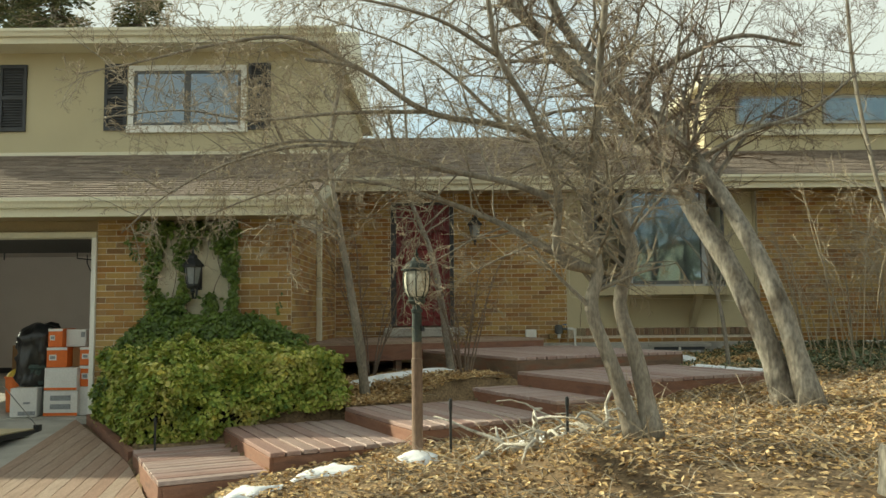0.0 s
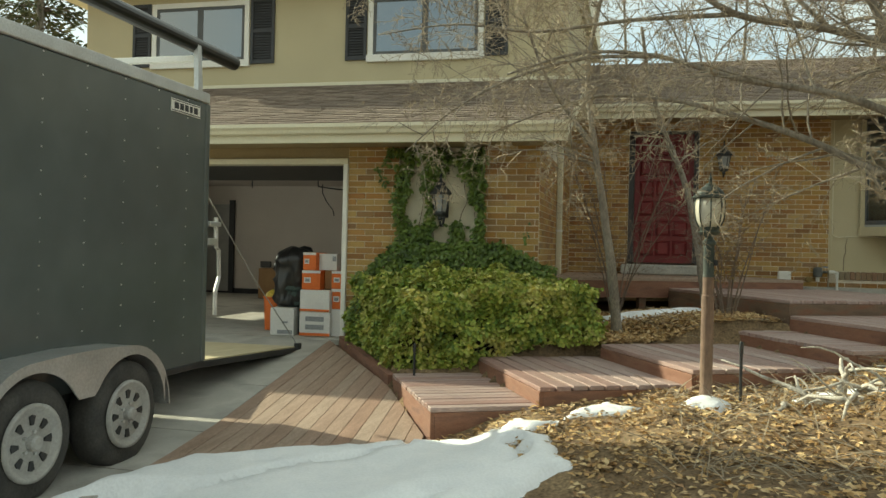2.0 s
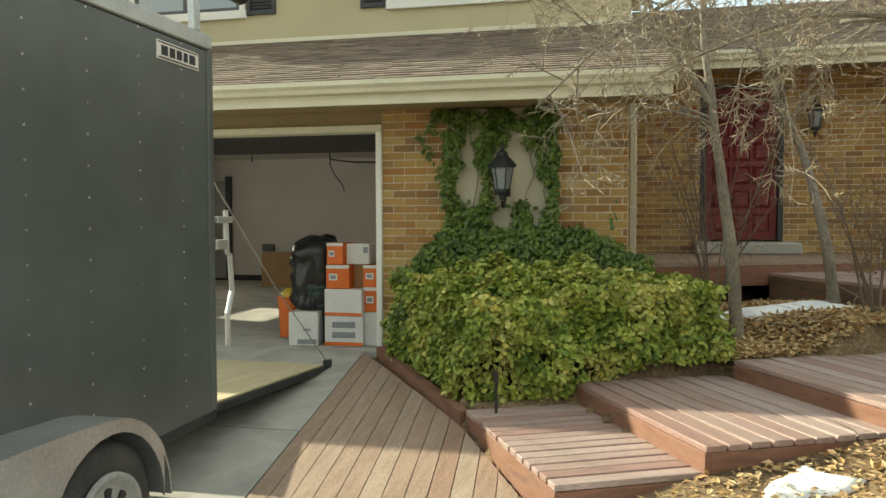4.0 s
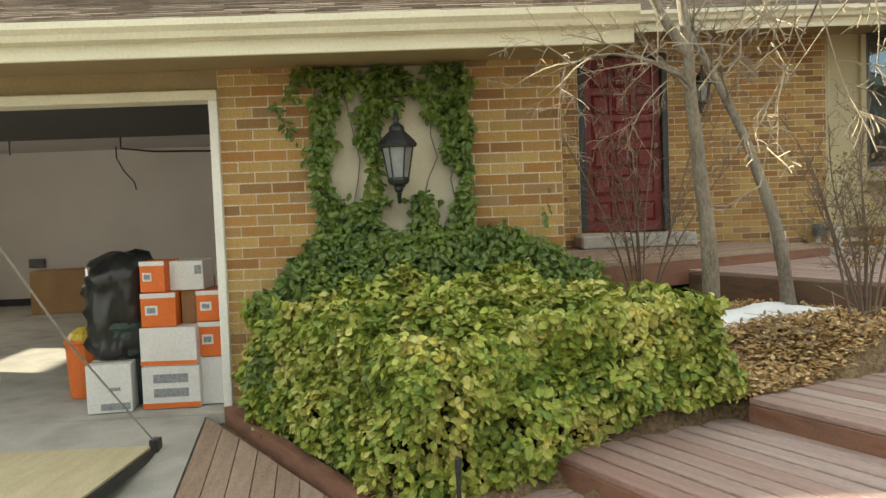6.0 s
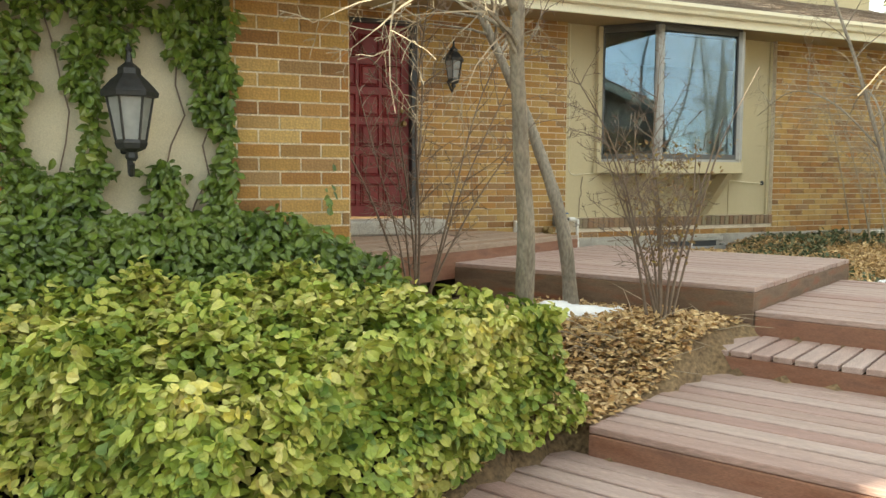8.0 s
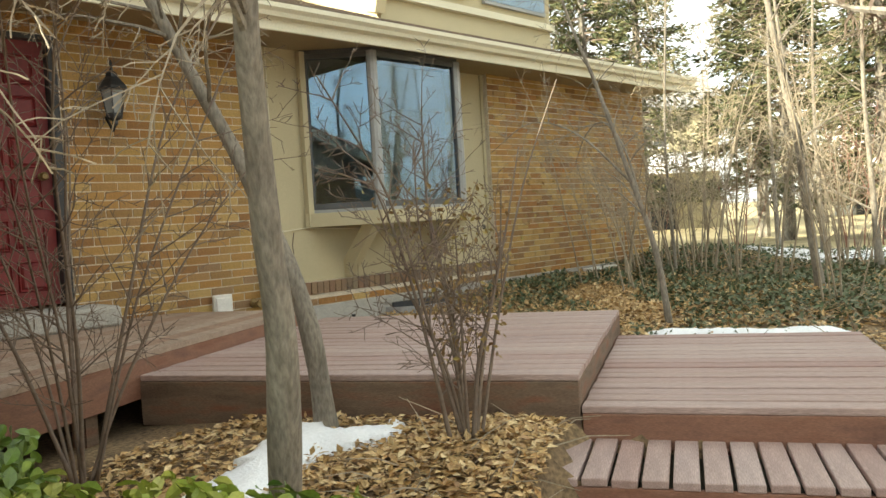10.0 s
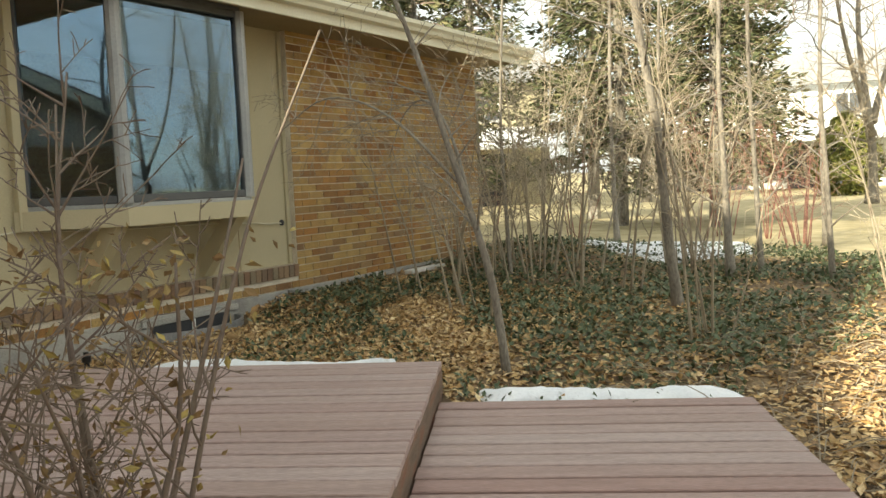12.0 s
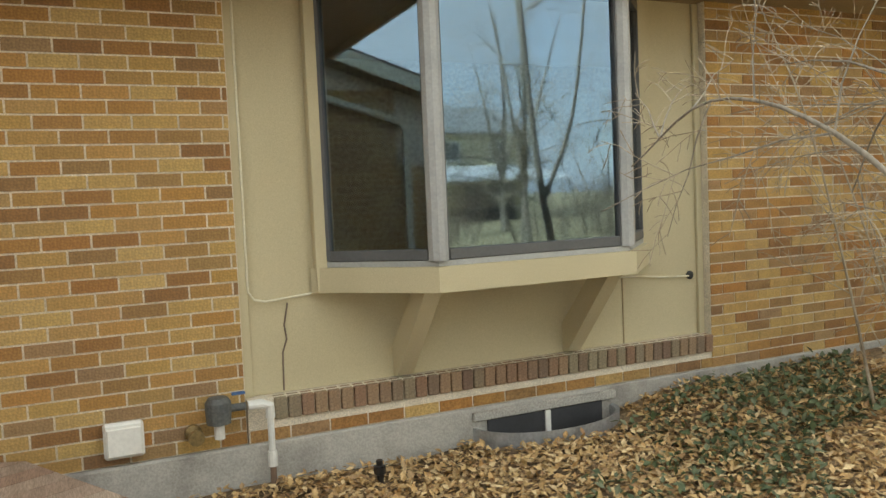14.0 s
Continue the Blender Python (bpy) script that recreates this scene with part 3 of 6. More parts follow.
part("rake_soffit", bm, M_SOFFIT, roof_g)
eave("trim_eave_garage", -11.4, -1.43, 9.05, 2.31, "cream fascia and gutter along the garage roof")

roof_u = thing("roof_upper", (-6, 13, 5.5), "cream-edged roof of the upper storey", "roof", kind="structure")
bm = bmesh.new()
prism_x(bm, [(12.1, 5.36), (12.1, 5.46), (15.5, 6.7), (18.8, 5.46), (18.8, 5.36)], -10.6, -1.6)
part("deck", bm, M_TRIM, roof_u)
eave("trim_eave_upper", -10.6, -1.58, 12.08, 5.34, "cream fascia and gutter of the upper roof")

# main front with the porch and the bay
w_e = wall("wall_entry", -1.785, -0.86, W_Y + 0.012, W_Y + 0.2, 0.3, 3.4, M_MORTAR, "buff brick wall beside the red front door")
w_l = wall("wall_window_left", 0.2, 2.08, W_Y + 0.012, W_Y + 0.2, 0.3, 3.4, M_MORTAR, "buff brick wall between the front door and the bay window")
w_r = wall("wall_right", 5.29, 9.0, W_Y - 0.02, W_Y + 0.2, 0.69, 3.4, M_MORTAR, "long buff brick wall beyond the bay window")
w_o = wall("wall_over_door", -0.86, 0.2, W_Y + 0.03, W_Y + 0.2, 3.06, 3.4, M_MORTAR, "brick over the front door")
wall("wall_right_end", 8.8, 9.0, W_Y + 0.2, 20.0, 0.2, 3.4, M_MORTAR, "buff brick end wall of the house")
# bay panel with the opening for the window
wp = thing("wall_bay_panel", (3.7, W_Y + 0.1, 0.93), "tan painted panel wall around the bay window", "wall", kind="structure")
part("panel", boxed(2.08, 2.55, W_Y + 0.06, W_Y + 0.2, 0.93, 3.4), M_STUCCO, wp)
part("panel", boxed(4.75, 5.29, W_Y + 0.06, W_Y + 0.2, 0.93, 3.4), M_STUCCO, wp)
part("panel", boxed(2.55, 4.75, W_Y + 0.06, W_Y + 0.2, 0.93, 1.60), M_STUCCO, wp)
part("panel_joint", boxed(4.60, 4.608, W_Y + 0.055, W_Y + 0.062, 0.93, 1.46), M_SOFFIT, wp)
for x in (2.10, 5.26):
    part("edge_strip", boxed(x - 0.02, x + 0.03, W_Y + 0.035, W_Y + 0.062, 0.93, 3.20, 0.004), M_STUCCO, wp)
fnd = tagged(part("foundation", boxed(0.9, 9.01, W_Y - 0.03, W_Y + 0.2, 0.1, 0.69, 0.01), M_FOUND), "pale weathered concrete foundation strip", "foundation", kind="structure")
roof_m = thing("roof_main", (4, 14, 3.2), "brown asphalt shingle roof over the porch and front rooms", "roof", kind="structure")
bm = bmesh.new()
prism_x(bm, [(12.89, 3.26), (12.89, 3.33), (17.5, 5.0), (17.5, 4.9)], -1.76, 9.2)
part("deck", bm, M_ROOFDECK, roof_m)
bm = bmesh.new()
prism_x(bm, [(17.5, 4.9), (17.5, 5.0), (22.5, 3.1), (22.5, 3.0)], -1.76, 9.2)
part("deck", bm, M_ROOFDECK, roof_m)
shingled(roof_m, -1.76, 9.2, 12.79, 3.335, 17.5, 5.03, 0.14, 0.4)
part("soffit", boxed(-1.78, 9.2, 12.88, W_Y + 0.1, 3.205, 3.235), M_SOFFIT, roof_m)
part("rake_board", prism_x(bmesh.new(), [(12.86, 3.15), (12.86, 3.35), (17.5, 5.02), (17.5, 4.82)], 9.2, 9.23), M_TRIM, roof_m)
eave("trim_eave_main", -1.74, 9.22, 12.85, 3.15, "cream fascia and gutter along the main roof")
# closing walls behind
wall("wall_house_back", -10.9, 9.0, 20.0, 20.2, -0.2, 3.4, M_STUCCO, "plain tan wall at the back of the house")
tagged(part("floor_inside", boxed(-1.7, 8.8, W_Y + 0.2, 20.0, 0.80, 0.85), M_CARD), "brown floor inside the front rooms", "floor", kind="structure")
tagged(part("ceiling_inside", boxed(-1.7, 8.8, W_Y + 0.2, 20.0, 3.4, 3.45), M_WALLIN), "pale ceiling inside the front rooms", "ceiling", kind="structure")
wall("wall_inside", -1.7, 8.8, 17.2, 17.3, 0.85, 3.4, M_CURTAIN, "pale wall at the back of the front room")

# dormer above the main roof
dm = thing("dormer", (6.2, 15.2, 4.2), "cream-trimmed dormer with a long window on the shingle roof", "dormer", kind="structure")
part("wall", boxed(5.15, 9.0, 15.2, 17.6, 3.9, 5.42), M_STUCCO, dm)
part("roof", boxed(4.85, 9.25, 14.75, 17.8, 5.42, 5.58), M_TRIM, dm)
part("side_board", prism_x(bmesh.new(), [(14.75, 5.42), (15.3, 5.42), (15.3, 4.3), (15.1, 4.25)], 4.95, 5.12), M_STUCCO, dm)
for xa, xb in ((5.6, 6.85), (7.25, 8.8)):
    wf = part("window_frame", boxed(xa, xb, 15.13, 15.19, 4.72, 5.25), M_FRAME_L, dm)
    part("pane", boxed(xa + 0.05, xb - 0.05, 15.12, 15.128, 4.77, 5.2), M_GLASS, dm)
part("sill", boxed(5.15, 9.0, 15.1, 15.195, 4.5, 4.6), M_TRIM, dm)

# ---- decks ----
TH = radians(27)
DU, DV = Vector((math.cos(TH), math.sin(TH))), Vector((-math.sin(TH), math.cos(TH)))


def uv(u, v):
    p = DU * u + DV * v
    return (p.x, p.y)


def board_mesh(length, width, thick, mat, cache={}):  # noqa: B006
    key = (round(length, 3), round(width, 3), mat.name)
    if key not in cache:
        bm = boxed(-width / 2, width / 2, -length / 2, length / 2, -thick, 0, 0.004)
        me = bpy.data.meshes.new("board")
        bmesh.ops.recalc_face_normals(bm, faces=bm.faces)
        bm.to_mesh(me)
        bm.free()
        me.materials.append(mat)
        cache[key] = me
    return cache[key]


def deck(label, u0, u1, v0, v1, top, low, along_v=True, mat=None, fascia=None, pitch=0.1425):
    """A low timber platform: boards on a skirt of planks."""
    mat, fascia = mat or M_DECK, fascia or M_FASCIA
    c = uv((u0 + u1) / 2, (v0 + v1) / 2)
    d = thing("deck_platform", (c[0], c[1], low), label, "deck", "stepped deck walk")
    rot = Matrix.Rotation(TH, 4, "Z")
    span, cross = (u1 - u0, v1 - v0) if along_v else (v1 - v0, u1 - u0)
    n = max(1, int(round(span / pitch)))
    w = span / n
    for i in range(n):
        k = (i + 0.5) * w
        p = uv(u0 + k, (v0 + v1) / 2) if along_v else uv((u0 + u1) / 2, v0 + k)
        ob = new("board", board_mesh(cross + rnd.choice((0, 0.006, -0.006)), w - 0.017, 0.035, mat))
        ob.parent = d
        ob.matrix_parent_inverse = d.matrix_basis.inverted()
        ob.matrix_basis = Matrix.Translation((p[0], p[1], top + rnd.uniform(-0.0025, 0.0025))) @ rot @ (Matrix.Identity(4) if along_v else Matrix.Rotation(radians(90), 4, "Z")) @ Matrix.Rotation(rnd.uniform(-0.002, 0.002), 4, "Z")
    m4 = rot
    for a, b, e, f in ((u0, u0 + 0.03, v0, v1), (u1 - 0.03, u1, v0, v1), (u0 + 0.031, u1 - 0.031, v0, v0 + 0.03), (u0 + 0.031, u1 - 0.031, v1 - 0.03, v1)):
        part("skirt", boxed(a, b, e, f, low, top - 0.037, 0.004, m=m4), fascia, d)
    # One solid near-black block under the boards paints the shade in their gaps.
    part("gap_shade_block", boxed(u0 + 0.04, u1 - 0.04, v0 + 0.04, v1 - 0.04, low + 0.02, top - 0.06, 0, m=m4), M_SHADE_FILL, d)
    return d


deck("weathered timber step with pale worn boards beside the hedge", 0.91, 1.765, 6.47, 8.14, -0.04, -0.36, along_v=False, pitch=0.118)
deck("weathered timber step with a reddish edge", 1.745, 2.96, 6.45, 8.17, 0.105, -0.3)
deck("weathered timber step below the lamp post", 2.94, 4.42, 6.31, 8.0, 0.24, -0.1)
deck("narrow timber step with boards laid lengthwise", 4.40, 5.01, 6.31, 8.0, 0.375, 0.02, along_v=False, pitch=0.12)
deck("reddish timber platform edged with a strip of snow", 4.99, 7.2, 6.31, 7.93, 0.53, 0.1)
deck("broad raised timber platform with a dark red skirt", 4.99, 7.5, 7.94, 10.42, 0.685, 0.40, fascia=M_FASCIA_D)

# porch: boards along u, cut to the walls
porch = thing("porch_floor", (0, 12, 0.3), "reddish boarded porch in front of the red door", "porch", kind="structure")
V0 = 10.42
v = V0
while v < 14.5:
    va, vb = v, v + 0.135
    v += 0.142

    def clip(vv):
        ua = (-1.78 - DV.x * vv) / DU.x
        ub = min(7.04, (13.56 - DV.y * vv) / DU.y)
        return ua, ub

    a0, b0 = clip(va)
    a1, b1 = clip(vb)
    if b1 - a1 < 0.05:
        break
    bm = prism(bmesh.new(), [uv(a0, va), uv(b0, va), uv(b1, vb), uv(a1, vb)], 0.775, 0.81)
    part("board", bm, M_DECKRED, porch)
u_l = (-1.78 - DV.x * V0) / DU.x
part("skirt", boxed(u_l, 7.04, V0, V0 + 0.03, 0.55, 0.773, 0.004, m=Matrix.Rotation(TH, 4, "Z")), M_FASCIA, porch)
part("skirt", boxed(7.01, 7.04, V0 + 0.031, V0 + 1.25, 0.42, 0.773, 0.004, m=Matrix.Rotation(TH, 4, "Z")), M_FASCIA, porch)
for u in (3.6, 4.6):
    part("post", boxed(u, u + 0.09, V0 + 0.05, V0 + 0.14, 0.2, 0.774, 0, m=Matrix.Rotation(TH, 4, "Z")), M_FASCIA_D, porch)

# boarded walk beside the drive
bw = thing("boardwalk", (-3.2, 7, -0.25), "worn reddish boarded ramp beside the concrete drive", "boardwalk", kind="structure")
d0 = Vector((-0.118, 1.0)).normalized()
nb = Vector((d0.y, -d0.x))
for i in range(16):
    off = 0.02 + i * 0.128
    ends = []
    for w in (0.0, 0.122):
        p0 = Vector((dl(5.0), 5.0)) + nb * (off + w)
        ks = [k * 0.01 for k in range(-100, 500) if in_walk(*(p0 + d0 * (k * 0.01)))]
        if ks:
            ends.append((p0, min(ks), max(ks)))
    if len(ends) < 2 or min(e[2] - e[1] for e in ends) < 0.15:
        continue
    bm = bmesh.new()
    steps = 6
    vs = []
    for j in range(steps + 1):
        for p0, near, best in ends:
            q = p0 + d0 * (near + (best - near) * j / steps)
            z = drive_z(q.y) + 0.012
            vs.append((bm.verts.new((q.x, q.y, z - 0.03)), bm.verts.new((q.x, q.y, z))))
    for j in range(steps):
        a, b, c, d = vs[2 * j], vs[2 * j + 1], vs[2 * j + 3], vs[2 * j + 2]
        bm.faces.new((a[1], b[1], c[1], d[1]))
        bm.faces.new((a[0], d[0], c[0], b[0]))
        bm.faces.new((a[0], a[1], d[1], d[0]))
        bm.faces.new((b[0], c[0], c[1], b[1]))
    bm.faces.new((vs[0][0], vs[1][0], vs[1][1], vs[0][1]))
    bm.faces.new((vs[-2][0], vs[-2][1], vs[-1][1], vs[-1][0]))
    part("board", bm, M_DECKRED, bw)
edge = thing("deck_edging", (-3.5, 8.6, -0.1), "red-stained timber edging between the boarded ramp and the hedge", "edging", kind="structure")
e0, e1 = Vector((-4.12, 9.60)), Vector((-2.90, 7.70))
ed = (e1 - e0).normalized()
en = Vector((-ed.y, ed.x)) * 0.035
prism_pts = [(e0 - en), (e1 - en), (e1 + en), (e0 + en)]
part("plank", prism(bmesh.new(), prism_pts, [-0.2, -0.36, -0.36, -0.2], [0.06, -0.06, -0.06, 0.06]), M_FASCIA, edge)


# ---- openings ----
def window_plain(name, x0, x1, z0, z1, label):
    w = thing(name, ((x0 + x1) / 2, UP_Y, z0), label, "window", kind="structure")
    fr = 0.085
    y0, y1 = UP_Y - 0.035, UP_Y - 0.002
    part("window_frame", boxed(x0, x0 + fr, y0, y1, z0, z1, 0.004), M_WHITE, w)
    part("window_frame", boxed(x1 - fr, x1, y0, y1, z0, z1, 0.004), M_WHITE, w)
    part("window_frame", boxed(x0 + fr, x1 - fr, y0, y1, z1 - fr, z1, 0.004), M_WHITE, w)
    part("window_sill", boxed(x0 - 0.02, x1 + 0.02, y0 - 0.02, y1, z0 - 0.03, z0 + fr, 0.006), M_WHITE, w)
    xm = (x0 + x1) / 2
    for a, b in ((x0 + fr, xm), (xm, x1 - fr)):
        s = part("sash", box(box(box(boxed(a, a + 0.05, y0 + 0.012, y1, z0 + fr, z1 - fr), b - 0.05, b, y0 + 0.012, y1, z0 + fr, z1 - fr), a + 0.05, b - 0.05, y0 + 0.012, y1, z1 - fr - 0.05, z1 - fr), a + 0.05, b - 0.05, y0 + 0.012, y1, z0 + fr, z0 + fr + 0.05), M_FRAME, w)
        part("pane", boxed(a + 0.05, b - 0.05, y1 - 0.012, y1 - 0.006, z0 + fr + 0.05, z1 - fr - 0.05), M_MIRROR, w)
    return w


M_MIRROR = material("reflecting_pane", [(0.05, 0.06, 0.065), (0.07, 0.08, 0.085)], 0.03, 1, 5, 0.0, fine=0.02, spec=1.0)
M_MIRROR.node_tree.nodes["Principled BSDF"].inputs["IOR"].default_value = 2.1


def shutter(x0, x1, z0, z1):
    s = thing("shutter", ((x0 + x1) / 2, UP_Y, z0), "dark louvred shutter beside an upper window", "shutter", "upper shutters")
    y0, y1 = UP_Y - 0.035, UP_Y - 0.002
    for a, b, c, d in ((x0, x0 + 0.05, z0, z1), (x1 - 0.05, x1, z0, z1), (x0 + 0.05, x1 - 0.05, z0, z0 + 0.06), (x0 + 0.05, x1 - 0.05, z1 - 0.06, z1), (x0 + 0.05, x1 - 0.05, (z0 + z1) / 2 - 0.03, (z0 + z1) / 2 + 0.03)):
        part("rail", boxed(a, b, y0, y1, c, d, 0.003), M_SHUTTER, s)
    part("backing", boxed(x0 + 0.05, x1 - 0.05, y1 - 0.006, y1, z0 + 0.06, z1 - 0.06), M_SHUTTER, s)
    n = 22
    for i in range(n):
        z = z0 + 0.065 + (z1 - z0 - 0.13) * i / n
        if abs(z + 0.02 - (z0 + z1) / 2) < 0.045:
            continue
        m = Matrix.Translation(((x0 + x1) / 2, (y0 + y1) / 2 + 0.005, z + 0.02)) @ Matrix.Rotation(radians(-35), 4, "X")
        part("louvre", boxed(-(x1 - x0) / 2 + 0.05, (x1 - x0) / 2 - 0.05, -0.016, 0.016, -0.003, 0.003, 0, m=m), M_SHUTTER, s)


window_plain("window_1", -4.92, -3.06, 4.09, 5.14, "white-framed upper window with two dark sashes")
window_plain("window_2", -8.78, -6.98, 4.09, 5.16, "white-framed upper window with two dark sashes")
for a, b in ((-5.30, -4.945), (-3.035, -2.68), (-6.955, -6.53), (-9.15, -8.805)):
    shutter(a, b, 4.10, 5.17)

# bay window
bay = thing("window_bay", (3.64, 13.3, 1.46), "angled bay window with grey frames over a tan sill box", "window", kind="structure")
BP = [(2.55, 13.60), (3.03, 13.10), (4.24, 13.10), (4.75, 13.60)]


def out(pts, d):
    return [(pts[0][0] - d * 1.3, pts[0][1]), (pts[1][0] - d * 0.5, pts[1][1] - d), (pts[2][0] + d * 0.5, pts[2][1] - d), (pts[3][0] + d * 1.3, pts[3][1])]


part("window_sill", prism(bmesh.new(), out(BP, 0.055), 1.465, 1.60), M_STUCCO, bay, "tan sill box")
part("bay_floor", prism(bmesh.new(), out(BP, 0.02), 1.601, 1.63), M_FRAME_L, bay)
part("bay_head", prism(bmesh.new(), out(BP, 0.02), 3.165, 3.2), M_FRAME, bay)
for i, (a, b) in enumerate(zip(BP, BP[1:])):
    a, b = Vector(a), Vector(b)
    d = (b - a).normalized()
    ang = math.atan2(d.y, d.x)
    L = (b - a).length
    m = Matrix.Translation((a.x, a.y, 0)) @ Matrix.Rotation(ang, 4, "Z")
    fm = M_FRAME
    for p, q in ((0.0, 0.055), (L - 0.055, L)):
        part("window_frame", boxed(p, q, -0.02, 0.04, 1.632, 3.163, 0.004, m=m), fm, bay)
    part("window_frame", boxed(0.056, L - 0.056, -0.02, 0.04, 1.632, 1.69, 0.004, m=m), fm, bay)
    part("window_frame", boxed(0.056, L - 0.056, -0.02, 0.04, 3.11, 3.163, 0.004, m=m), fm, bay)
    pane = part("pane", boxed(0.05, L - 0.05, 0.005, 0.011, 1.685, 3.115, 0, m=m), M_GLASS, bay)
    pane.visible_shadow = False
for (x, y) in BP[1:3]:
    part("corner_post", lathe(bmesh.new(), [(0.055, 1.63), (0.055, 3.165)], 10, (x, y + 0.005, 0)), M_FRAME_L, bay)
for x in (2.545, 4.755):
    part("side_stop", boxed(x - 0.045, x + 0.045, 13.56, 13.626, 1.47, 3.19, 0.004), M_STUCCO, bay)
for x in (3.0, 4.17):
    b = prism_x(bmesh.new(), [(13.63, 0.94), (13.63, 1.12), (13.30, 1.464), (13.12, 1.464), (13.58, 0.94)], x - 0.05, x + 0.05)
    part("bracket", b, M_STUCCO, bay, "sloping tan timber bracket")
# blind and table inside the bay
tagged(part("curtain", boxed(2.62, 2.66, 13.7, 15.0, 1.0, 3.2, 0.01), M_CURTAIN), "pale curtain drawn aside within the bay", "curtain")

# soldier course and bricks below the bay
sol = thing("trim_soldier_course", (3.7, W_Y - 0.02, 0.80), "row of red bricks on end under the bay wall", "brick sill", kind="structure")
part("mortar_bed", boxed(2.083, 5.31, W_Y - 0.015, W_Y + 0.2, 0.692, 0.927), M_MORTAR, sol)
nn = 41
me_s = None
for i in range(nn):
    x = 2.22 + (5.30 - 2.22) * (i + 0.5) / nn
    if me_s is None:
        bm = boxed(-0.0335, 0.0335, -0.022, 0.05, 0.0, 0.118, 0.004)
        me_s = bpy.data.meshes.new("brick")
        bmesh.ops.recalc_face_normals(bm, faces=bm.faces)
        bm.to_mesh(me_s)
        bm.free()
        me_s.materials.append(M_BRICKRED)
    ob = new("brick", me_s)
    ob.parent, ob.matrix_parent_inverse = sol, sol.matrix_basis.inverted()
    ob.location = (x, W_Y - 0.012, 0.808)
    ob.rotation_euler = (radians(3), 0, 0)

# front door
dr = thing("door_1", (-0.32, W_Y + 0.1, 0.99), "closed dark red panelled front door", "door", kind="structure")
part("leaf", boxed(-0.77, 0.13, W_Y + 0.10, W_Y + 0.15, 0.99, 3.02), M_DOOR, dr)
for c in range(3):
    for r in range(6):
        x0, z0 = -0.77 + 0.075 + c * 0.258, 0.99 + 0.11 + r * 0.315
        m = Matrix.Translation((x0 + 0.117, W_Y + 0.10, z0 + 0.12))
        bm = bmesh.new()
        o = [(-0.112, -0.12), (0.112, -0.12), (0.112, 0.12), (-0.112, 0.12)]
        rings = []
        for sc, dep in ((1.0, -0.001), (0.92, -0.016), (0.82, -0.003), (0.66, -0.018)):
            rings.append([bm.verts.new(m @ Vector((p * sc, dep, q * (1 - (1 - sc) * 0.93)))) for p, q in o])
        for a, b in zip(rings, rings[1:]):
            for i in range(4):
                bm.faces.new((a[i], a[(i + 1) % 4], b[(i + 1) % 4], b[i]))
        bm.faces.new(rings[-1])
        part("panel", bm, M_DOOR, dr)
for a, b in ((-0.86, -0.775), (0.135, 0.20)):
    part("door_frame", boxed(a, b, W_Y + 0.02, W_Y + 0.16, 0.99, 3.06, 0.004), M_SHUTTER, dr)
part("door_frame", boxed(-0.775, 0.135, W_Y + 0.02, W_Y + 0.16, 3.022, 3.06), M_SHUTTER, dr)
part("door_knob", lathe(bmesh.new(), [(0.03, 0), (0.03, 0.012), (0.012, 0.02), (0.012, 0.04), (0.03, 0.05), (0.034, 0.065), (0.02, 0.085)], 12, m=Matrix.Translation((0.05, W_Y + 0.098, 1.98)) @ Matrix.Rotation(radians(90), 4, "X")), M_BRASS, dr)
part("lock", lathe(bmesh.new(), [(0.028, 0), (0.028, 0.015), (0.015, 0.025)], 12, m=Matrix.Translation((0.05, W_Y + 0.098, 2.12)) @ Matrix.Rotation(radians(90), 4, "X")), M_BRASS, dr)
tagged(part("door_step", boxed(-0.95, 0.36, 13.12, W_Y + 0.1, 0.812, 0.965, 0.02), M_STEP), "grey stone step before the red door", "step")

# ---- fixed small things on the walls ----
vent = thing("wall_vent", (1.466, W_Y, 0.74), "white square dryer vent cover on the brick wall", "vent")
part("cover", boxed(1.37, 1.56, W_Y - 0.05, W_Y - 0.004, 0.735, 0.915, 0.012), M_WHITE, vent)
part("flap", boxed(1.385, 1.545, W_Y - 0.062, W_Y - 0.052, 0.75, 0.89, 0.004), M_WHITE, vent)

pv = thing("water_pipe", (2.19, W_Y - 0.1, 0.45), "white plastic standpipe bending into a grey valve", "pipe")
part("riser", pipe([(2.185, W_Y - 0.09, 0.60), (2.185, W_Y - 0.09, 0.90)], 0.018, 10), M_PVC, pv)
part("coupling", pipe([(2.185, W_Y - 0.09, 0.58), (2.185, W_Y - 0.09, 0.66)], 0.026, 10), M_PVC, pv)
part("lower_riser", pipe([(2.185, W_Y - 0.09, 0.36), (2.185, W_Y - 0.09, 0.58)], 0.017, 10), M_POST, pv, "brown buried riser")
part("elbow", pipe([(2.185, W_Y - 0.09, 0.84), (2.185, W_Y - 0.09, 0.905), (2.14, W_Y - 0.09, 0.92), (2.07, W_Y - 0.09, 0.92)], 0.026, 10), M_PVC, pv)
part("branch", pipe([(2.06, W_Y - 0.09, 0.92), (1.95, W_Y - 0.09, 0.92)], 0.02, 10), M_VALVE, pv)
part("valve_body", lathe(bmesh.new(), [(0.03, 0.84), (0.062, 0.85), (0.068, 0.93), (0.066, 0.96), (0.05, 0.985), (0.02, 0.99)], 14, (1.92, W_Y - 0.09, 0)), M_VALVE, pv, "dark grey anti-siphon valve")
part("valve_leg", pipe([(1.92, W_Y - 0.09, 0.84), (1.92, W_Y - 0.09, 0.77)], 0.028, 10), M_PVC, pv)
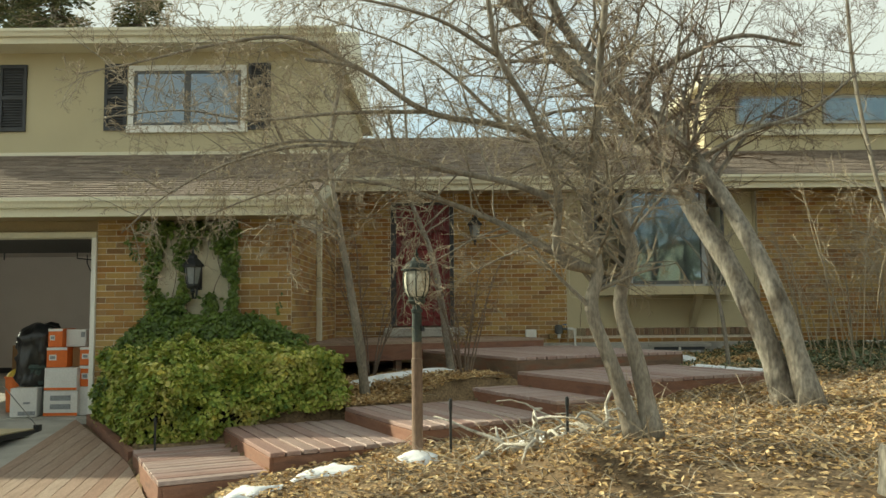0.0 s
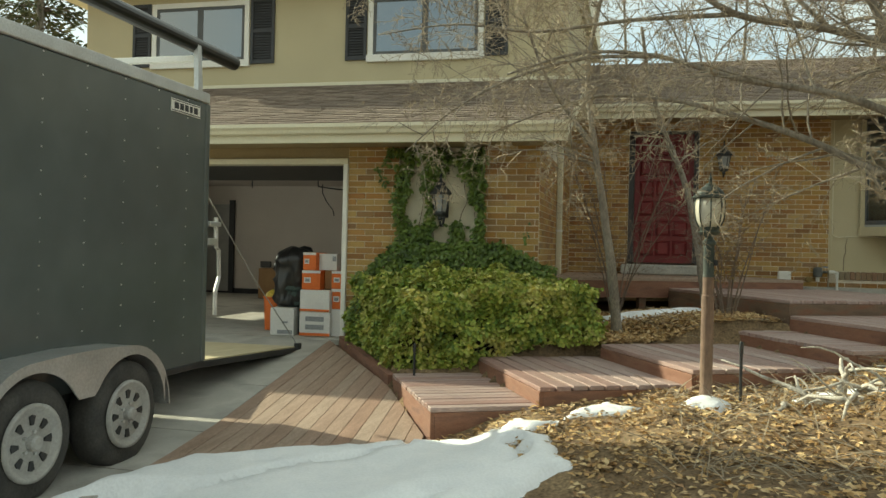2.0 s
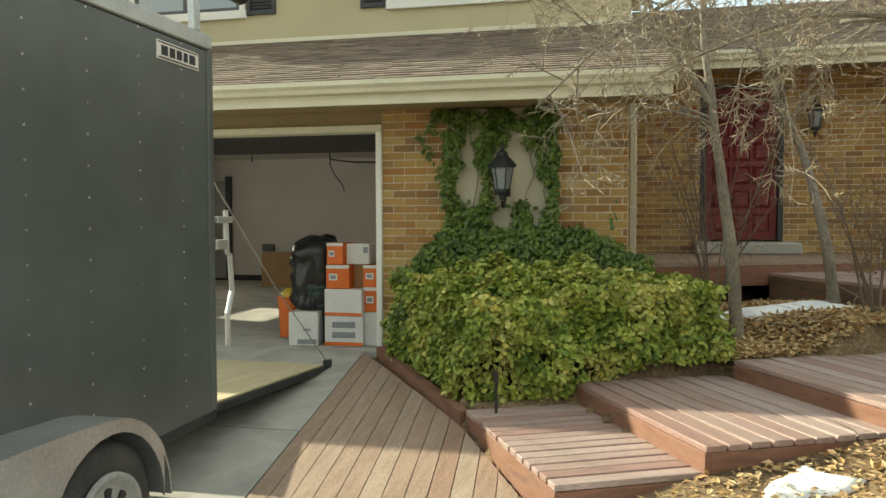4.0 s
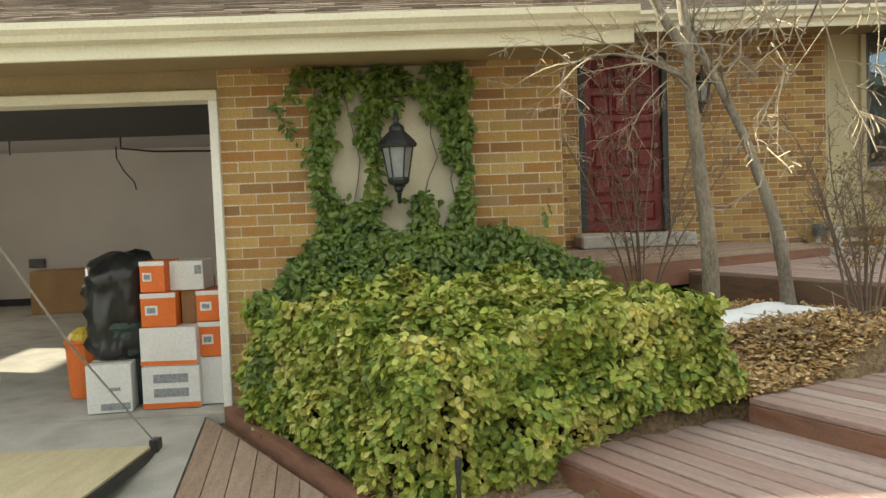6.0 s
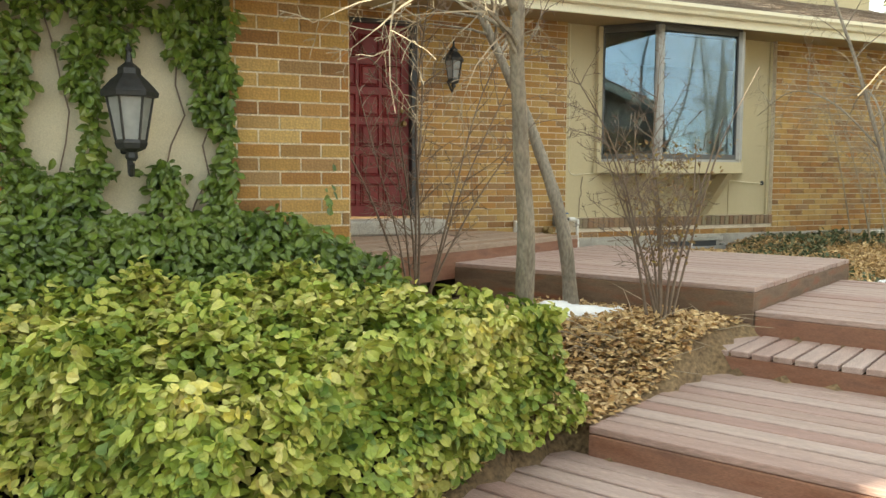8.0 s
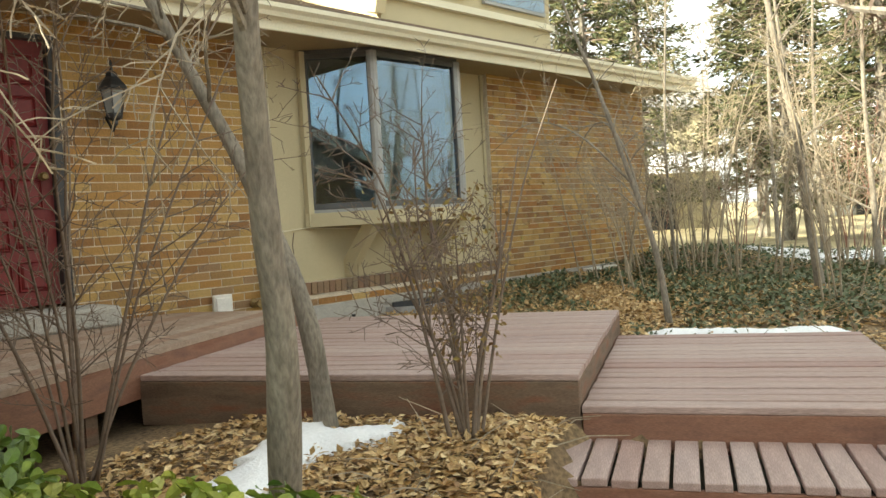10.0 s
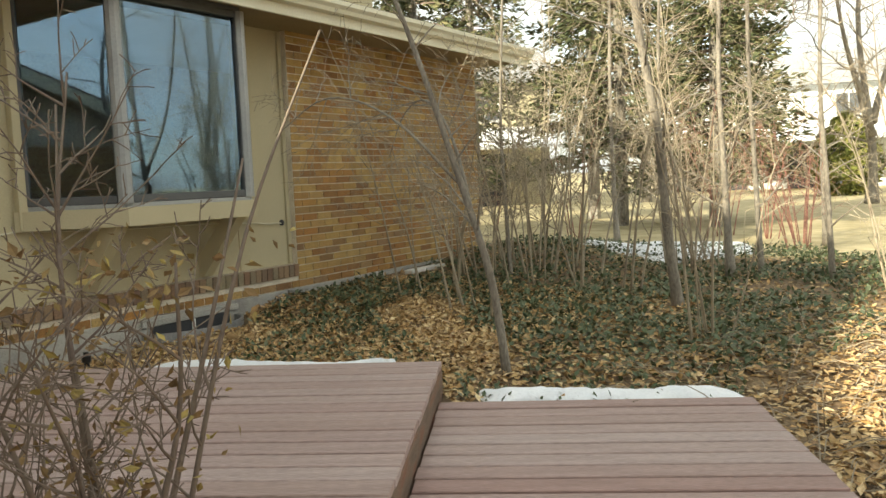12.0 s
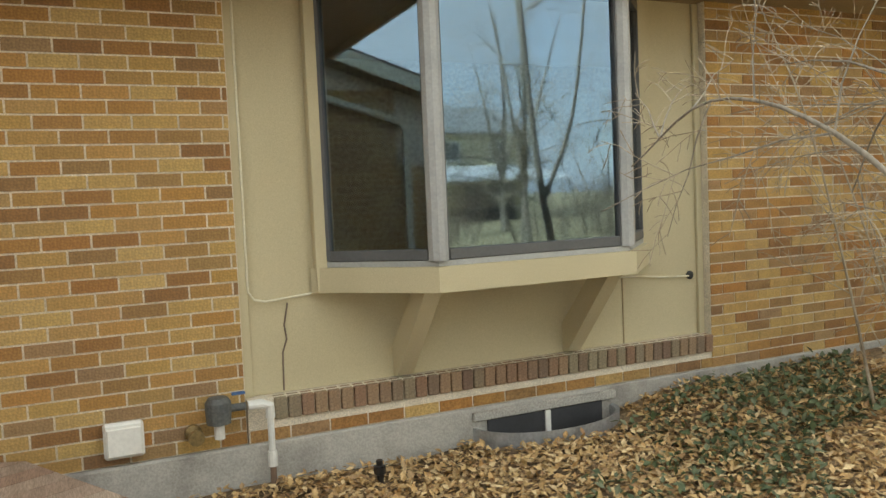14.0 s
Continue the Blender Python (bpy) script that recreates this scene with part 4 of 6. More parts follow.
part("handle", boxed(1.99, 2.06, W_Y - 0.10, W_Y - 0.08, 0.985, 1.0, 0.003), M_BLUE, pv, "blue lever handle")
part("tap", lathe(bmesh.new(), [(0.045, 0), (0.045, 0.03), (0.02, 0.05), (0.02, 0.10), (0.04, 0.11), (0.04, 0.13)], 12, m=Matrix.Translation((1.80, W_Y - 0.004, 0.80)) @ Matrix.Rotation(radians(90), 4, "X")), M_BRASS, pv, "aged brass tap")

cb = thing("wall_cable", (2.13, W_Y + 0.03, 1.4), "cream cable clipped along the tan panel", "cable")
part("cable", pipe([(2.13, W_Y + 0.03, 3.19), (2.13, W_Y + 0.03, 1.50), (2.16, W_Y + 0.03, 1.455), (2.22, W_Y + 0.03, 1.44), (2.5, W_Y + 0.045, 1.462), (3.2, W_Y + 0.045, 1.42), (4.2, W_Y + 0.045, 1.40), (4.75, W_Y + 0.045, 1.37), (4.95, W_Y + 0.04, 1.35), (5.1, W_Y + 0.03, 1.345), (5.17, W_Y + 0.05, 1.34)], 0.006, 6), M_TRIM, cb)
part("cap", lathe(bmesh.new(), [(0.03, 0), (0.03, 0.012), (0.015, 0.02)], 12, m=Matrix.Translation((5.18, W_Y + 0.062, 1.345)) @ Matrix.Rotation(radians(90), 4, "X")), M_DARK, cb)
cr = [Vector((2.30, W_Y + 0.057, 0.94)), Vector((2.305, W_Y + 0.056, 1.15)), Vector((2.33, W_Y + 0.055, 1.22)), Vector((2.32, W_Y + 0.055, 1.30)), Vector((2.345, W_Y + 0.056, 1.42))]
tagged(part("dry_vine", pipe(cr, 0.005, 5), M_TWIGD), "thin dry vine clinging to the panel", "vine")

ww = thing("window_well", (3.9, 13.3, 0.3), "galvanised half-round window well in the leaves", "window well")
bm = bmesh.new()
N = 18
ring = []
for i in range(N + 1):
    a = math.pi + math.pi * i / N
    for r, z in ((0.485, 0.2), (0.485, 0.565), (0.515, 0.57), (0.515, 0.2)):
        ring.append(bm.verts.new((3.92 + r * math.cos(a), W_Y - 0.03 + r * 0.62 * math.sin(a), z)))
for i in range(N):
    for k in range(4):
        bm.faces.new((ring[4 * i + k], ring[4 * i + (k + 1) % 4], ring[4 * i + 4 + (k + 1) % 4], ring[4 * i + 4 + k]))
part("shell", bm, M_GALV, ww)
# The pit's shade is put into this box's near-black colour.
part("bottom", boxed(3.5, 4.34, W_Y - 0.24, W_Y - 0.05, 0.20, 0.30), M_SHADE_FILL, ww, "pit bottom with its shade put into a near-black colour")
part("cellar_window", boxed(3.5, 4.34, W_Y - 0.045, W_Y - 0.031, 0.32, 0.608, 0.004), M_SHUTTER, ww)
part("mullion", boxed(3.9, 3.94, W_Y - 0.06, W_Y - 0.046, 0.32, 0.608, 0.004), M_WHITE, ww)
part("lintel", boxed(3.40, 4.44, W_Y - 0.06, W_Y - 0.031, 0.61, 0.665, 0.006), M_STEP, ww)

sp = thing("splash_block", (6.9, 13.1, 0.62), "white plastic downspout end lying on the ground", "downspout")
part("trough", boxed(6.72, 7.45, 13.15, 13.26, 0.655, 0.70, 0.008), M_PVC, sp)
tagged(part("sprinkler_stake", lathe(bmesh.new(), [(0.02, 0.40), (0.02, 0.52), (0.032, 0.53), (0.032, 0.57), (0.018, 0.575), (0.018, 0.60)], 10, (2.68, 13.2, 0)), M_BLACK), "small black sprinkler head on a riser", "sprinkler")

ds = thing("downspout", (-1.70, 11.5, 0.5), "cream downspout at the corner of the garage wing", "downspout")
part("pipe", boxed(-1.775, -1.70, 11.46, 11.54, 0.82, 2.75, 0.01), M_TRIM, ds)
part("offset", pipe([(-1.735, 11.5, 2.72), (-1.71, 11.62, 2.84), (-1.70, 12.55, 3.12), (-1.70, 12.77, 3.25)], 0.04, 8), M_TRIM, ds)
for z in (1.4, 2.4):
    part("strap", boxed(-1.778, -1.695, 11.455, 11.545, z, z + 0.03), M_WHITE, ds)


def lantern(at, s, name, label):
    """A six-sided wall lantern on a bracket."""
    x, y, z = at
    t = thing(name, at, label, "lantern")
    six = lambda prof: lathe(bmesh.new(), [(r * s, h * s) for r, h in prof], 6, (x, y, z))  # noqa: E731
    part("glass", six([(0.075, 0.05), (0.118, 0.285)]), M_LANTGLASS, t, "smoky lantern glass")
    part("base", six([(0.02, -0.07), (0.035, -0.05), (0.03, -0.02), (0.075, 0.0), (0.088, 0.03), (0.08, 0.05)]), M_DARK, t)
    part("roof", six([(0.118, 0.28), (0.15, 0.285), (0.155, 0.31), (0.14, 0.33), (0.10, 0.375), (0.062, 0.41), (0.06, 0.44), (0.045, 0.455), (0.02, 0.475), (0.012, 0.53), (0.02, 0.545), (0.004, 0.58)]), M_DARK, t)
    for i in range(6):
        a = 2 * math.pi * i / 6
        part("bar", pipe([(x + 0.08 * s * math.cos(a), y + 0.08 * s * math.sin(a), z + 0.045 * s), (x + 0.123 * s * math.cos(a), y + 0.123 * s * math.sin(a), z + 0.29 * s)], 0.007 * s, 5), M_DARK, t)
    return t


lt = lantern((-2.905, 9.47, 1.52), 0.84, "wall_lantern", "black six-sided wall lantern among ivy")
part("bracket", pipe([(-2.905, 9.71, 1.62), (-2.905, 9.60, 1.40), (-2.905, 9.50, 1.40), (-2.905, 9.47, 1.45)], 0.014, 8), M_DARK, lt)
part("back_plate", boxed(-2.945, -2.865, 9.70, 9.719, 1.50, 1.80, 0.008), M_DARK, lt)
l2 = lantern((0.55, 13.42, 2.42), 0.8, "porch_lantern", "black lantern on the brick wall by the door")
part("bracket", pipe([(0.55, W_Y + 0.005, 2.45), (0.55, 13.46, 2.33), (0.55, 13.42, 2.37)], 0.012, 8), M_DARK, l2)

# lamp post in the leaves
lp = thing("lamp_post", (-0.195, 6.23, 0.1), "brown post with a dark globe lantern standing in the leaves", "lamp post")
X, Y = -0.195, 6.27
part("post", lathe(bmesh.new(), [(0.042, -0.05), (0.042, 0.85), (0.036, 0.86), (0.036, 1.03)], 16, (X, Y, 0)), M_POST, lp, "weathered brown post")
part("upper_post", lathe(bmesh.new(), [(0.040, 0.98), (0.037, 1.0), (0.037, 1.20), (0.045, 1.205), (0.045, 1.225), (0.03, 1.24), (0.03, 1.26)], 16, (X, Y, 0)), M_VERDI, lp)
part("cup", lathe(bmesh.new(), [(0.03, 1.26), (0.06, 1.27), (0.075, 1.29), (0.062, 1.30), (0.07, 1.325)], 16, (X, Y, 0)), M_VERDI, lp)
part("globe", lathe(bmesh.new(), [(0.065, 1.325), (0.088, 1.37), (0.098, 1.43), (0.098, 1.48), (0.09, 1.525)], 16, (X, Y, 0)), M_LAMPGLASS, lp, "frosted glass globe", smooth=True)
part("cap", lathe(bmesh.new(), [(0.095, 1.52), (0.118, 1.525), (0.118, 1.535), (0.10, 1.545), (0.085, 1.575), (0.055, 1.60), (0.04, 1.607), (0.03, 1.625), (0.012, 1.63), (0.012, 1.645), (0.018, 1.652), (0.008, 1.665), (0.003, 1.70)], 16, (X, Y, 0)), M_VERDI, lp)
for i in range(8):
    a = 2 * math.pi * i / 8
    part("rib", pipe([(X + r * math.cos(a), Y + r * math.sin(a), z) for r, z in ((0.07, 1.325), (0.092, 1.37), (0.102, 1.43), (0.102, 1.48), (0.094, 1.525))], 0.005, 5), M_VERDI, lp)
part("photocell", boxed(X + 0.035, X + 0.06, Y - 0.03, Y + 0.01, 1.06, 1.10, 0.004), M_DARK, lp)

# ---- trailer ----
tr = thing("trailer", (-5.25, 4.1, -0.36), "dark grey enclosed cargo trailer with its ramp down", "trailer")
TX0, TX1, TY0, TY1, TZ0, TZ1 = -6.3, -4.2, 1.65, 6.55, 0.10, 2.36
part("body", boxed(TX0, TX1, TY0, TY1 - 0.02, TZ0 + 0.04, TZ1 - 0.06, 0.01), M_TRAILER, tr, "charcoal riveted side panels")
part("roof_rail", boxed(TX1 - 0.03, TX1 + 0.012, TY0, TY1, TZ1 - 0.06, TZ1 + 0.03, 0.008), M_ALU, tr, "bright aluminium top rail")
part("roof_rail", boxed(TX0 - 0.012, TX0 + 0.03, TY0, TY1, TZ1 - 0.06, TZ1 + 0.03, 0.008), M_ALU, tr)
part("roof", boxed(TX0 + 0.03, TX1 - 0.03, TY0, TY1, TZ1 - 0.062, TZ1 + 0.015), M_ALU, tr)
part("lower_rail", boxed(TX1 - 0.03, TX1 + 0.012, TY0, TY1, TZ0, TZ0 + 0.05, 0.006), M_DARK, tr)
part("rear_post", boxed(TX1 - 0.05, TX1 + 0.010, TY1 - 0.05, TY1 + 0.012, TZ0 + 0.052, TZ1 - 0.063, 0.006), M_TRAILER, tr)
for yy in [TY0 + 0.12 + 0.405 * i for i in range(12)]:
    s = Soup()
    for j in range(15):
        z = TZ0 + 0.15 + j * 0.145
        s.box(TX1, TX1 + 0.004, yy - 0.005, yy + 0.005, z - 0.005, z + 0.005)
    s.done("rivet_row", M_ALU, tr)
sg = part("badge", boxed(TX1 + 0.002, TX1 + 0.008, 5.98, 6.40, 2.155, 2.255), M_WHITE, tr, "white maker's badge with dark bars")
for a, b in ((6.02, 6.08), (6.10, 6.15), (6.17, 6.22), (6.24, 6.28), (6.30, 6.36)):
    part("bar", boxed(TX1 + 0.009, TX1 + 0.011, a, b, 2.18, 2.23), M_DARK, sg)
part("badge_frame", box(boxed(TX1 + 0.0085, TX1 + 0.0115, 5.99, 6.39, 2.162, 2.168), TX1 + 0.0085, TX1 + 0.0115, 5.99, 6.39, 2.242, 2.248), M_DARK, sg)


def wheel(y):
    w = part("wheel", lathe(bmesh.new(), [(0.20, -0.095), (0.30, -0.105), (0.345, -0.085), (0.355, -0.04), (0.355, 0.04), (0.345, 0.085), (0.30, 0.105), (0.20, 0.095)], 36, m=Matrix.Translation((-4.07, y, -0.015)) @ Matrix.Rotation(radians(90), 4, "Y")), M_RUBBER, tr, "dusty black tyre", smooth=True)
    m = Matrix.Translation((-4.07, y, -0.015)) @ Matrix.Rotation(radians(90), 4, "Y")
    m = m @ Matrix.Translation((0, 0, 0.058))
    part("rim", lathe(bmesh.new(), [(0.004, 0.04), (0.06, 0.052), (0.075, 0.042), (0.16, 0.048), (0.18, 0.042), (0.20, 0.07), (0.222, 0.074), (0.225, 0.05)], 32, m=m, caps=False), M_RIM, w, "pale grey steel rim", smooth=True)
    part("hub", lathe(bmesh.new(), [(0.045, 0.04), (0.045, 0.085), (0.035, 0.10), (0.0, 0.102)], 16, m=m), M_RIM, w)
    for i in range(8):
        a = 2 * math.pi * i / 8
        c = m @ Vector((0.13 * math.cos(a), 0.13 * math.sin(a), 0.052))
        mm = Matrix.Translation(c) @ Matrix.Rotation(radians(90), 4, "Y") @ Matrix.Rotation(a, 4, "Z")
        bm = bmesh.new()
        pts = [(-0.028, -0.010), (0.022, -0.024), (0.030, 0.0), (0.022, 0.024), (-0.028, 0.010)]
        f0 = [bm.verts.new(mm @ Vector((p, q, 0.004))) for p, q in pts]
        f1 = [bm.verts.new(mm @ Vector((p, q, -0.01))) for p, q in pts]
        bm.faces.new(f0)
        bm.faces.new(f1[::-1])
        for k in range(5):
            bm.faces.new((f0[k], f1[k], f1[(k + 1) % 5], f0[(k + 1) % 5]))
        part("slot", bm, M_DARK, w)
    for i in range(5):
        a = 2 * math.pi * (i + 0.3) / 5
        part("lug_nut", lathe(bmesh.new(), [(0.011, 0.04), (0.011, 0.062)], 6, m=m @ Matrix.Translation((0.065 * math.cos(a), 0.065 * math.sin(a), 0))), M_ALU, w)


wheel(5.18)
wheel(4.30)
# teardrop fender over both wheels
bm = bmesh.new()
prof = []
for i in range(13):
    a = math.pi * i / 12
    prof.append((5.18 + 0.47 * math.cos(a), -0.03 + 0.47 * math.sin(a)))
front = [(4.30 + 0.47 * math.cos(math.pi * i / 12), -0.03 + 0.47 * math.sin(math.pi * i / 12)) for i in range(13)]
outer = [p for p in prof if p[0] >= 5.17] + [(4.74, 0.455)] + [p for p in front if p[0] <= 4.31]
va = [bm.verts.new((TX1 + 0.001, p[0], p[1])) for p in outer]
vb = [bm.verts.new((TX1 + 0.26, p[0], p[1])) for p in outer]
inner = [(4.74 + (p[0] - 4.74) * 0.985, -0.03 + (p[1] + 0.03) * 0.985) for p in outer]
vc = [bm.verts.new((TX1 + 0.26, p[0], p[1])) for p in inner]
vd = [bm.verts.new((TX1 + 0.001, p[0], p[1])) for p in inner]
for i in range(len(outer) - 1):
    for s, t in ((va, vb), (vb, vc), (vc, vd), (vd, va)):
        bm.faces.new((s[i], s[i + 1], t[i + 1], t[i]))
part("fender", bm, M_FENDER, tr, "dull silver teardrop fender")
# skirt of the fender between and around the wheels
bm = bmesh.new()
arc = lambda c, i: (c + 0.40 * math.cos(math.pi * i / 16), -0.02 + 0.40 * math.sin(math.pi * i / 16))  # noqa: E731
low = [arc(5.18, i) for i in range(17)] + [arc(4.30, i) for i in range(17)]
low = [p for p in low if not (p[0] < 4.80 and p[0] > 4.68 and p[1] < 0.1)]
low = [(y, max(z, 0.17 - 0.6 * (y - 4.74) ** 2) if 4.5 < y < 4.98 else z) for y, z in low]
for a, b in zip(low, low[1:]):
    def top_at(y):
        if y > 5.18:
            return -0.03 + math.sqrt(max(0.0, 0.47 ** 2 - (y - 5.18) ** 2))
        if y < 4.30:
            return -0.03 + math.sqrt(max(0.0, 0.47 ** 2 - (y - 4.30) ** 2))
        return 0.44 + 0.015 * math.cos((y - 4.74) * 3.5)
    ta, tb = top_at(a[0]), top_at(b[0])
    q = [(a[0], a[1]), (b[0], b[1]), (b[0], max(tb, b[1])), (a[0], max(ta, a[1]))]
    f0 = [bm.verts.new((TX1 + 0.262, y, z)) for y, z in q]
    f1 = [bm.verts.new((TX1 + 0.252, y, z)) for y, z in q]
    bm.faces.new(f0)
    bm.faces.new(f1[::-1])
    for k in range(4):
        bm.faces.new((f0[k], f1[k], f1[(k + 1) % 4], f0[(k + 1) % 4]))
bmesh.ops.remove_doubles(bm, verts=bm.verts, dist=0.0005)
part("fender_skirt", bm, M_FENDER, tr)
part("axle_box", boxed(TX0 + 0.15, TX1 - 0.05, 3.8, 5.7, -0.16, TZ0 + 0.03), M_DARK, tr)
# ramp door lying open towards the garage
mr = Matrix.Translation((0, TY1 + 0.02, 0.10)) @ Matrix.Rotation(math.atan2(-0.13, 2.45), 4, "X")
part("ramp", boxed(TX0 + 0.08, TX1 - 0.22, 0.0, 2.45, -0.055, -0.002, 0.006, m=mr), M_DARK, tr, "open ramp door")
part("ramp_floor", boxed(TX0 + 0.10, TX1 - 0.25, 0.02, 2.43, -0.001, 0.012, 0, m=mr), M_PLY, tr, "pale plywood ramp surface")
part("ramp_latch", boxed(TX1 - 0.26, TX1 - 0.21, 2.40, 2.50, -0.03, 0.05, 0.004, m=mr), M_DARK, tr)
part("ramp_cable", pipe([(TX1 - 0.235, TY1 + 2.43, 0.02), (TX1 - 0.16, TY1 + 1.2, 0.80), (TX1 - 0.06, TY1 + 0.02, 1.62)], 0.005, 6), M_GALV, tr, "thin steel ramp cable")
lk = part("latch", boxed(TX1 - 0.04, TX1 + 0.03, TY1 + 0.012, TY1 + 0.20, 1.28, 1.32, 0.004), M_ALU, tr, "hanging metal door latch")
part("latch_plate", boxed(TX1 - 0.01, TX1 + 0.02, TY1 + 0.012, TY1 + 0.15, 1.12, 1.18, 0.004), M_ALU, lk)
part("latch_bar", pipe([(TX1, TY1 + 0.16, 1.36), (TX1, TY1 + 0.17, 1.1), (TX1, TY1 + 0.21, 1.08), (TX1, TY1 + 0.23, 0.85), (TX1, TY1 + 0.17, 0.72), (TX1, TY1 + 0.17, 0.52)], 0.018, 8), M_ALU, lk)
# rack and pipe on the roof
for yy in (2.6, 6.38):
    part("rack_post", prism_x(bmesh.new(), [(yy - 0.02, TZ1 + 0.03), (yy + 0.05, TZ1 + 0.03), (yy + 0.01, TZ1 + 0.40), (yy - 0.04, TZ1 + 0.40)], TX1 - 0.03, TX1 + 0.01), M_ALU, tr)
    part("rack_bar", boxed(TX0, TX1 - 0.031, yy - 0.03, yy + 0.02, TZ1 + 0.26, TZ1 + 0.31, 0.005), M_WHITE, tr)
tagged(part("roof_pipe", pipe([(-4.25, 0.6, 2.78), (-4.25, 7.05, 2.76)], 0.062, 16), M_BLACK), "long black plastic pipe lashed to the trailer rack", "pipe")


# ---- boxes and clutter in the garage ----
def carton(x, y, z, w, d, h, mat, label, turn=0.0, bands=(), name="carton"):
    c = thing(name, (x, y, z), label, "box", "cartons in the garage")
    m = Matrix.Translation((x, y, z)) @ Matrix.Rotation(radians(turn), 4, "Z")
    part("body", boxed(-w / 2, w / 2, 0, d, 0.001, h, 0.004, m=m), mat, c)
    part("flap_tape", boxed(-w / 2 + 0.01, w / 2 - 0.01, d * 0.45, d * 0.55, h, h + 0.002, 0, m=m), M_CARD, c)
    for k, (a, b, e, f, mm) in enumerate(bands):
        part("print", boxed(a * w - w / 2, b * w - w / 2, -0.003 - 0.001 * k, -0.0005, e * h, f * h, 0, m=m), mm, c)
    return c


LAB = [(0.12, 0.48, 0.36, 0.64, M_BOXWHITE), (0.0, 1.0, 0.86, 1.0, M_BOXWHITE), (0.18, 0.42, 0.42, 0.58, M_BOXGREY)]
carton(-4.57, 9.82, 0.01, 0.40, 0.4, 0.30, M_BOXWHITE, "white and orange carton with grey printed motifs", 2, [(0.0, 1.0, 0.02, 0.14, M_ORANGE), (0.2, 0.8, 0.28, 0.48, M_BOXGREY), (0.2, 0.8, 0.62, 0.82, M_BOXGREY)])
carton(-4.58, 9.83, 0.313, 0.40, 0.4, 0.27, M_BOXWHITE, "plain white carton with an orange foot band", -3, [(0.0, 1.0, 0.02, 0.13, M_ORANGE)])
carton(-4.64, 9.85, 0.586, 0.24, 0.3, 0.24, M_ORANGE, "bright orange carton with a white label", 4, LAB)
carton(-4.68, 9.88, 0.83, 0.18, 0.3, 0.22, M_ORANGE, "bright orange carton with a white label", -5, LAB)
carton(-4.46, 9.95, 0.83, 0.24, 0.3, 0.21, M_BOXWHITE, "small white carton with a grey label", 0, [(0.75, 0.95, 0.55, 0.85, M_BOXGREY)])
carton(-4.46, 10.0, 0.587, 0.12, 0.3, 0.24, M_CARD, "brown carton wedged in the stack", 0)
carton(-4.275, 9.90, 0.01, 0.22, 0.4, 0.34, M_BOXWHITE, "plain white carton against the door jamb", 0)
carton(-4.275, 9.90, 0.353, 0.22, 0.4, 0.25, M_ORANGE, "bright orange carton with a white label", 0, LAB)
carton(-4.275, 9.90, 0.606, 0.22, 0.4, 0.22, M_ORANGE, "bright orange carton with a white label", 3, LAB)
carton(-4.98, 9.76, 0.01, 0.30, 0.25, 0.34, M_BOXWHITE, "torn white carton with dark print on its front", 8, [(0.3, 0.95, 0.06, 0.2, M_BOXGREY), (0.5, 0.75, 0.45, 0.52, M_BOXGREY)])
carton(-8.07, 16.1, 0.01, 0.75, 0.5, 0.63, M_CARD, "large brown cardboard carton near the back wall", 10)
carton(-4.9, 11.0, 0.01, 0.5, 0.4, 0.82, M_CARD, "tall brown cardboard carton", -6)
# rubbish bin in a black bag
tb = thing("trash_bin", (-4.98, 10.15, 0.0), "dark green bin stuffed with a bulging black plastic bag", "trash bin")
part("bin", lathe(bmesh.new(), [(0.20, 0.01), (0.24, 0.55), (0.26, 0.58), (0.26, 0.62)], 20, (-4.98, 10.15, 0)), material("bin_green", [(0.03, 0.055, 0.05), (0.045, 0.07, 0.065)], 0.5), tb)
bm = lathe(bmesh.new(), [(0.245, 0.36), (0.255, 0.40), (0.262, 0.46), (0.258, 0.52), (0.265, 0.58), (0.262, 0.64), (0.268, 0.70), (0.262, 0.76), (0.27, 0.82), (0.265, 0.88), (0.268, 0.94), (0.25, 1.0), (0.22, 1.05), (0.17, 1.09), (0.10, 1.11), (0.0, 1.10)], 48, (-4.98, 10.15, 0))
for vx in bm.verts:
    d = Vector((vx.co.x + 4.98, vx.co.y - 10.15, 0))
    fold = noise.noise((vx.co.x * 5, vx.co.y * 5, vx.co.z * 16)) * 0.20 + noise.noise(vx.co * 22) * 0.16 + noise.noise(vx.co * 5) * 0.14
    vx.co += d * fold
    vx.co.z += noise.noise((vx.co.x * 7, vx.co.y * 7, 3)) * 0.07 * min(1.0, max(0.0, vx.co.z - 0.3))
part("bag", bm, M_BLACK, tb, "shiny crumpled black plastic bag", smooth=True)
ob = thing("orange_bucket", (-5.38, 10.4, 0.0), "orange bucket with a yellow rag on it", "bucket")
part("pail", lathe(bmesh.new(), [(0.13, 0.01), (0.15, 0.42), (0.16, 0.43), (0.16, 0.45)], 20, (-5.38, 10.4, 0)), M_ORANGE, ob)
part("rag", lathe(bmesh.new(), [(0.14, 0.45), (0.11, 0.50), (0.05, 0.54)], 9, (-5.38, 10.4, 0)), M_YELLOW, ob)
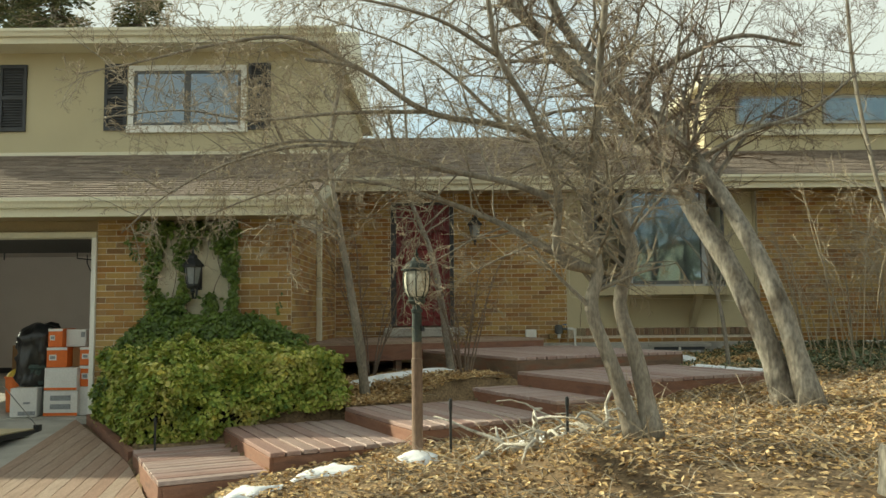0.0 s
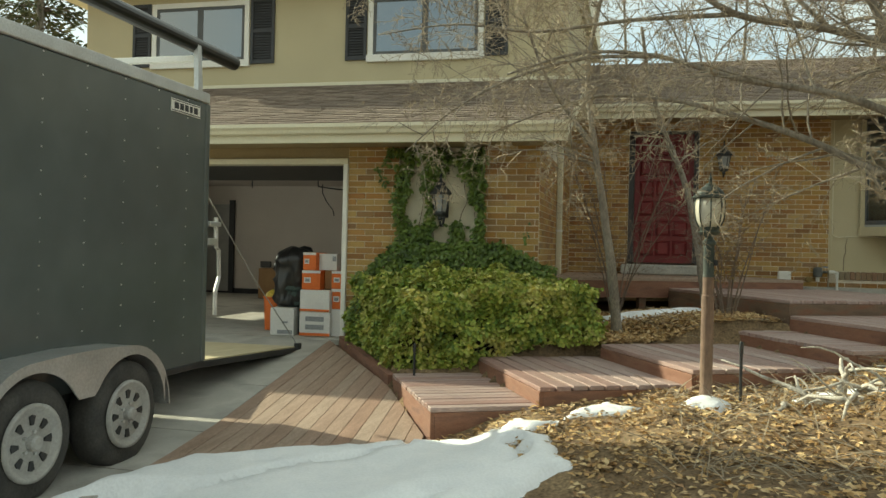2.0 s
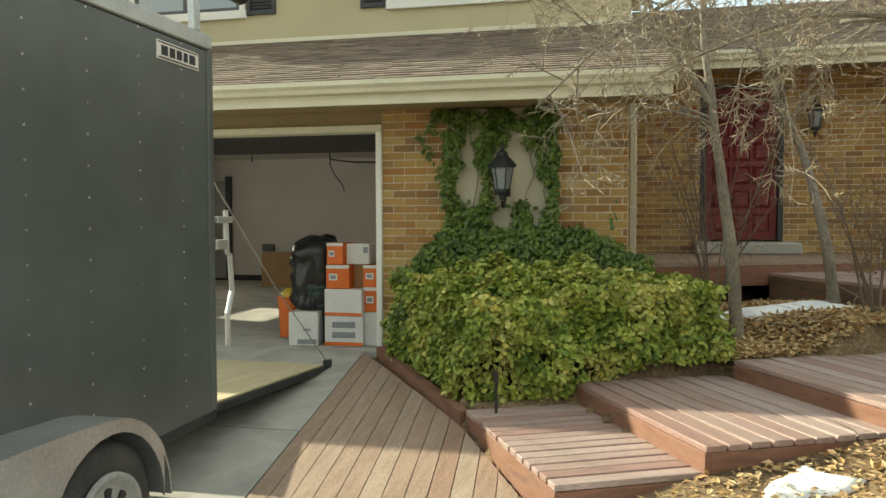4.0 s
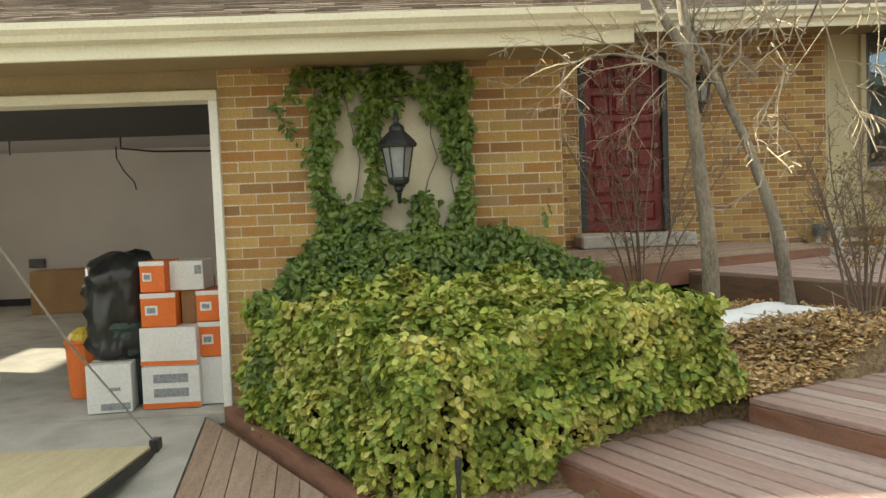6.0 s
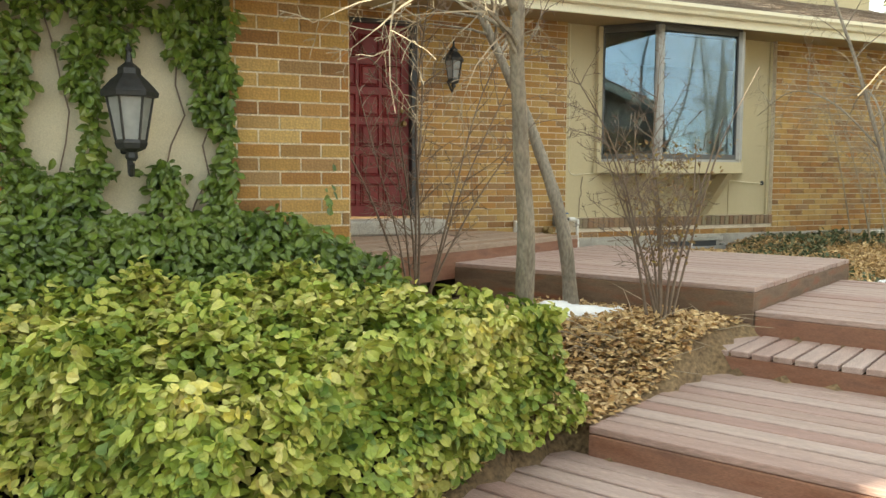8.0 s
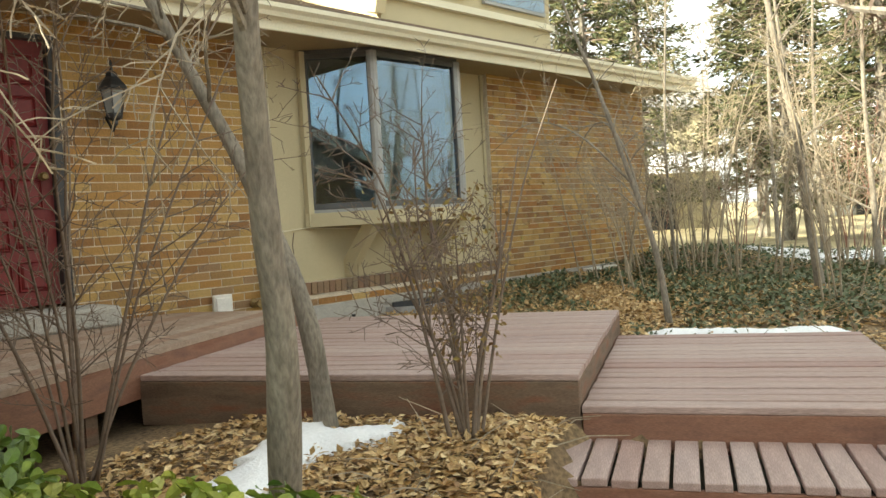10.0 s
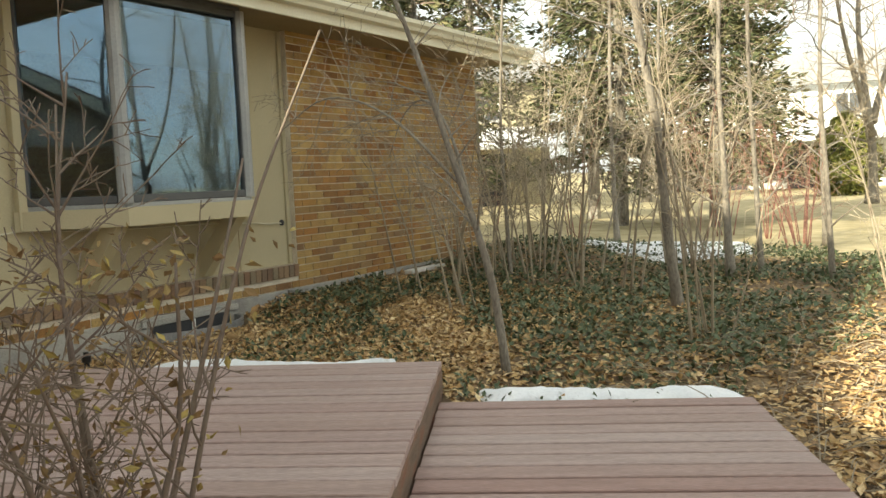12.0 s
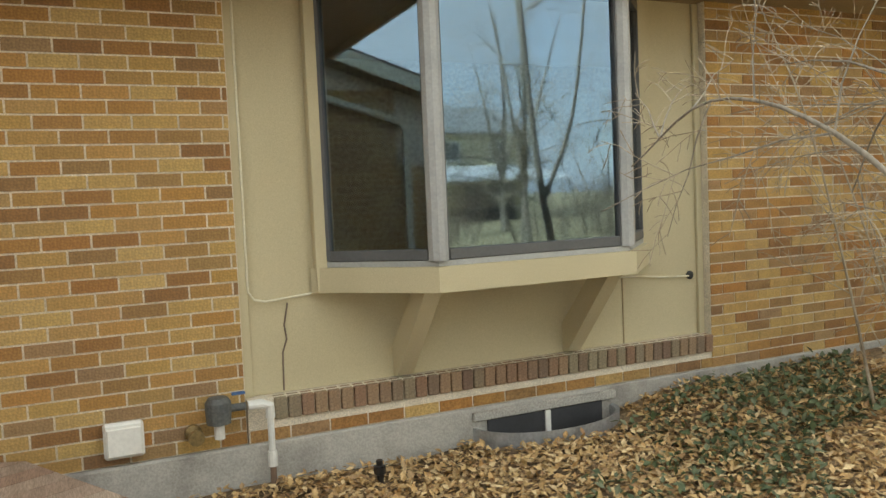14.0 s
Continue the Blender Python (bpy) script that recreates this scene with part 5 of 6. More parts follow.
for pts in ([(-7.4, 16.9, 2.48), (-7.4, 16.9, 2.30), (-7.3, 16.9, 2.1), (-7.15, 16.9, 1.92), (-7.12, 16.9, 1.8)], [(-6.3, 14, 2.45), (-6.3, 14, 2.2), (-5.9, 14, 2.15), (-4.6, 14, 2.12)], [(-8.1, 15, 2.46), (-8.1, 15, 2.25)]):
    tagged(part("hanging_wire", pipe(pts, 0.012, 6), M_DARK), "dark loose wire hanging from the garage ceiling", "wire")
gw = thing("garage_side_door", (-10.0, 17.4, 0), "dark door frame in the garage back wall", "door")
part("leaf", boxed(-10.6, -9.9, 17.44, 17.49, 0.05, 2.05, 0.005), M_FRAME_L, gw)
part("frame", boxed(-9.9, -9.78, 17.42, 17.49, 0.01, 2.15, 0.005), M_SHUTTER, gw)
tagged(part("socket_box", boxed(-9.1, -8.85, 17.44, 17.497, 0.62, 0.76, 0.005), M_FRAME), "grey socket box on the garage back wall", "socket")


# ---- hedge and ivy ----
def inside(p, poly):
    ok = False
    for (ax, ay), (bx, by) in zip(poly, poly[1:] + poly[:1]):
        if (ay > p[1]) != (by > p[1]) and p[0] < (bx - ax) * (p[1] - ay) / (by - ay) + ax:
            ok = not ok
    return ok


def edge_gap(p, poly):
    best = 9.0
    for a, b in zip(poly, poly[1:] + poly[:1]):
        a, b, q = Vector(a), Vector(b), Vector(p)
        t = max(0, min(1, (q - a).dot(b - a) / (b - a).length_squared))
        best = min(best, (q - a - (b - a) * t).length)
    return best


HEDGE = [(-3.88, 9.45), (-3.44, 8.82), (-2.90, 8.0), (-2.68, 7.88), (-2.0, 8.16), (-1.35, 8.47), (-1.10, 8.70), (-1.25, 9.05), (-1.75, 9.40), (-2.4, 9.62), (-3.6, 9.62)]


def hedge_top(x, y, d):
    h = 0.78 + 0.14 * noise.noise((x * 1.3, y * 1.3, 3)) + 0.19 * noise.noise((x * 3.5, y * 3.5, 1)) + 0.05 * noise.noise((x * 9, y * 9, 1))
    h += 0.12 * max(0.0, (y - 8.6))
    h -= 0.22 * max(0.0, -3.1 - x)
    e = min(1.0, d / 0.38)
    return h * (0.45 + 0.55 * math.sqrt(max(0.0, 1 - (1 - e) ** 2)))


hg = thing("hedge", (-2.6, 8.7, -0.1), "dense clipped evergreen hedge with green and yellowing leaves", "hedge")
cx, cy = -2.6, 8.75
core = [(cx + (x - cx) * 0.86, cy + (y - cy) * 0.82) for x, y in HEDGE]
# Solid block added inside the hedge; its near-black colour paints the inner shade.
part("shade_core", prism(bmesh.new(), core, -0.25, 0.52), M_SHADE_FILL, hg)
sp_leaf = Soup()
r = random.Random(5)
made = 0
while made < 30000:
    p = (r.uniform(-4.1, -1.0), r.uniform(7.7, 9.65))
    if not inside(p, HEDGE):
        continue
    d = edge_gap(p, HEDGE)
    h = hedge_top(p[0], p[1], d)
    if noise.noise((p[0] * 5, p[1] * 5, 8)) > 0.36 and r.random() < 0.8:
        made += 1
        continue
    z = h - abs(r.gauss(0, 0.07)) + (0.06 * r.random() if r.random() < 0.25 else 0)
    al = Vector((r.gauss(0, 1), r.gauss(0, 1) - 0.5, r.gauss(0.1, 0.5))).normalized()
    up = Vector((r.gauss(0, 0.7), r.gauss(-0.3, 0.7), 1)).normalized()
    sp_leaf.broad_leaf(Vector((p[0], p[1], z)), al, up, r.uniform(0.032, 0.07), 0.62)
    made += 1
for a, b in zip(HEDGE, HEDGE[1:] + HEDGE[:1]):
    a, b = Vector(a), Vector(b)
    if (a.y + b.y) / 2 > 9.3:
        continue
    nrm = Vector(((b - a).y, -(b - a).x)).normalized()
    if nrm.dot((a + b) / 2 - Vector((cx, cy))) < 0:
        nrm = -nrm
    for i in range(int((b - a).length * 5200)):
        t = r.random()
        q = a.lerp(b, t)
        zt = hedge_top(q.x, q.y, 0.12) + 0.1
        z = -0.30 + (zt + 0.30) * r.random() ** 0.8
        if z < ground_z(q.x, q.y):
            continue
        bul = 0.10 * math.sin(min(1, (z + 0.3) / 1.0) * math.pi) + 0.16 * noise.noise((q.x * 3, q.y * 3, z * 3)) + 0.07 * noise.noise((q.x * 8, q.y * 8, z * 8))
        if noise.noise((q.x * 5, q.y * 5, z * 5)) > 0.34 and r.random() < 0.8:
            continue
        q = q + nrm * (bul - abs(r.gauss(0, 0.05)))
        al = Vector((r.gauss(0, 0.8) + nrm.x * 0.5, r.gauss(0, 0.8) + nrm.y * 0.5, r.gauss(-0.5, 0.5))).normalized()
        up = (Vector((nrm.x, nrm.y, 0.45)) + rvec(r) * 0.75).normalized()
        sp_leaf.broad_leaf(Vector((q.x, q.y, z)), al, up, r.uniform(0.032, 0.07), 0.62)
tagged(sp_leaf.done("foliage", M_HEDGE, hg), kind="stuff")

iv = thing("ivy", (-2.95, 9.6, 0.2), "dark green ivy climbing the pale panel and brick wall", "ivy")
s_iv, s_vine = Soup(), Soup()
IVY_GAPS = [(-3.22, 2.10, 0.08, 0.05), (-3.25, 1.92, 0.07, 0.08), (-3.24, 1.62, 0.11, 0.17), (-2.80, 2.0, 0.06, 0.17), (-2.70, 1.70, 0.10, 0.18), (-2.60, 1.54, 0.09, 0.12), (-2.93, 1.30, 0.09, 0.10), (-2.60, 1.29, 0.04, 0.10)]
made = 0
while made < 15000:
    x, z = r.uniform(-4.05, -1.3), r.uniform(0.25, 2.32)
    rag = 0.10 * noise.noise((x * 6, z * 6, 2))
    if z > 2.12:
        ok = -3.62 + rag < x < -2.40 + rag and r.random() < 0.75 and noise.noise((x * 5, z * 5, 7)) > -0.15
    elif z > 1.22:
        ok = -3.47 + rag * 0.5 < x < -2.42 + rag * 0.3
        for gx_, gz_, ga, gb in IVY_GAPS:
            if ((x - gx_) / ga) ** 2 + ((z - gz_) / gb) ** 2 < 1.75 + 6 * rag:
                ok = False
        if abs(x + 2.905) < 0.13 and 1.42 < z < 2.0:
            ok = False
        strand = -3.66 + 0.06 * math.sin(z * 5) + 0.22 * (2.1 - z)
        ok = ok or (abs(x - strand) < 0.016 and z > 1.5 and r.random() < 0.3)
        ok = ok or (abs(x + 1.93 - 0.1 * (z - 1.2)) < 0.02 and z < 1.55 and r.random() < 0.15)
    else:
        ok = max(-3.85, -3.47 - (1.22 - z)) + rag < x < min(-1.6, -2.2 + (1.22 - z) * 2.2) + rag
    if not ok:
        continue
    made += 1
    thick = 0.09 if z > 1.25 else 0.09 + (1.25 - z) * 0.5
    y = 9.70 - r.random() * thick - 0.02 if -3.44 < x < -2.45 and z > 1.2 else 9.62 - r.random() * thick
    al = Vector((r.gauss(0, 0.8), -0.3 + r.gauss(0, 0.3), r.gauss(-0.6, 0.5))).normalized()
    up = (Vector((0, -1, 0.45)) + rvec(r) * 0.8).normalized()
    s_iv.broad_leaf(Vector((x, y, z)), al, up, r.uniform(0.032, 0.07), 0.6)
for i in range(4):
    x = r.uniform(-3.4, -2.5)
    pts, q = [], Vector((x, 9.7, 0.2))
    for k in range(14):
        pts.append(q.copy())
        q = q + Vector((r.gauss(0, 0.05), 0, 0.15))
        if q.z > 2.25:
            break
    s_vine.tube(pts, [0.005] * len(pts), 4)
tagged(s_iv.done("foliage", M_IVY, iv), kind="stuff")
s_vine.done("vines", M_TWIGD, iv)


# ---- bare trees and shrubs ----
WAY = [Vector(q) for q in ((-0.1, 0.0), (-1.1, 1.2), (-2.7, 3.8), (-3.2, 5.1), (-2.9, 6.1), (-1.6, 7.6), (0.3, 8.6), (1.4, 9.3))]


def over_walk(p):
    """Whether a shoot would hang over the walked line, below head clearance."""
    if p.z > 3.1:
        return False
    q = Vector((p.x, p.y))
    for a, b in zip(WAY, WAY[1:]):
        t = max(0, min(1, (q - a).dot(b - a) / (b - a).length_squared))
        if (q - a - (b - a) * t).length < 0.6:
            return True
    return False


def grow(r, limbs, twigs, start, heading, length, radius, level, droop=0.0, spread=1.0, top=3, density=1.0):
    """A bent branch with side shoots; thin levels go to twigs."""
    n = max(4, int(length / 0.14)) if level < top - 1 else 4
    n = min(n, 12)
    pts, rad, p, h = [start], [radius], start.copy(), heading.normalized()
    for i in range(n):
        h = (h + rvec(r) * 0.17 + Vector((0, 0, -droop * (i / n) * 0.3))).normalized()
        p = p + h * (length / n)
        pts.append(p.copy())
        rad.append(max(0.0016, radius * (1 - 0.85 * (i + 1) / n)))
    if any(over_walk(q) for q in pts):
        return
    (limbs if level == 1 else twigs).tube(pts, rad, 5 if level == 1 else 3)
    if level >= top:
        return
    kids = int((3 + length * 4.2) * density)
    for k in range(kids):
        t = r.uniform(0.15, 1.0)
        j = min(n - 1, int(t * n))
        q = pts[j].lerp(pts[j + 1], t * n - j) if t < 1 else pts[-1]
        d = (pts[j + 1] - pts[j]).normalized()
        side = rvec(r)
        side = (side - d * side.dot(d)).normalized()
        grow(r, limbs, twigs, q, d * 0.7 + side * spread + Vector((0, 0, 0.12 - droop * 0.25)), length * r.uniform(0.32, 0.6) * (1 - 0.35 * t), max(0.0022, radius * 0.42), level + 1, droop, spread, top, density)


def smooth_path(pts, n=5):
    out_ = []
    P = [Vector(p) for p in pts]
    P = [P[0] * 2 - P[1]] + P + [P[-1] * 2 - P[-2]]
    for i in range(1, len(P) - 2):
        for k in range(n):
            t = k / n
            a, b, c, d = P[i - 1], P[i], P[i + 1], P[i + 2]
            out_.append(0.5 * ((2 * b) + (c - a) * t + (2 * a - 5 * b + 4 * c - d) * t * t + (3 * b - a - 3 * c + d) * t ** 3))
    out_.append(P[-2])
    return out_


def tree(seed, at, stems, label, bark, twig_mat, branch_from=0.35, per_m=2.4, blen=1.3, top=3, droop=0.2, density=1.0, name="tree", category="bare tree", spread=1.0, bias=(0, 0, 0)):
    """stems: (control points, base radius, end radius); side branches grow from their upper parts."""
    r = random.Random(seed)
    t = thing(name, at, label, category)
    limbs, twigs = Soup(), Soup()
    for pts, r0, r1 in stems:
        path = smooth_path(pts)
        m = len(path)
        s = Soup()
        rad = [(r0 + (r1 - r0) * (i / (m - 1)) ** 0.8) * (1 + 0.10 * noise.noise(path[i] * 5)) * (1 + 0.35 * max(0, 1 - i / 2.5) * (r0 > 0.04)) for i in range(m)]
        s.tube(path, rad, 12 if r0 > 0.04 else 7)
        s.done("trunk", bark, t, smooth=True)
        length = sum((path[i + 1] - path[i]).length for i in range(m - 1))
        for k in range(int(length * per_m)):
            f = branch_from + (1 - branch_from) * (k + r.random()) / max(1, int(length * per_m))
            i = min(m - 2, int(f * (m - 1)))
            d = (path[i + 1] - path[i]).normalized()
            side = rvec(r) + Vector(bias)
            side = (side - d * side.dot(d)).normalized()
            grow(r, limbs, twigs, path[i], d * 0.55 + side * spread + Vector((0, 0, 0.15)), blen * r.uniform(0.5, 1.15) * (1.1 - 0.5 * f), max(0.004, rad[i] * 0.38), 1, droop, 0.9, top, density)
    tagged(limbs.done("branchwork", bark, t), kind="stuff")
    tagged(twigs.done("twig_spray", twig_mat, t), kind="stuff")
    return t


def at0(px, py, d):
    """A place d metres ahead of the walk's first stand, by its bearing."""
    return ((px - 784) / 1435 * d, d + 0.02, 1.196 + (552 + (px - 784) * 0.009 - py) / 1435 * d)


tree(11, (1.42, 5.75, 0.3), [
    ([at0(1118, 775, 5.75), at0(1085, 660, 5.75), at0(1048, 550, 5.75), at0(1060, 480, 5.75), at0(1042, 380, 5.7), at0(1062, 250, 5.6), at0(1072, 120, 5.5), at0(1085, 0, 5.4), at0(1100, -140, 5.3)], 0.062, 0.018),
    ([at0(1150, 775, 5.75), at0(1128, 650, 5.8), at0(1098, 540, 5.85), at0(1122, 450, 5.9), at0(1098, 380, 5.9), at0(1050, 310, 5.9), at0(1010, 265, 5.9), at0(900, 220, 5.9), at0(760, 190, 5.8), at0(640, 110, 5.7), at0(540, 90, 5.6)], 0.066, 0.012),
    ([at0(1055, 480, 5.75), at0(990, 455, 5.7), at0(992, 340, 5.6), at0(950, 200, 5.5), at0(890, 90, 5.4), at0(870, -30, 5.3), at0(840, -160, 5.2)], 0.040, 0.014),
    ([at0(1060, 485, 5.75), at0(970, 440, 5.85), at0(880, 390, 6.0), at0(780, 350, 6.1), at0(680, 320, 6.2), at0(600, 315, 6.3)], 0.036, 0.010),
    ([at0(1000, 360, 5.65), at0(900, 320, 5.7), at0(760, 290, 5.75), at0(640, 250, 5.8), at0(520, 240, 5.8), at0(400, 270, 5.8)], 0.028, 0.008),
    ([at0(640, 250, 5.8), at0(520, 250, 5.7), at0(400, 280, 5.6), at0(300, 330, 5.5), at0(215, 400, 5.4)], 0.016, 0.004),
    ([at0(760, 190, 5.8), at0(600, 190, 5.9), at0(450, 200, 6.0), at0(320, 180, 6.1), at0(180, 190, 6.2)], 0.018, 0.005),
    ([at0(640, 110, 5.7), at0(520, 50, 5.6), at0(380, 60, 5.5), at0(240, 90, 5.4), at0(130, 110, 5.3)], 0.018, 0.005),
    ([at0(890, 90, 5.4), at0(780, 20, 5.3), at0(640, -20, 5.2), at0(500, -40, 5.1)], 0.018, 0.005),
    ([at0(900, 220, 5.9), at0(800, 120, 6.0), at0(700, 60, 6.1), at0(560, 10, 6.2)], 0.018, 0.005),
    ([at0(680, 320, 6.2), at0(560, 310, 6.1), at0(450, 340, 6.0), at0(370, 370, 5.9)], 0.014, 0.004),
], "grey twin-stemmed bare tree with wide tangled twigs", M_BARK, M_TWIG, 0.26, 8.0, 1.05, 4, 0.35, 1.2)
tree(12, (3.1, 7.45, 0.3), [
    ([at0(1391, 726, 7.4), at0(1345, 590, 7.5), at0(1290, 470, 7.7), at0(1240, 390, 7.85), at0(1200, 320, 8.0), at0(1110, 215, 8.3), at0(1010, 100, 8.6), at0(930, 10, 8.7), at0(820, -90, 8.8)], 0.118, 0.06),
    ([at0(1430, 730, 7.25), at0(1385, 560, 7.35), at0(1330, 430, 7.55), at0(1258, 310, 7.8), at0(1190, 225, 8.0), at0(1115, 160, 8.2), at0(1020, 55, 8.4), at0(960, -80, 8.3)], 0.10, 0.045),
    ([at0(1140, 240, 8.4), at0(1150, 150, 8.1), at0(1230, 95, 7.9), at0(1330, 60, 7.7), at0(1440, 80, 7.5)], 0.05, 0.015),
    ([at0(1240, 290, 7.9), at0(1330, 240, 7.6), at0(1450, 200, 7.4), at0(1540, 130, 7.2)], 0.035, 0.01),
], "large leaning tree with rough pale bark, bare of leaves", M_BARKROUGH, M_TWIGD, 0.40, 6.0, 1.8, 4, 0.1, 1.1)
tree(13, (-0.9, 9.4, 0.2), [
    ([(-0.87, 9.36, 0.12), (-0.92, 9.24, 0.7), (-0.97, 9.14, 1.13), (-1.02, 9.10, 1.43), (-1.06, 9.06, 1.72), (-1.11, 9.0, 1.99), (-1.14, 8.94, 2.26), (-1.21, 8.88, 2.7), (-1.2, 8.8, 3.2), (-1.05, 8.7, 3.9)], 0.060, 0.02),
    ([(-1.13, 8.96, 2.2), (-1.36, 8.85, 2.5), (-1.62, 8.6, 2.9), (-1.8, 8.1, 3.4)], 0.036, 0.012),
], "slim grey bare tree rising beside the hedge", M_BARK, M_TWIG, 0.55, 4.5, 1.6, 4, 0.55, 1.0, bias=(-0.7, -0.4, 0.1))
tree(14, (0.12, 10.38, 0.4), [
    ([(0.13, 10.38, 0.33), (0.06, 10.36, 0.85), (0.01, 10.42, 1.21), (-0.06, 10.58, 1.62), (-0.11, 10.68, 1.87), (-0.2, 10.8, 2.17), (-0.34, 10.88, 2.52), (-0.45, 10.92, 2.8), (-0.6, 10.8, 3.3), (-0.7, 10.6, 3.9)], 0.058, 0.02),
], "slim leaning bare tree standing in a snow patch", M_BARK, M_TWIG, 0.55, 4.0, 1.4, 4, 0.45, 0.9)


def shrub(seed, at, n, height, lean, label, mat, twig_mat, rad=0.012, per_m=4.0, blen=0.45, leaves=0, name="shrub", density=0.8, base=0.08, top=2):
    r = random.Random(seed)
    stems = []
    x, y = at
    z = ground_z(x, y) - 0.03
    for i in range(n):
        a = r.uniform(0, 2 * math.pi)
        o = Vector((math.cos(a), math.sin(a), 0))
        h = height * r.uniform(0.6, 1.1)
        b = Vector((x, y, z)) + o * r.uniform(0, base)
        k = lean * r.uniform(0.5, 1.2)
        stems.append(([b, b + o * k * 0.25 * h + Vector((0, 0, h * 0.35)), b + o * k * 0.6 * h + Vector((r.gauss(0, 0.04), r.gauss(0, 0.04), h * 0.7)), b + o * k * h + Vector((0, 0, h))], rad * r.uniform(0.7, 1.2), 0.003))
    t = tree(seed, (x, y, z), stems, label, mat, twig_mat, 0.25, per_m, blen, top, 0.05, density, name, "shrub", 0.7)
    if leaves:
        s = Soup()
        for i in range(leaves):
            a = r.uniform(0, 2 * math.pi)
            h = height * r.uniform(0.25, 0.75)
            d = lean * h * r.uniform(0.2, 1.1)
            s.leaf(Vector((x + d * math.cos(a), y + d * math.sin(a), z + h)), rvec(r), rvec(r), r.uniform(0.02, 0.042), 0.5)
        tagged(s.done("dry_leaves", M_DRYLEAF, t), kind="stuff")
    return t


shrub(21, (0.25, 9.53), 10, 1.6, 0.34, "bare twiggy shrub with a few brown leaves beside the platform", M_TWIGD, M_TWIGD, 0.012, 8, 0.5, 550, density=0.9, top=3)
shrub(22, (-0.95, 10.75), 10, 2.3, 0.5, "dark bare stems arching beside the porch", M_TWIGD, M_TWIGD, 0.010, 6, 0.6, 0, top=3)
rr = random.Random(31)
for i in range(17):
    x, y = rr.uniform(5.6, 9.9), rr.uniform(10.2, 12.9)
    if i < 6:
        x, y = 5.3 + i * 0.45, rr.uniform(11.0, 12.3)
    shrub(40 + i, (x, y), rr.choice((3, 4, 5)), rr.uniform(1.6, 3.2), rr.uniform(0.2, 0.5), "thin bare saplings in the side yard", M_TWIG, M_TWIG, rr.uniform(0.008, 0.016), 4.0, 0.8, 0, "sapling", 0.9, 0.5, 3)
for i in range(7):
    x, y = rr.uniform(10.3, 14.0), rr.uniform(8.5, 15.5)
    shrub(80 + i, (x, y), 6, rr.uniform(1.6, 2.8), 0.4, "reddish bare bush at the edge of the lawn", M_REDBUSH, M_REDBUSH, 0.012, 4, 0.6, 0, "bush", 0.8, 0.3)
for i, (x, y, h) in enumerate(((4.9, 7.4, 1.9), (4.3, 6.6, 1.6), (5.4, 8.2, 2.4), (3.9, 5.6, 1.3), (4.8, 9.4, 2.2), (5.2, 6.0, 2.2))):
    shrub(90 + i, (x, y), 6, h, 0.35, "pale straggly bare stems under the leaning tree", M_TWIG, M_TWIG, 0.010, 4, 0.5, 0, "shrub", 0.9, 0.2)
tree(61, (5.87, 9.95, 0.5), [([(5.9, 9.93, 0.5), (5.78, 9.98, 1.2), (5.62, 10.0, 2.0), (5.45, 10.1, 2.9), (5.3, 10.2, 4.2), (5.25, 10.2, 5.5)], 0.046, 0.02), ([(5.65, 10.0, 1.9), (5.9, 10.2, 2.8), (6.0, 10.4, 4.4)], 0.028, 0.012)], "grey bare tree in the side yard", M_BARK, M_TWIG, 0.35, 2.2, 1.5, 3, 0.1, 0.8)
tree(62, (3.6, 10.35, 0.5), [([(3.62, 10.34, 0.40), (3.58, 10.42, 1.1), (3.5, 10.6, 1.8), (3.42, 10.8, 2.5), (3.3, 11.0, 3.2), (3.2, 11.1, 4.0)], 0.032, 0.008), ([(3.55, 10.48, 1.35), (3.75, 10.75, 1.95), (4.0, 11.1, 2.25), (4.3, 11.5, 2.2), (4.5, 11.8, 1.9)], 0.014, 0.003), ([(3.52, 10.55, 1.65), (3.35, 10.95, 2.1), (3.3, 11.4, 2.25), (3.35, 11.9, 2.05)], 0.012, 0.003)], "slender bare tree with drooping fine twigs in the side yard", M_BARK, M_TWIG, 0.25, 4.5, 0.9, 3, 0.6, 1.0)
for i, (x, y, h, q) in enumerate(((8.07, 10.0, 5.5, 0.075), (8.4, 9.75, 6.0, 0.06), (7.9, 9.0, 5.0, 0.055), (9.8, 11.2, 6.0, 0.07), (11.0, 12.3, 6.5, 0.08), (9.4, 8.0, 6.5, 0.07), (6.9, 12.0, 4.5, 0.045), (12.5, 9.6, 7.0, 0.09))):
    k = rr.uniform(-0.35, 0.35)
    tree(70 + i, (x, y, 0.5), [([(x, y, ground_z(x, y) - 0.05), (x + 0.1 * k, y + 0.05, 1.5), (x + k * 0.6, y + 0.1, h * 0.55), (x + k, y, h)], q * 0.62, 0.012)], "slender grey bare tree in the side yard", M_BARK, M_TWIG, 0.25, 2.6, 1.5, 3, 0.1, 0.8)


# ---- ground litter, snow, distance ----
def on_deck(x, y, gap=0.0):
    u, v = x * DU.x + y * DU.y, x * DV.x + y * DV.y
    for u0, u1, v0, v1 in ((0.91, 2.96, 6.40, 8.15), (2.9, 7.2, 6.31, 8.0), (4.99, 7.5, 7.9, 10.42), (3.2, 7.04, 10.4, 14.5)):
        if u0 - gap < u < u1 + gap and v0 - gap < v < v1 + gap:
            return True
    return False


r = random.Random(77)
litter, cover = Soup(), Soup()


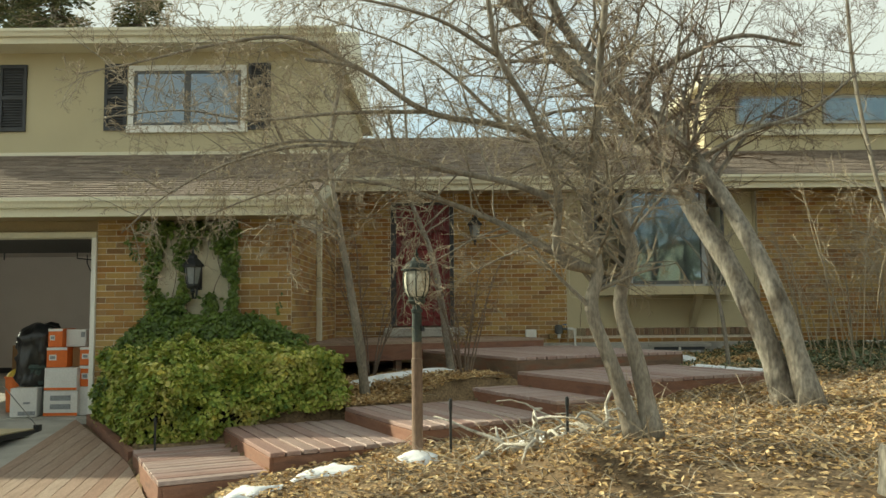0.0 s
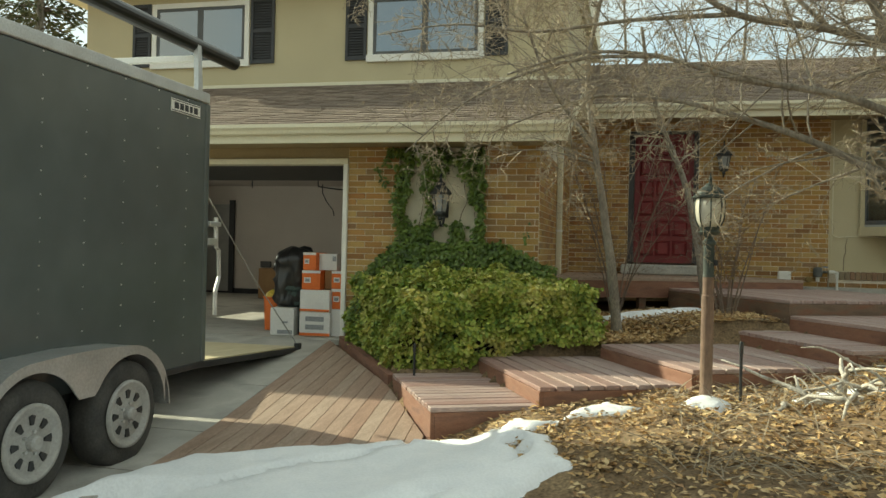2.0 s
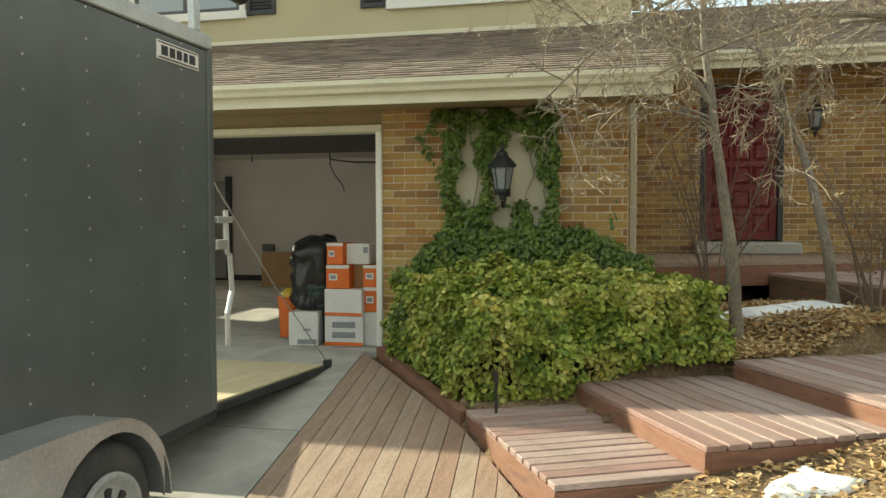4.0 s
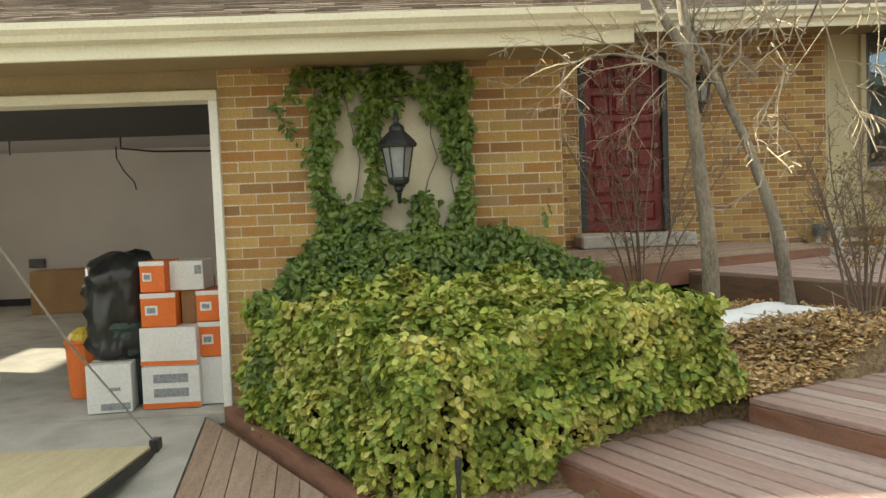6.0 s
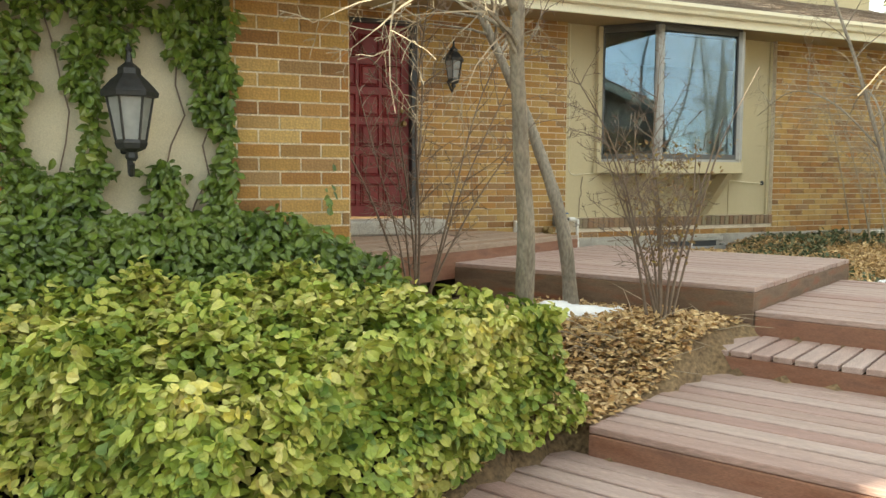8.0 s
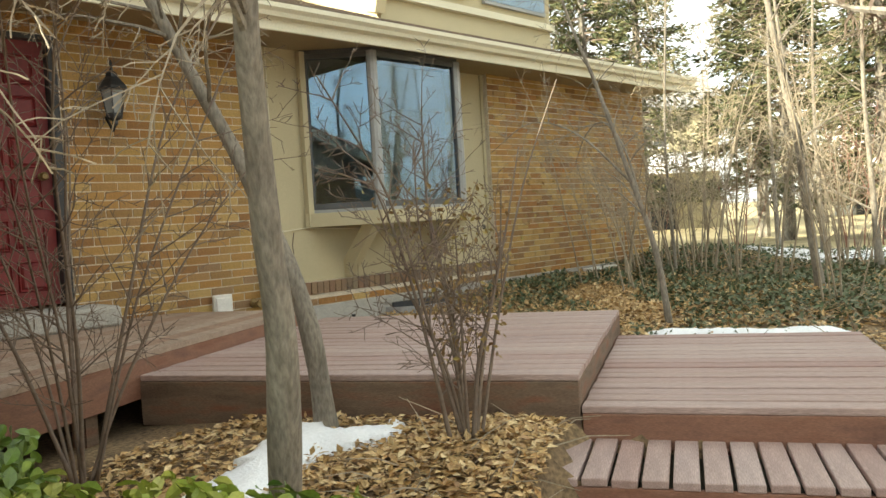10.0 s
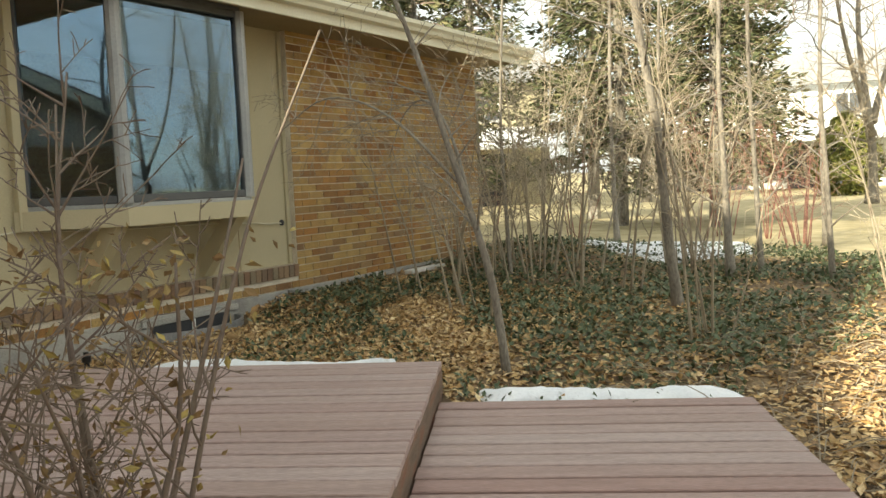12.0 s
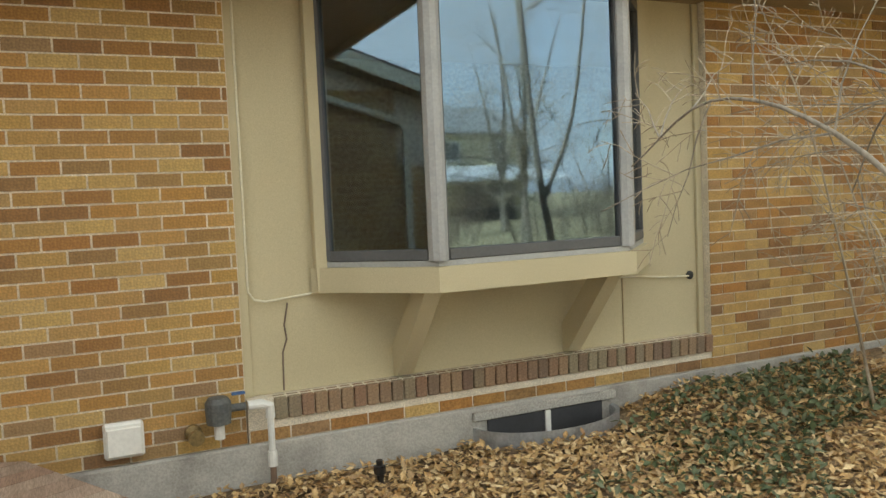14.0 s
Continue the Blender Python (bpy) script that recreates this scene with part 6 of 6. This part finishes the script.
def scatter(soup, n, x0, x1, y0, y1, size, test, lift=0.02, upright=0.25, wide=0.5):
    made = 0
    tries = 0
    while made < n and tries < n * 6:
        tries += 1
        x, y = r.uniform(x0, x1), r.uniform(y0, y1)
        if on_deck(x, y) or not test(x, y):
            continue
        z = ground_z(x, y) + noise.noise((x * 1.3, y * 1.3, 0)) * 0.03 + r.random() * lift
        al = Vector((r.gauss(0, 1), r.gauss(0, 1), r.gauss(0, upright))).normalized()
        up = Vector((r.gauss(0, 0.35), r.gauss(0, 0.35), 1)).normalized()
        soup.leaf(Vector((x, y, z)), al, up, r.uniform(*size), wide)
        made += 1


bed = lambda x, y: not (3.4 < x < 4.45 and y > 13.2) and (x > -2.3 and y < 13.5 and not inside((x, y), HEDGE)) and not (x < -1.0 and y < 5.2)  # noqa: E731
scatter(litter, 15000, -2.2, 4.5, 5.0, 8.5, (0.03, 0.07), bed, 0.03)
scatter(litter, 8000, -1.9, 2.0, 8.2, 11.0, (0.03, 0.065), bed, 0.03)
scatter(litter, 24000, 1.0, 6.5, 10.5, 13.5, (0.03, 0.065), bed, 0.04, 0.45)
scatter(litter, 9000, 2.5, 10.0, 6.0, 13.4, (0.035, 0.08), bed, 0.03)
scatter(litter, 8000, 2.0, 6.5, 8.2, 11.5, (0.035, 0.075), bed, 0.03)
scatter(litter, 4500, -1.2, 1.0, 8.3, 9.8, (0.03, 0.065), bed, 0.05)
scatter(litter, 5000, -1.0, 4.5, 2.5, 5.2, (0.035, 0.07), bed, 0.03)
tagged(litter.done("fallen_leaves", M_DEADLEAF), "thick litter of dry brown fallen leaves", "leaf litter", kind="stuff")
patchy = lambda x, y: bed(x, y) and noise.noise((x * 0.8, y * 0.8, 9)) > -0.25  # noqa: E731
scatter(cover, 13000, 4.2, 11.0, 8.2, 13.4, (0.04, 0.075), patchy, 0.09, 0.7, 0.6)
scatter(cover, 5000, 3.0, 6.5, 9.0, 12.6, (0.035, 0.065), patchy, 0.07, 0.7, 0.6)
scatter(cover, 700, 4.9, 6.5, 12.4, 13.5, (0.04, 0.075), patchy, 0.08, 0.7, 0.6)
tagged(cover.done("ground_cover", M_COVER), "low dark green ground cover among fallen leaves", "ground cover", kind="stuff")
straw = Soup()
for i in range(2600):
    x, y = r.uniform(-0.5, 6.0), r.uniform(4.6, 9.6)
    if on_deck(x, y) or not bed(x, y):
        continue
    z = ground_z(x, y)
    a = r.uniform(0, 6.28)
    l = r.uniform(0.08, 0.4)
    d = Vector((math.cos(a), math.sin(a), abs(r.gauss(0, 0.35))))
    p = Vector((x, y, z))
    straw.tube([p, p + d * l * 0.5 + Vector((0, 0, 0.02)), p + d * l + Vector((0, 0, -0.01))], [0.0035, 0.003, 0.0015], 3)
tagged(straw.done("dry_stems", M_TWIG), "pale dry stems and twigs lying on the leaves", "twigs", kind="stuff")


def largest_piece(faces):
    """The faces of the largest connected piece."""
    up = {}

    def root(k):
        while up.setdefault(k, k) != k:
            k = up[k]
        return k

    for fc in faces:
        for k in fc[1:]:
            up[root(k)] = root(fc[0])
    tops = [root(fc[0]) for fc in faces]
    best = max(set(tops), key=lambda k: (tops.count(k), k))
    return [fc for fc, k in zip(faces, tops) if k == best]


def snow(poly, height, label, base=None, seed=1, holes=0.0):
    """A melting patch: a low uneven mound within a ragged outline."""
    xs, ys = [p[0] for p in poly], [p[1] for p in poly]
    st = 0.035 if max(max(xs) - min(xs), max(ys) - min(ys)) < 3 else 0.06
    v, f, idx = [], [], {}
    nx, ny = int((max(xs) - min(xs)) / st) + 3, int((max(ys) - min(ys)) / st) + 3
    val = {}
    for i in range(nx):
        for j in range(ny):
            x, y = min(xs) - st + i * st, min(ys) - st + j * st
            d = edge_gap((x, y), poly) * (1 if inside((x, y), poly) else -1)
            d += 0.07 * noise.noise((x * 5, y * 5, seed)) + 0.03 * noise.noise((x * 14, y * 14, seed))
            if holes and noise.noise((x * 2.4, y * 2.4, seed + 5)) > 0.5 - holes:
                d -= 0.25
            val[i, j] = d
    for i in range(nx):
        for j in range(ny):
            x, y = min(xs) - st + i * st, min(ys) - st + j * st
            d = val[i, j]
            g = base if base is not None else ground_z(x, y) + noise.noise((x * 1.3, y * 1.3, 0)) * 0.03
            if base is None and (in_walk(x, y) or x < dl(y)):
                g = drive_z(y) + 0.014
            h = height * min(1.0, max(0.0, d / 0.14)) ** 0.6 * (1 + 0.25 * noise.noise((x * 3, y * 3, 2)))
            idx[i, j] = len(v)
            v.append((x, y, g + (h + 0.012 if d > 0 else -0.05)))
    for i in range(nx - 1):
        for j in range(ny - 1):
            q = ((i, j), (i + 1, j), (i + 1, j + 1), (i, j + 1))
            if max(val[k] for k in q) > 0:
                f.append(tuple(idx[k] for k in q))
    f = largest_piece(f)
    return tagged(raw("snow_patch", v, f, M_SNOW, smooth=True), label, "snow")


snow([(-3.85, 3.0), (-3.85, 4.5), (-3.5, 5.3), (-2.8, 5.75), (-2.1, 6.15), (-1.65, 6.05), (-1.2, 5.7), (-1.02, 5.15), (-1.35, 4.75), (-1.9, 4.3), (-2.0, 3.2), (-2.6, 2.6)], 0.06, "broad melting snow patch with ragged holes", seed=3, holes=0.28)
snow([(-0.36, 6.0), (-0.12, 5.95), (0.0, 6.15), (-0.1, 6.35), (-0.35, 6.3)], 0.06, "small lump of snow at the foot of the lamp post")
snow([(-1.15, 6.2), (-0.8, 6.25), (-0.62, 6.45), (-0.85, 6.62), (-1.1, 6.4)], 0.03, "thin melting snow beside the timber steps", seed=7, holes=0.2)
snow([(-1.6, 5.95), (-1.3, 5.9), (-1.2, 6.1), (-1.5, 6.15)], 0.03, "thin melting snow beside the timber steps", seed=9)
snow([(-1.15, 10.0), (-0.55, 10.25), (0.0, 10.55), (0.35, 10.1), (0.1, 9.85), (-0.15, 10.05), (-0.5, 9.85), (-0.9, 9.6)], 0.06, "snow patch round the foot of the slim tree", seed=11, holes=0.1)
p = [uv(7.22, 6.28), uv(7.48, 6.3), uv(7.55, 7.75), uv(7.24, 7.72)]
snow(p, 0.075, "long strip of old snow along the platform edge", base=0.46, seed=13)
p = [uv(7.66, 8.35), uv(8.05, 8.3), uv(8.02, 8.95), uv(8.2, 9.5), uv(8.0, 9.95), uv(7.72, 9.7), uv(7.8, 9.0)]
snow(p, 0.045, "strip of old snow behind the broad platform", base=0.55, seed=15, holes=0.1)
snow([(8.6, 10.9), (10.4, 10.2), (11.8, 10.6), (11.5, 12.2), (9.6, 12.4)], 0.05, "thin old snow lying in the shaded side yard", seed=17, holes=0.2)
snow([(0.35, 6.6), (0.9, 6.45), (1.1, 6.7), (0.6, 6.85)], 0.03, "thin snow among the weathered roots", seed=19, holes=0.2)

for x, y, h in ((0.06, 6.52, 0.42), (-2.66, 7.62, 0.36), (0.92, 6.1, 0.3)):
    z = ground_z(x, y)
    ps = thing("path_stake", (x, y, z), "thin dark metal stake standing in the leaves", "stake", "garden stakes")
    part("rod", lathe(bmesh.new(), [(0.011, -0.1), (0.011, h * 0.8), (0.015, h * 0.82), (0.015, h), (0.008, h + 0.01)], 8, (x, y, z)), M_DARK, ps)

# weathered root pile
rp = thing("root_pile", (0.95, 6.35, 0.2), "heap of bleached twisted roots and branches on the leaves", "roots")
for i in range(34):
    s = Soup()
    a = r.uniform(0, 6.28)
    b = Vector((0.95 + r.gauss(0, 0.28), 6.35 + r.gauss(0, 0.16), 0.0))
    b.z = ground_z(b.x, b.y) + 0.01
    h = Vector((math.cos(a), math.sin(a) * 0.6, r.uniform(0.05, 0.8))).normalized()
    pts, q = [], b
    L = r.uniform(0.2, 0.75)
    for k in range(6):
        pts.append(q.copy())
        h = (h + rvec(r) * 0.45 + Vector((0, 0, -0.1 * k))).normalized()
        q = q + h * L / 5
        q.z = max(q.z, ground_z(q.x, q.y) + 0.01)
    w = r.uniform(0.008, 0.028)
    s.tube(pts, [w * (1 - 0.14 * k) for k in range(6)], 6)
    s.done("root", M_DRIFT, rp, smooth=True)
st = thing("tree_stump", (2.45, 4.35, 0.1), "dark weathered tree stump in the leaves", "stump")
bm = lathe(bmesh.new(), [(0.15, -0.1), (0.12, 0.05), (0.105, 0.22), (0.09, 0.25), (0.0, 0.22)], 16, (2.42, 4.35, ground_z(2.42, 4.35)))
for vx in bm.verts:
    vx.co += Vector((noise.noise(vx.co * 9), noise.noise(vx.co * 9 + Vector((5, 0, 0))), noise.noise(vx.co * 8) * 0.6)) * 0.03
part("trunk", bm, M_BARKROUGH, st)


def conifer(seed, x, y, z, h, w, label, bare=0.0):
    r = random.Random(seed)
    t = thing("conifer", (x, y, z), label, "conifer")
    s = Soup()
    s.tube([Vector((x, y, z - 0.2)), Vector((x, y, z + h * 0.5)), Vector((x, y, z + h))], [w * 0.07, w * 0.045, 0.02], 8)
    s.done("trunk", M_BARKROUGH, t)
    c, bs = Soup(), Soup()
    for i in range(int(h * 20)):
        f = bare + (1 - bare) * r.random() ** 0.85
        zz = z + h * f
        L = w * (1 - f) ** 0.75 * r.uniform(0.55, 1.1) + 0.15
        a = r.uniform(0, 6.28)
        d = Vector((math.cos(a), math.sin(a), -0.12)).normalized()
        b = Vector((x, y, zz))
        bs.tube([b, b + d * L * 0.6, b + d * L + Vector((0, 0, -0.1 * L))], [0.03, 0.018, 0.006], 3)
        for k in range(int(20 + L * 28)):
            q = b + d * L * r.uniform(0.2, 1.0) + rvec(r) * 0.14
            c.leaf(q, (d + rvec(r) * 0.7).normalized(), rvec(r), r.uniform(0.12, 0.26), 0.32)
    tagged(c.done("needle_mass", M_NEEDLE, t), kind="stuff")
    tagged(bs.done("branchwork", M_TWIGD, t), kind="stuff")


for i, (x, y, h, w) in enumerate(((16.0, 14.0, 9, 2.2), (15.8, 12.0, 8.5, 1.9), (18.8, 12.6, 9.5, 2.2), (20.0, 16.2, 11, 2.6), (22.0, 21.0, 12, 3.0), (15.0, 18.5, 9, 2.4))):
    conifer(200 + i, x, y, 0.4, h, w, "tall dark spruce beyond the side yard", 0.12)
for i, (x, y, h, w) in enumerate(((-11.0, 22.5, 13.5, 3.0), (-13.0, 24, 14, 3.0), (-9.4, 25, 13.0, 2.8), (-16.5, 19, 12, 2.8))):
    conifer(220 + i, x, y, 0, h, w, "tall pine behind the house", 0.2)
# clipped golden conifer by the far house
ct = thing("rounded_conifer", (33, 11.4, 0.4), "small clipped golden-green conifer", "conifer")
s = Soup()
for i in range(2600):
    f = r.random()
    rad_ = 1.15 * math.sin(math.pi * min(1, 0.16 + 0.84 * f)) ** 0.8 * r.uniform(0.85, 1.05)
    a = r.uniform(0, 6.28)
    s.leaf(Vector((33 + rad_ * math.cos(a), 11.4 + rad_ * math.sin(a), 0.4 + 3.0 * f)), rvec(r), rvec(r), 0.28, 0.5)
tagged(s.done("foliage", material("golden_conifer", [(0.10, 0.12, 0.02), (0.18, 0.19, 0.04), (0.25, 0.24, 0.06)], 0.8, 20, 80, 0.0, island=True), ct), kind="stuff")


def far_house(x, y, turn, label, wallmat):
    h = thing("house", (x, y, 0.4), label, "house")
    m = Matrix.Translation((x, y, 0.4)) @ Matrix.Rotation(radians(turn), 4, "Z")
    part("wall", boxed(-6, 6, 0, 8, 0, 5.2, 0, m=m), wallmat, h)
    bm = prism_x(bmesh.new(), [(-0.6, 5.1), (-0.6, 5.25), (4, 7.2), (8.6, 5.25), (8.6, 5.1)], -6.5, 6.5)
    bmesh.ops.transform(bm, matrix=m, verts=bm.verts)
    part("roof", bm, M_ROOFFAR, h, "pale grey roof")
    bm = prism_x(bmesh.new(), [(-3.6, 2.3), (-3.6, 2.42), (0, 3.3), (0, 3.1)], -6.5, 5.5)
    bmesh.ops.transform(bm, matrix=m, verts=bm.verts)
    part("porch_roof", bm, M_SNOW, h, "snow-covered lower roof")
    for xa in (-4.6, -1.2, 2.6):
        w = part("window", boxed(xa, xa + 1.3, -0.06, -0.005, 3.5, 4.7, 0, m=m), M_WHITE, h)
        part("pane", boxed(xa + 0.1, xa + 0.62, -0.08, -0.062, 3.6, 4.6, 0, m=m), M_FRAME, w)
        part("pane", boxed(xa + 0.68, xa + 1.2, -0.08, -0.062, 3.6, 4.6, 0, m=m), M_FRAME, w)
    for xa in (-5, 0.5):
        part("garage_door", boxed(xa, xa + 3.6, -0.06, -0.005, 0.05, 2.2, 0, m=m), M_SHUTTER, h)


M_ROOFFAR = material("far_roof", [(0.30, 0.30, 0.30), (0.38, 0.38, 0.38)], 0.9)
far_house(43, 15.5, -78, "pale grey-green two-storey house across the lawn", M_SIDING)
far_house(27, 27, -50, "buff house half hidden by trees", M_STUCCO)
far_house(21, -25, 172, "buff house across the street behind bare trees", M_STUCCO)
far_house(-4, -32, 180, "pale house across the street", M_SIDING)

# trees across the street and along the lawn
for i, (x, y, h) in enumerate(((-6, -16, 9), (2.5, -14, 10), (8, -18, 9), (13, -12, 9), (-12, -20, 10), (9, -8, 9), (15, -6, 10), (17, -11, 9), (20, -5, 10), (24, -9, 9), (13, -17, 10), (21, 4, 9), (26, 10, 10), (30, 18, 9), (19, 24, 10), (2, 25, 9), (9, 27, 10), (14, 22, 9), (-1, 30, 11), (5, 24, 9))):
    k = rr.uniform(-0.8, 0.8)
    z0 = ground_z(x, y) - 0.1
    tree(300 + i, (x, y, z0), [([(x, y, z0), (x + 0.1 * k, y, 2.2), (x + 0.5 * k, y + 0.4, h * 0.6), (x + k, y, h)], 0.17, 0.03), ([(x + 0.1 * k, y, 2.4), (x - 1.0, y + 0.7, h * 0.55), (x - 1.8, y + 1.0, h * 0.85)], 0.10, 0.02), ([(x + 0.1 * k, y, 2.8), (x + 1.1, y - 0.5, h * 0.55), (x + 2.0, y - 0.6, h * 0.8)], 0.10, 0.02)], "tall bare tree in the distance", M_BARK, M_TWIG, 0.2, 1.5, 2.6, 3, 0.1, 0.75)

for i, (x, y) in enumerate(((11, -4), (14, -3), (17, -4), (20, -1), (12.5, -6), (19, -8))):
    shrub(120 + i, (x, y), 12, 2.2, 0.5, "dense bare bush along the street", M_TWIGD, M_TWIGD, 0.014, 6, 0.7, 0, "bush", 1.0, 0.5, 3)

# ---- bricks, last ----
brick_run("brick", w_gl, -4.10, -3.46, -0.18, 2.33, G_Y, True)
brick_run("brick", w_gr, -2.43, -1.785, -0.18, 2.33, G_Y, True, phase=0.07)
brick_run("brick", w_l, 0.2, 2.08, 0.69, 3.21, W_Y + 0.012, True, phase=0.04)
brick_run("bricks", w_r, 5.29, 9.0, 0.69, 3.21, W_Y - 0.02, False)
brick_run("bricks", w_e, -1.785, -0.86, 0.69, 3.21, W_Y + 0.012, False)
brick_run("bricks", w_o, -0.86, 0.2, 3.065, 3.21, W_Y + 0.03, False)
brick_run("bricks", w_gs, 11.6, 13.5, 2.308, 3.2, -1.785, False, axis="y")
brick_run("bricks", w_gs, G_Y + 0.0, 13.5, 0.0, 2.31, -1.785, False, axis="y")
brick_run("bricks", w_gl, -10.9, -9.1, 0.0, 2.33, G_Y, False)
brick_run("bricks", sol, 2.085, 5.31, 0.692, 0.80, W_Y - 0.015, False)
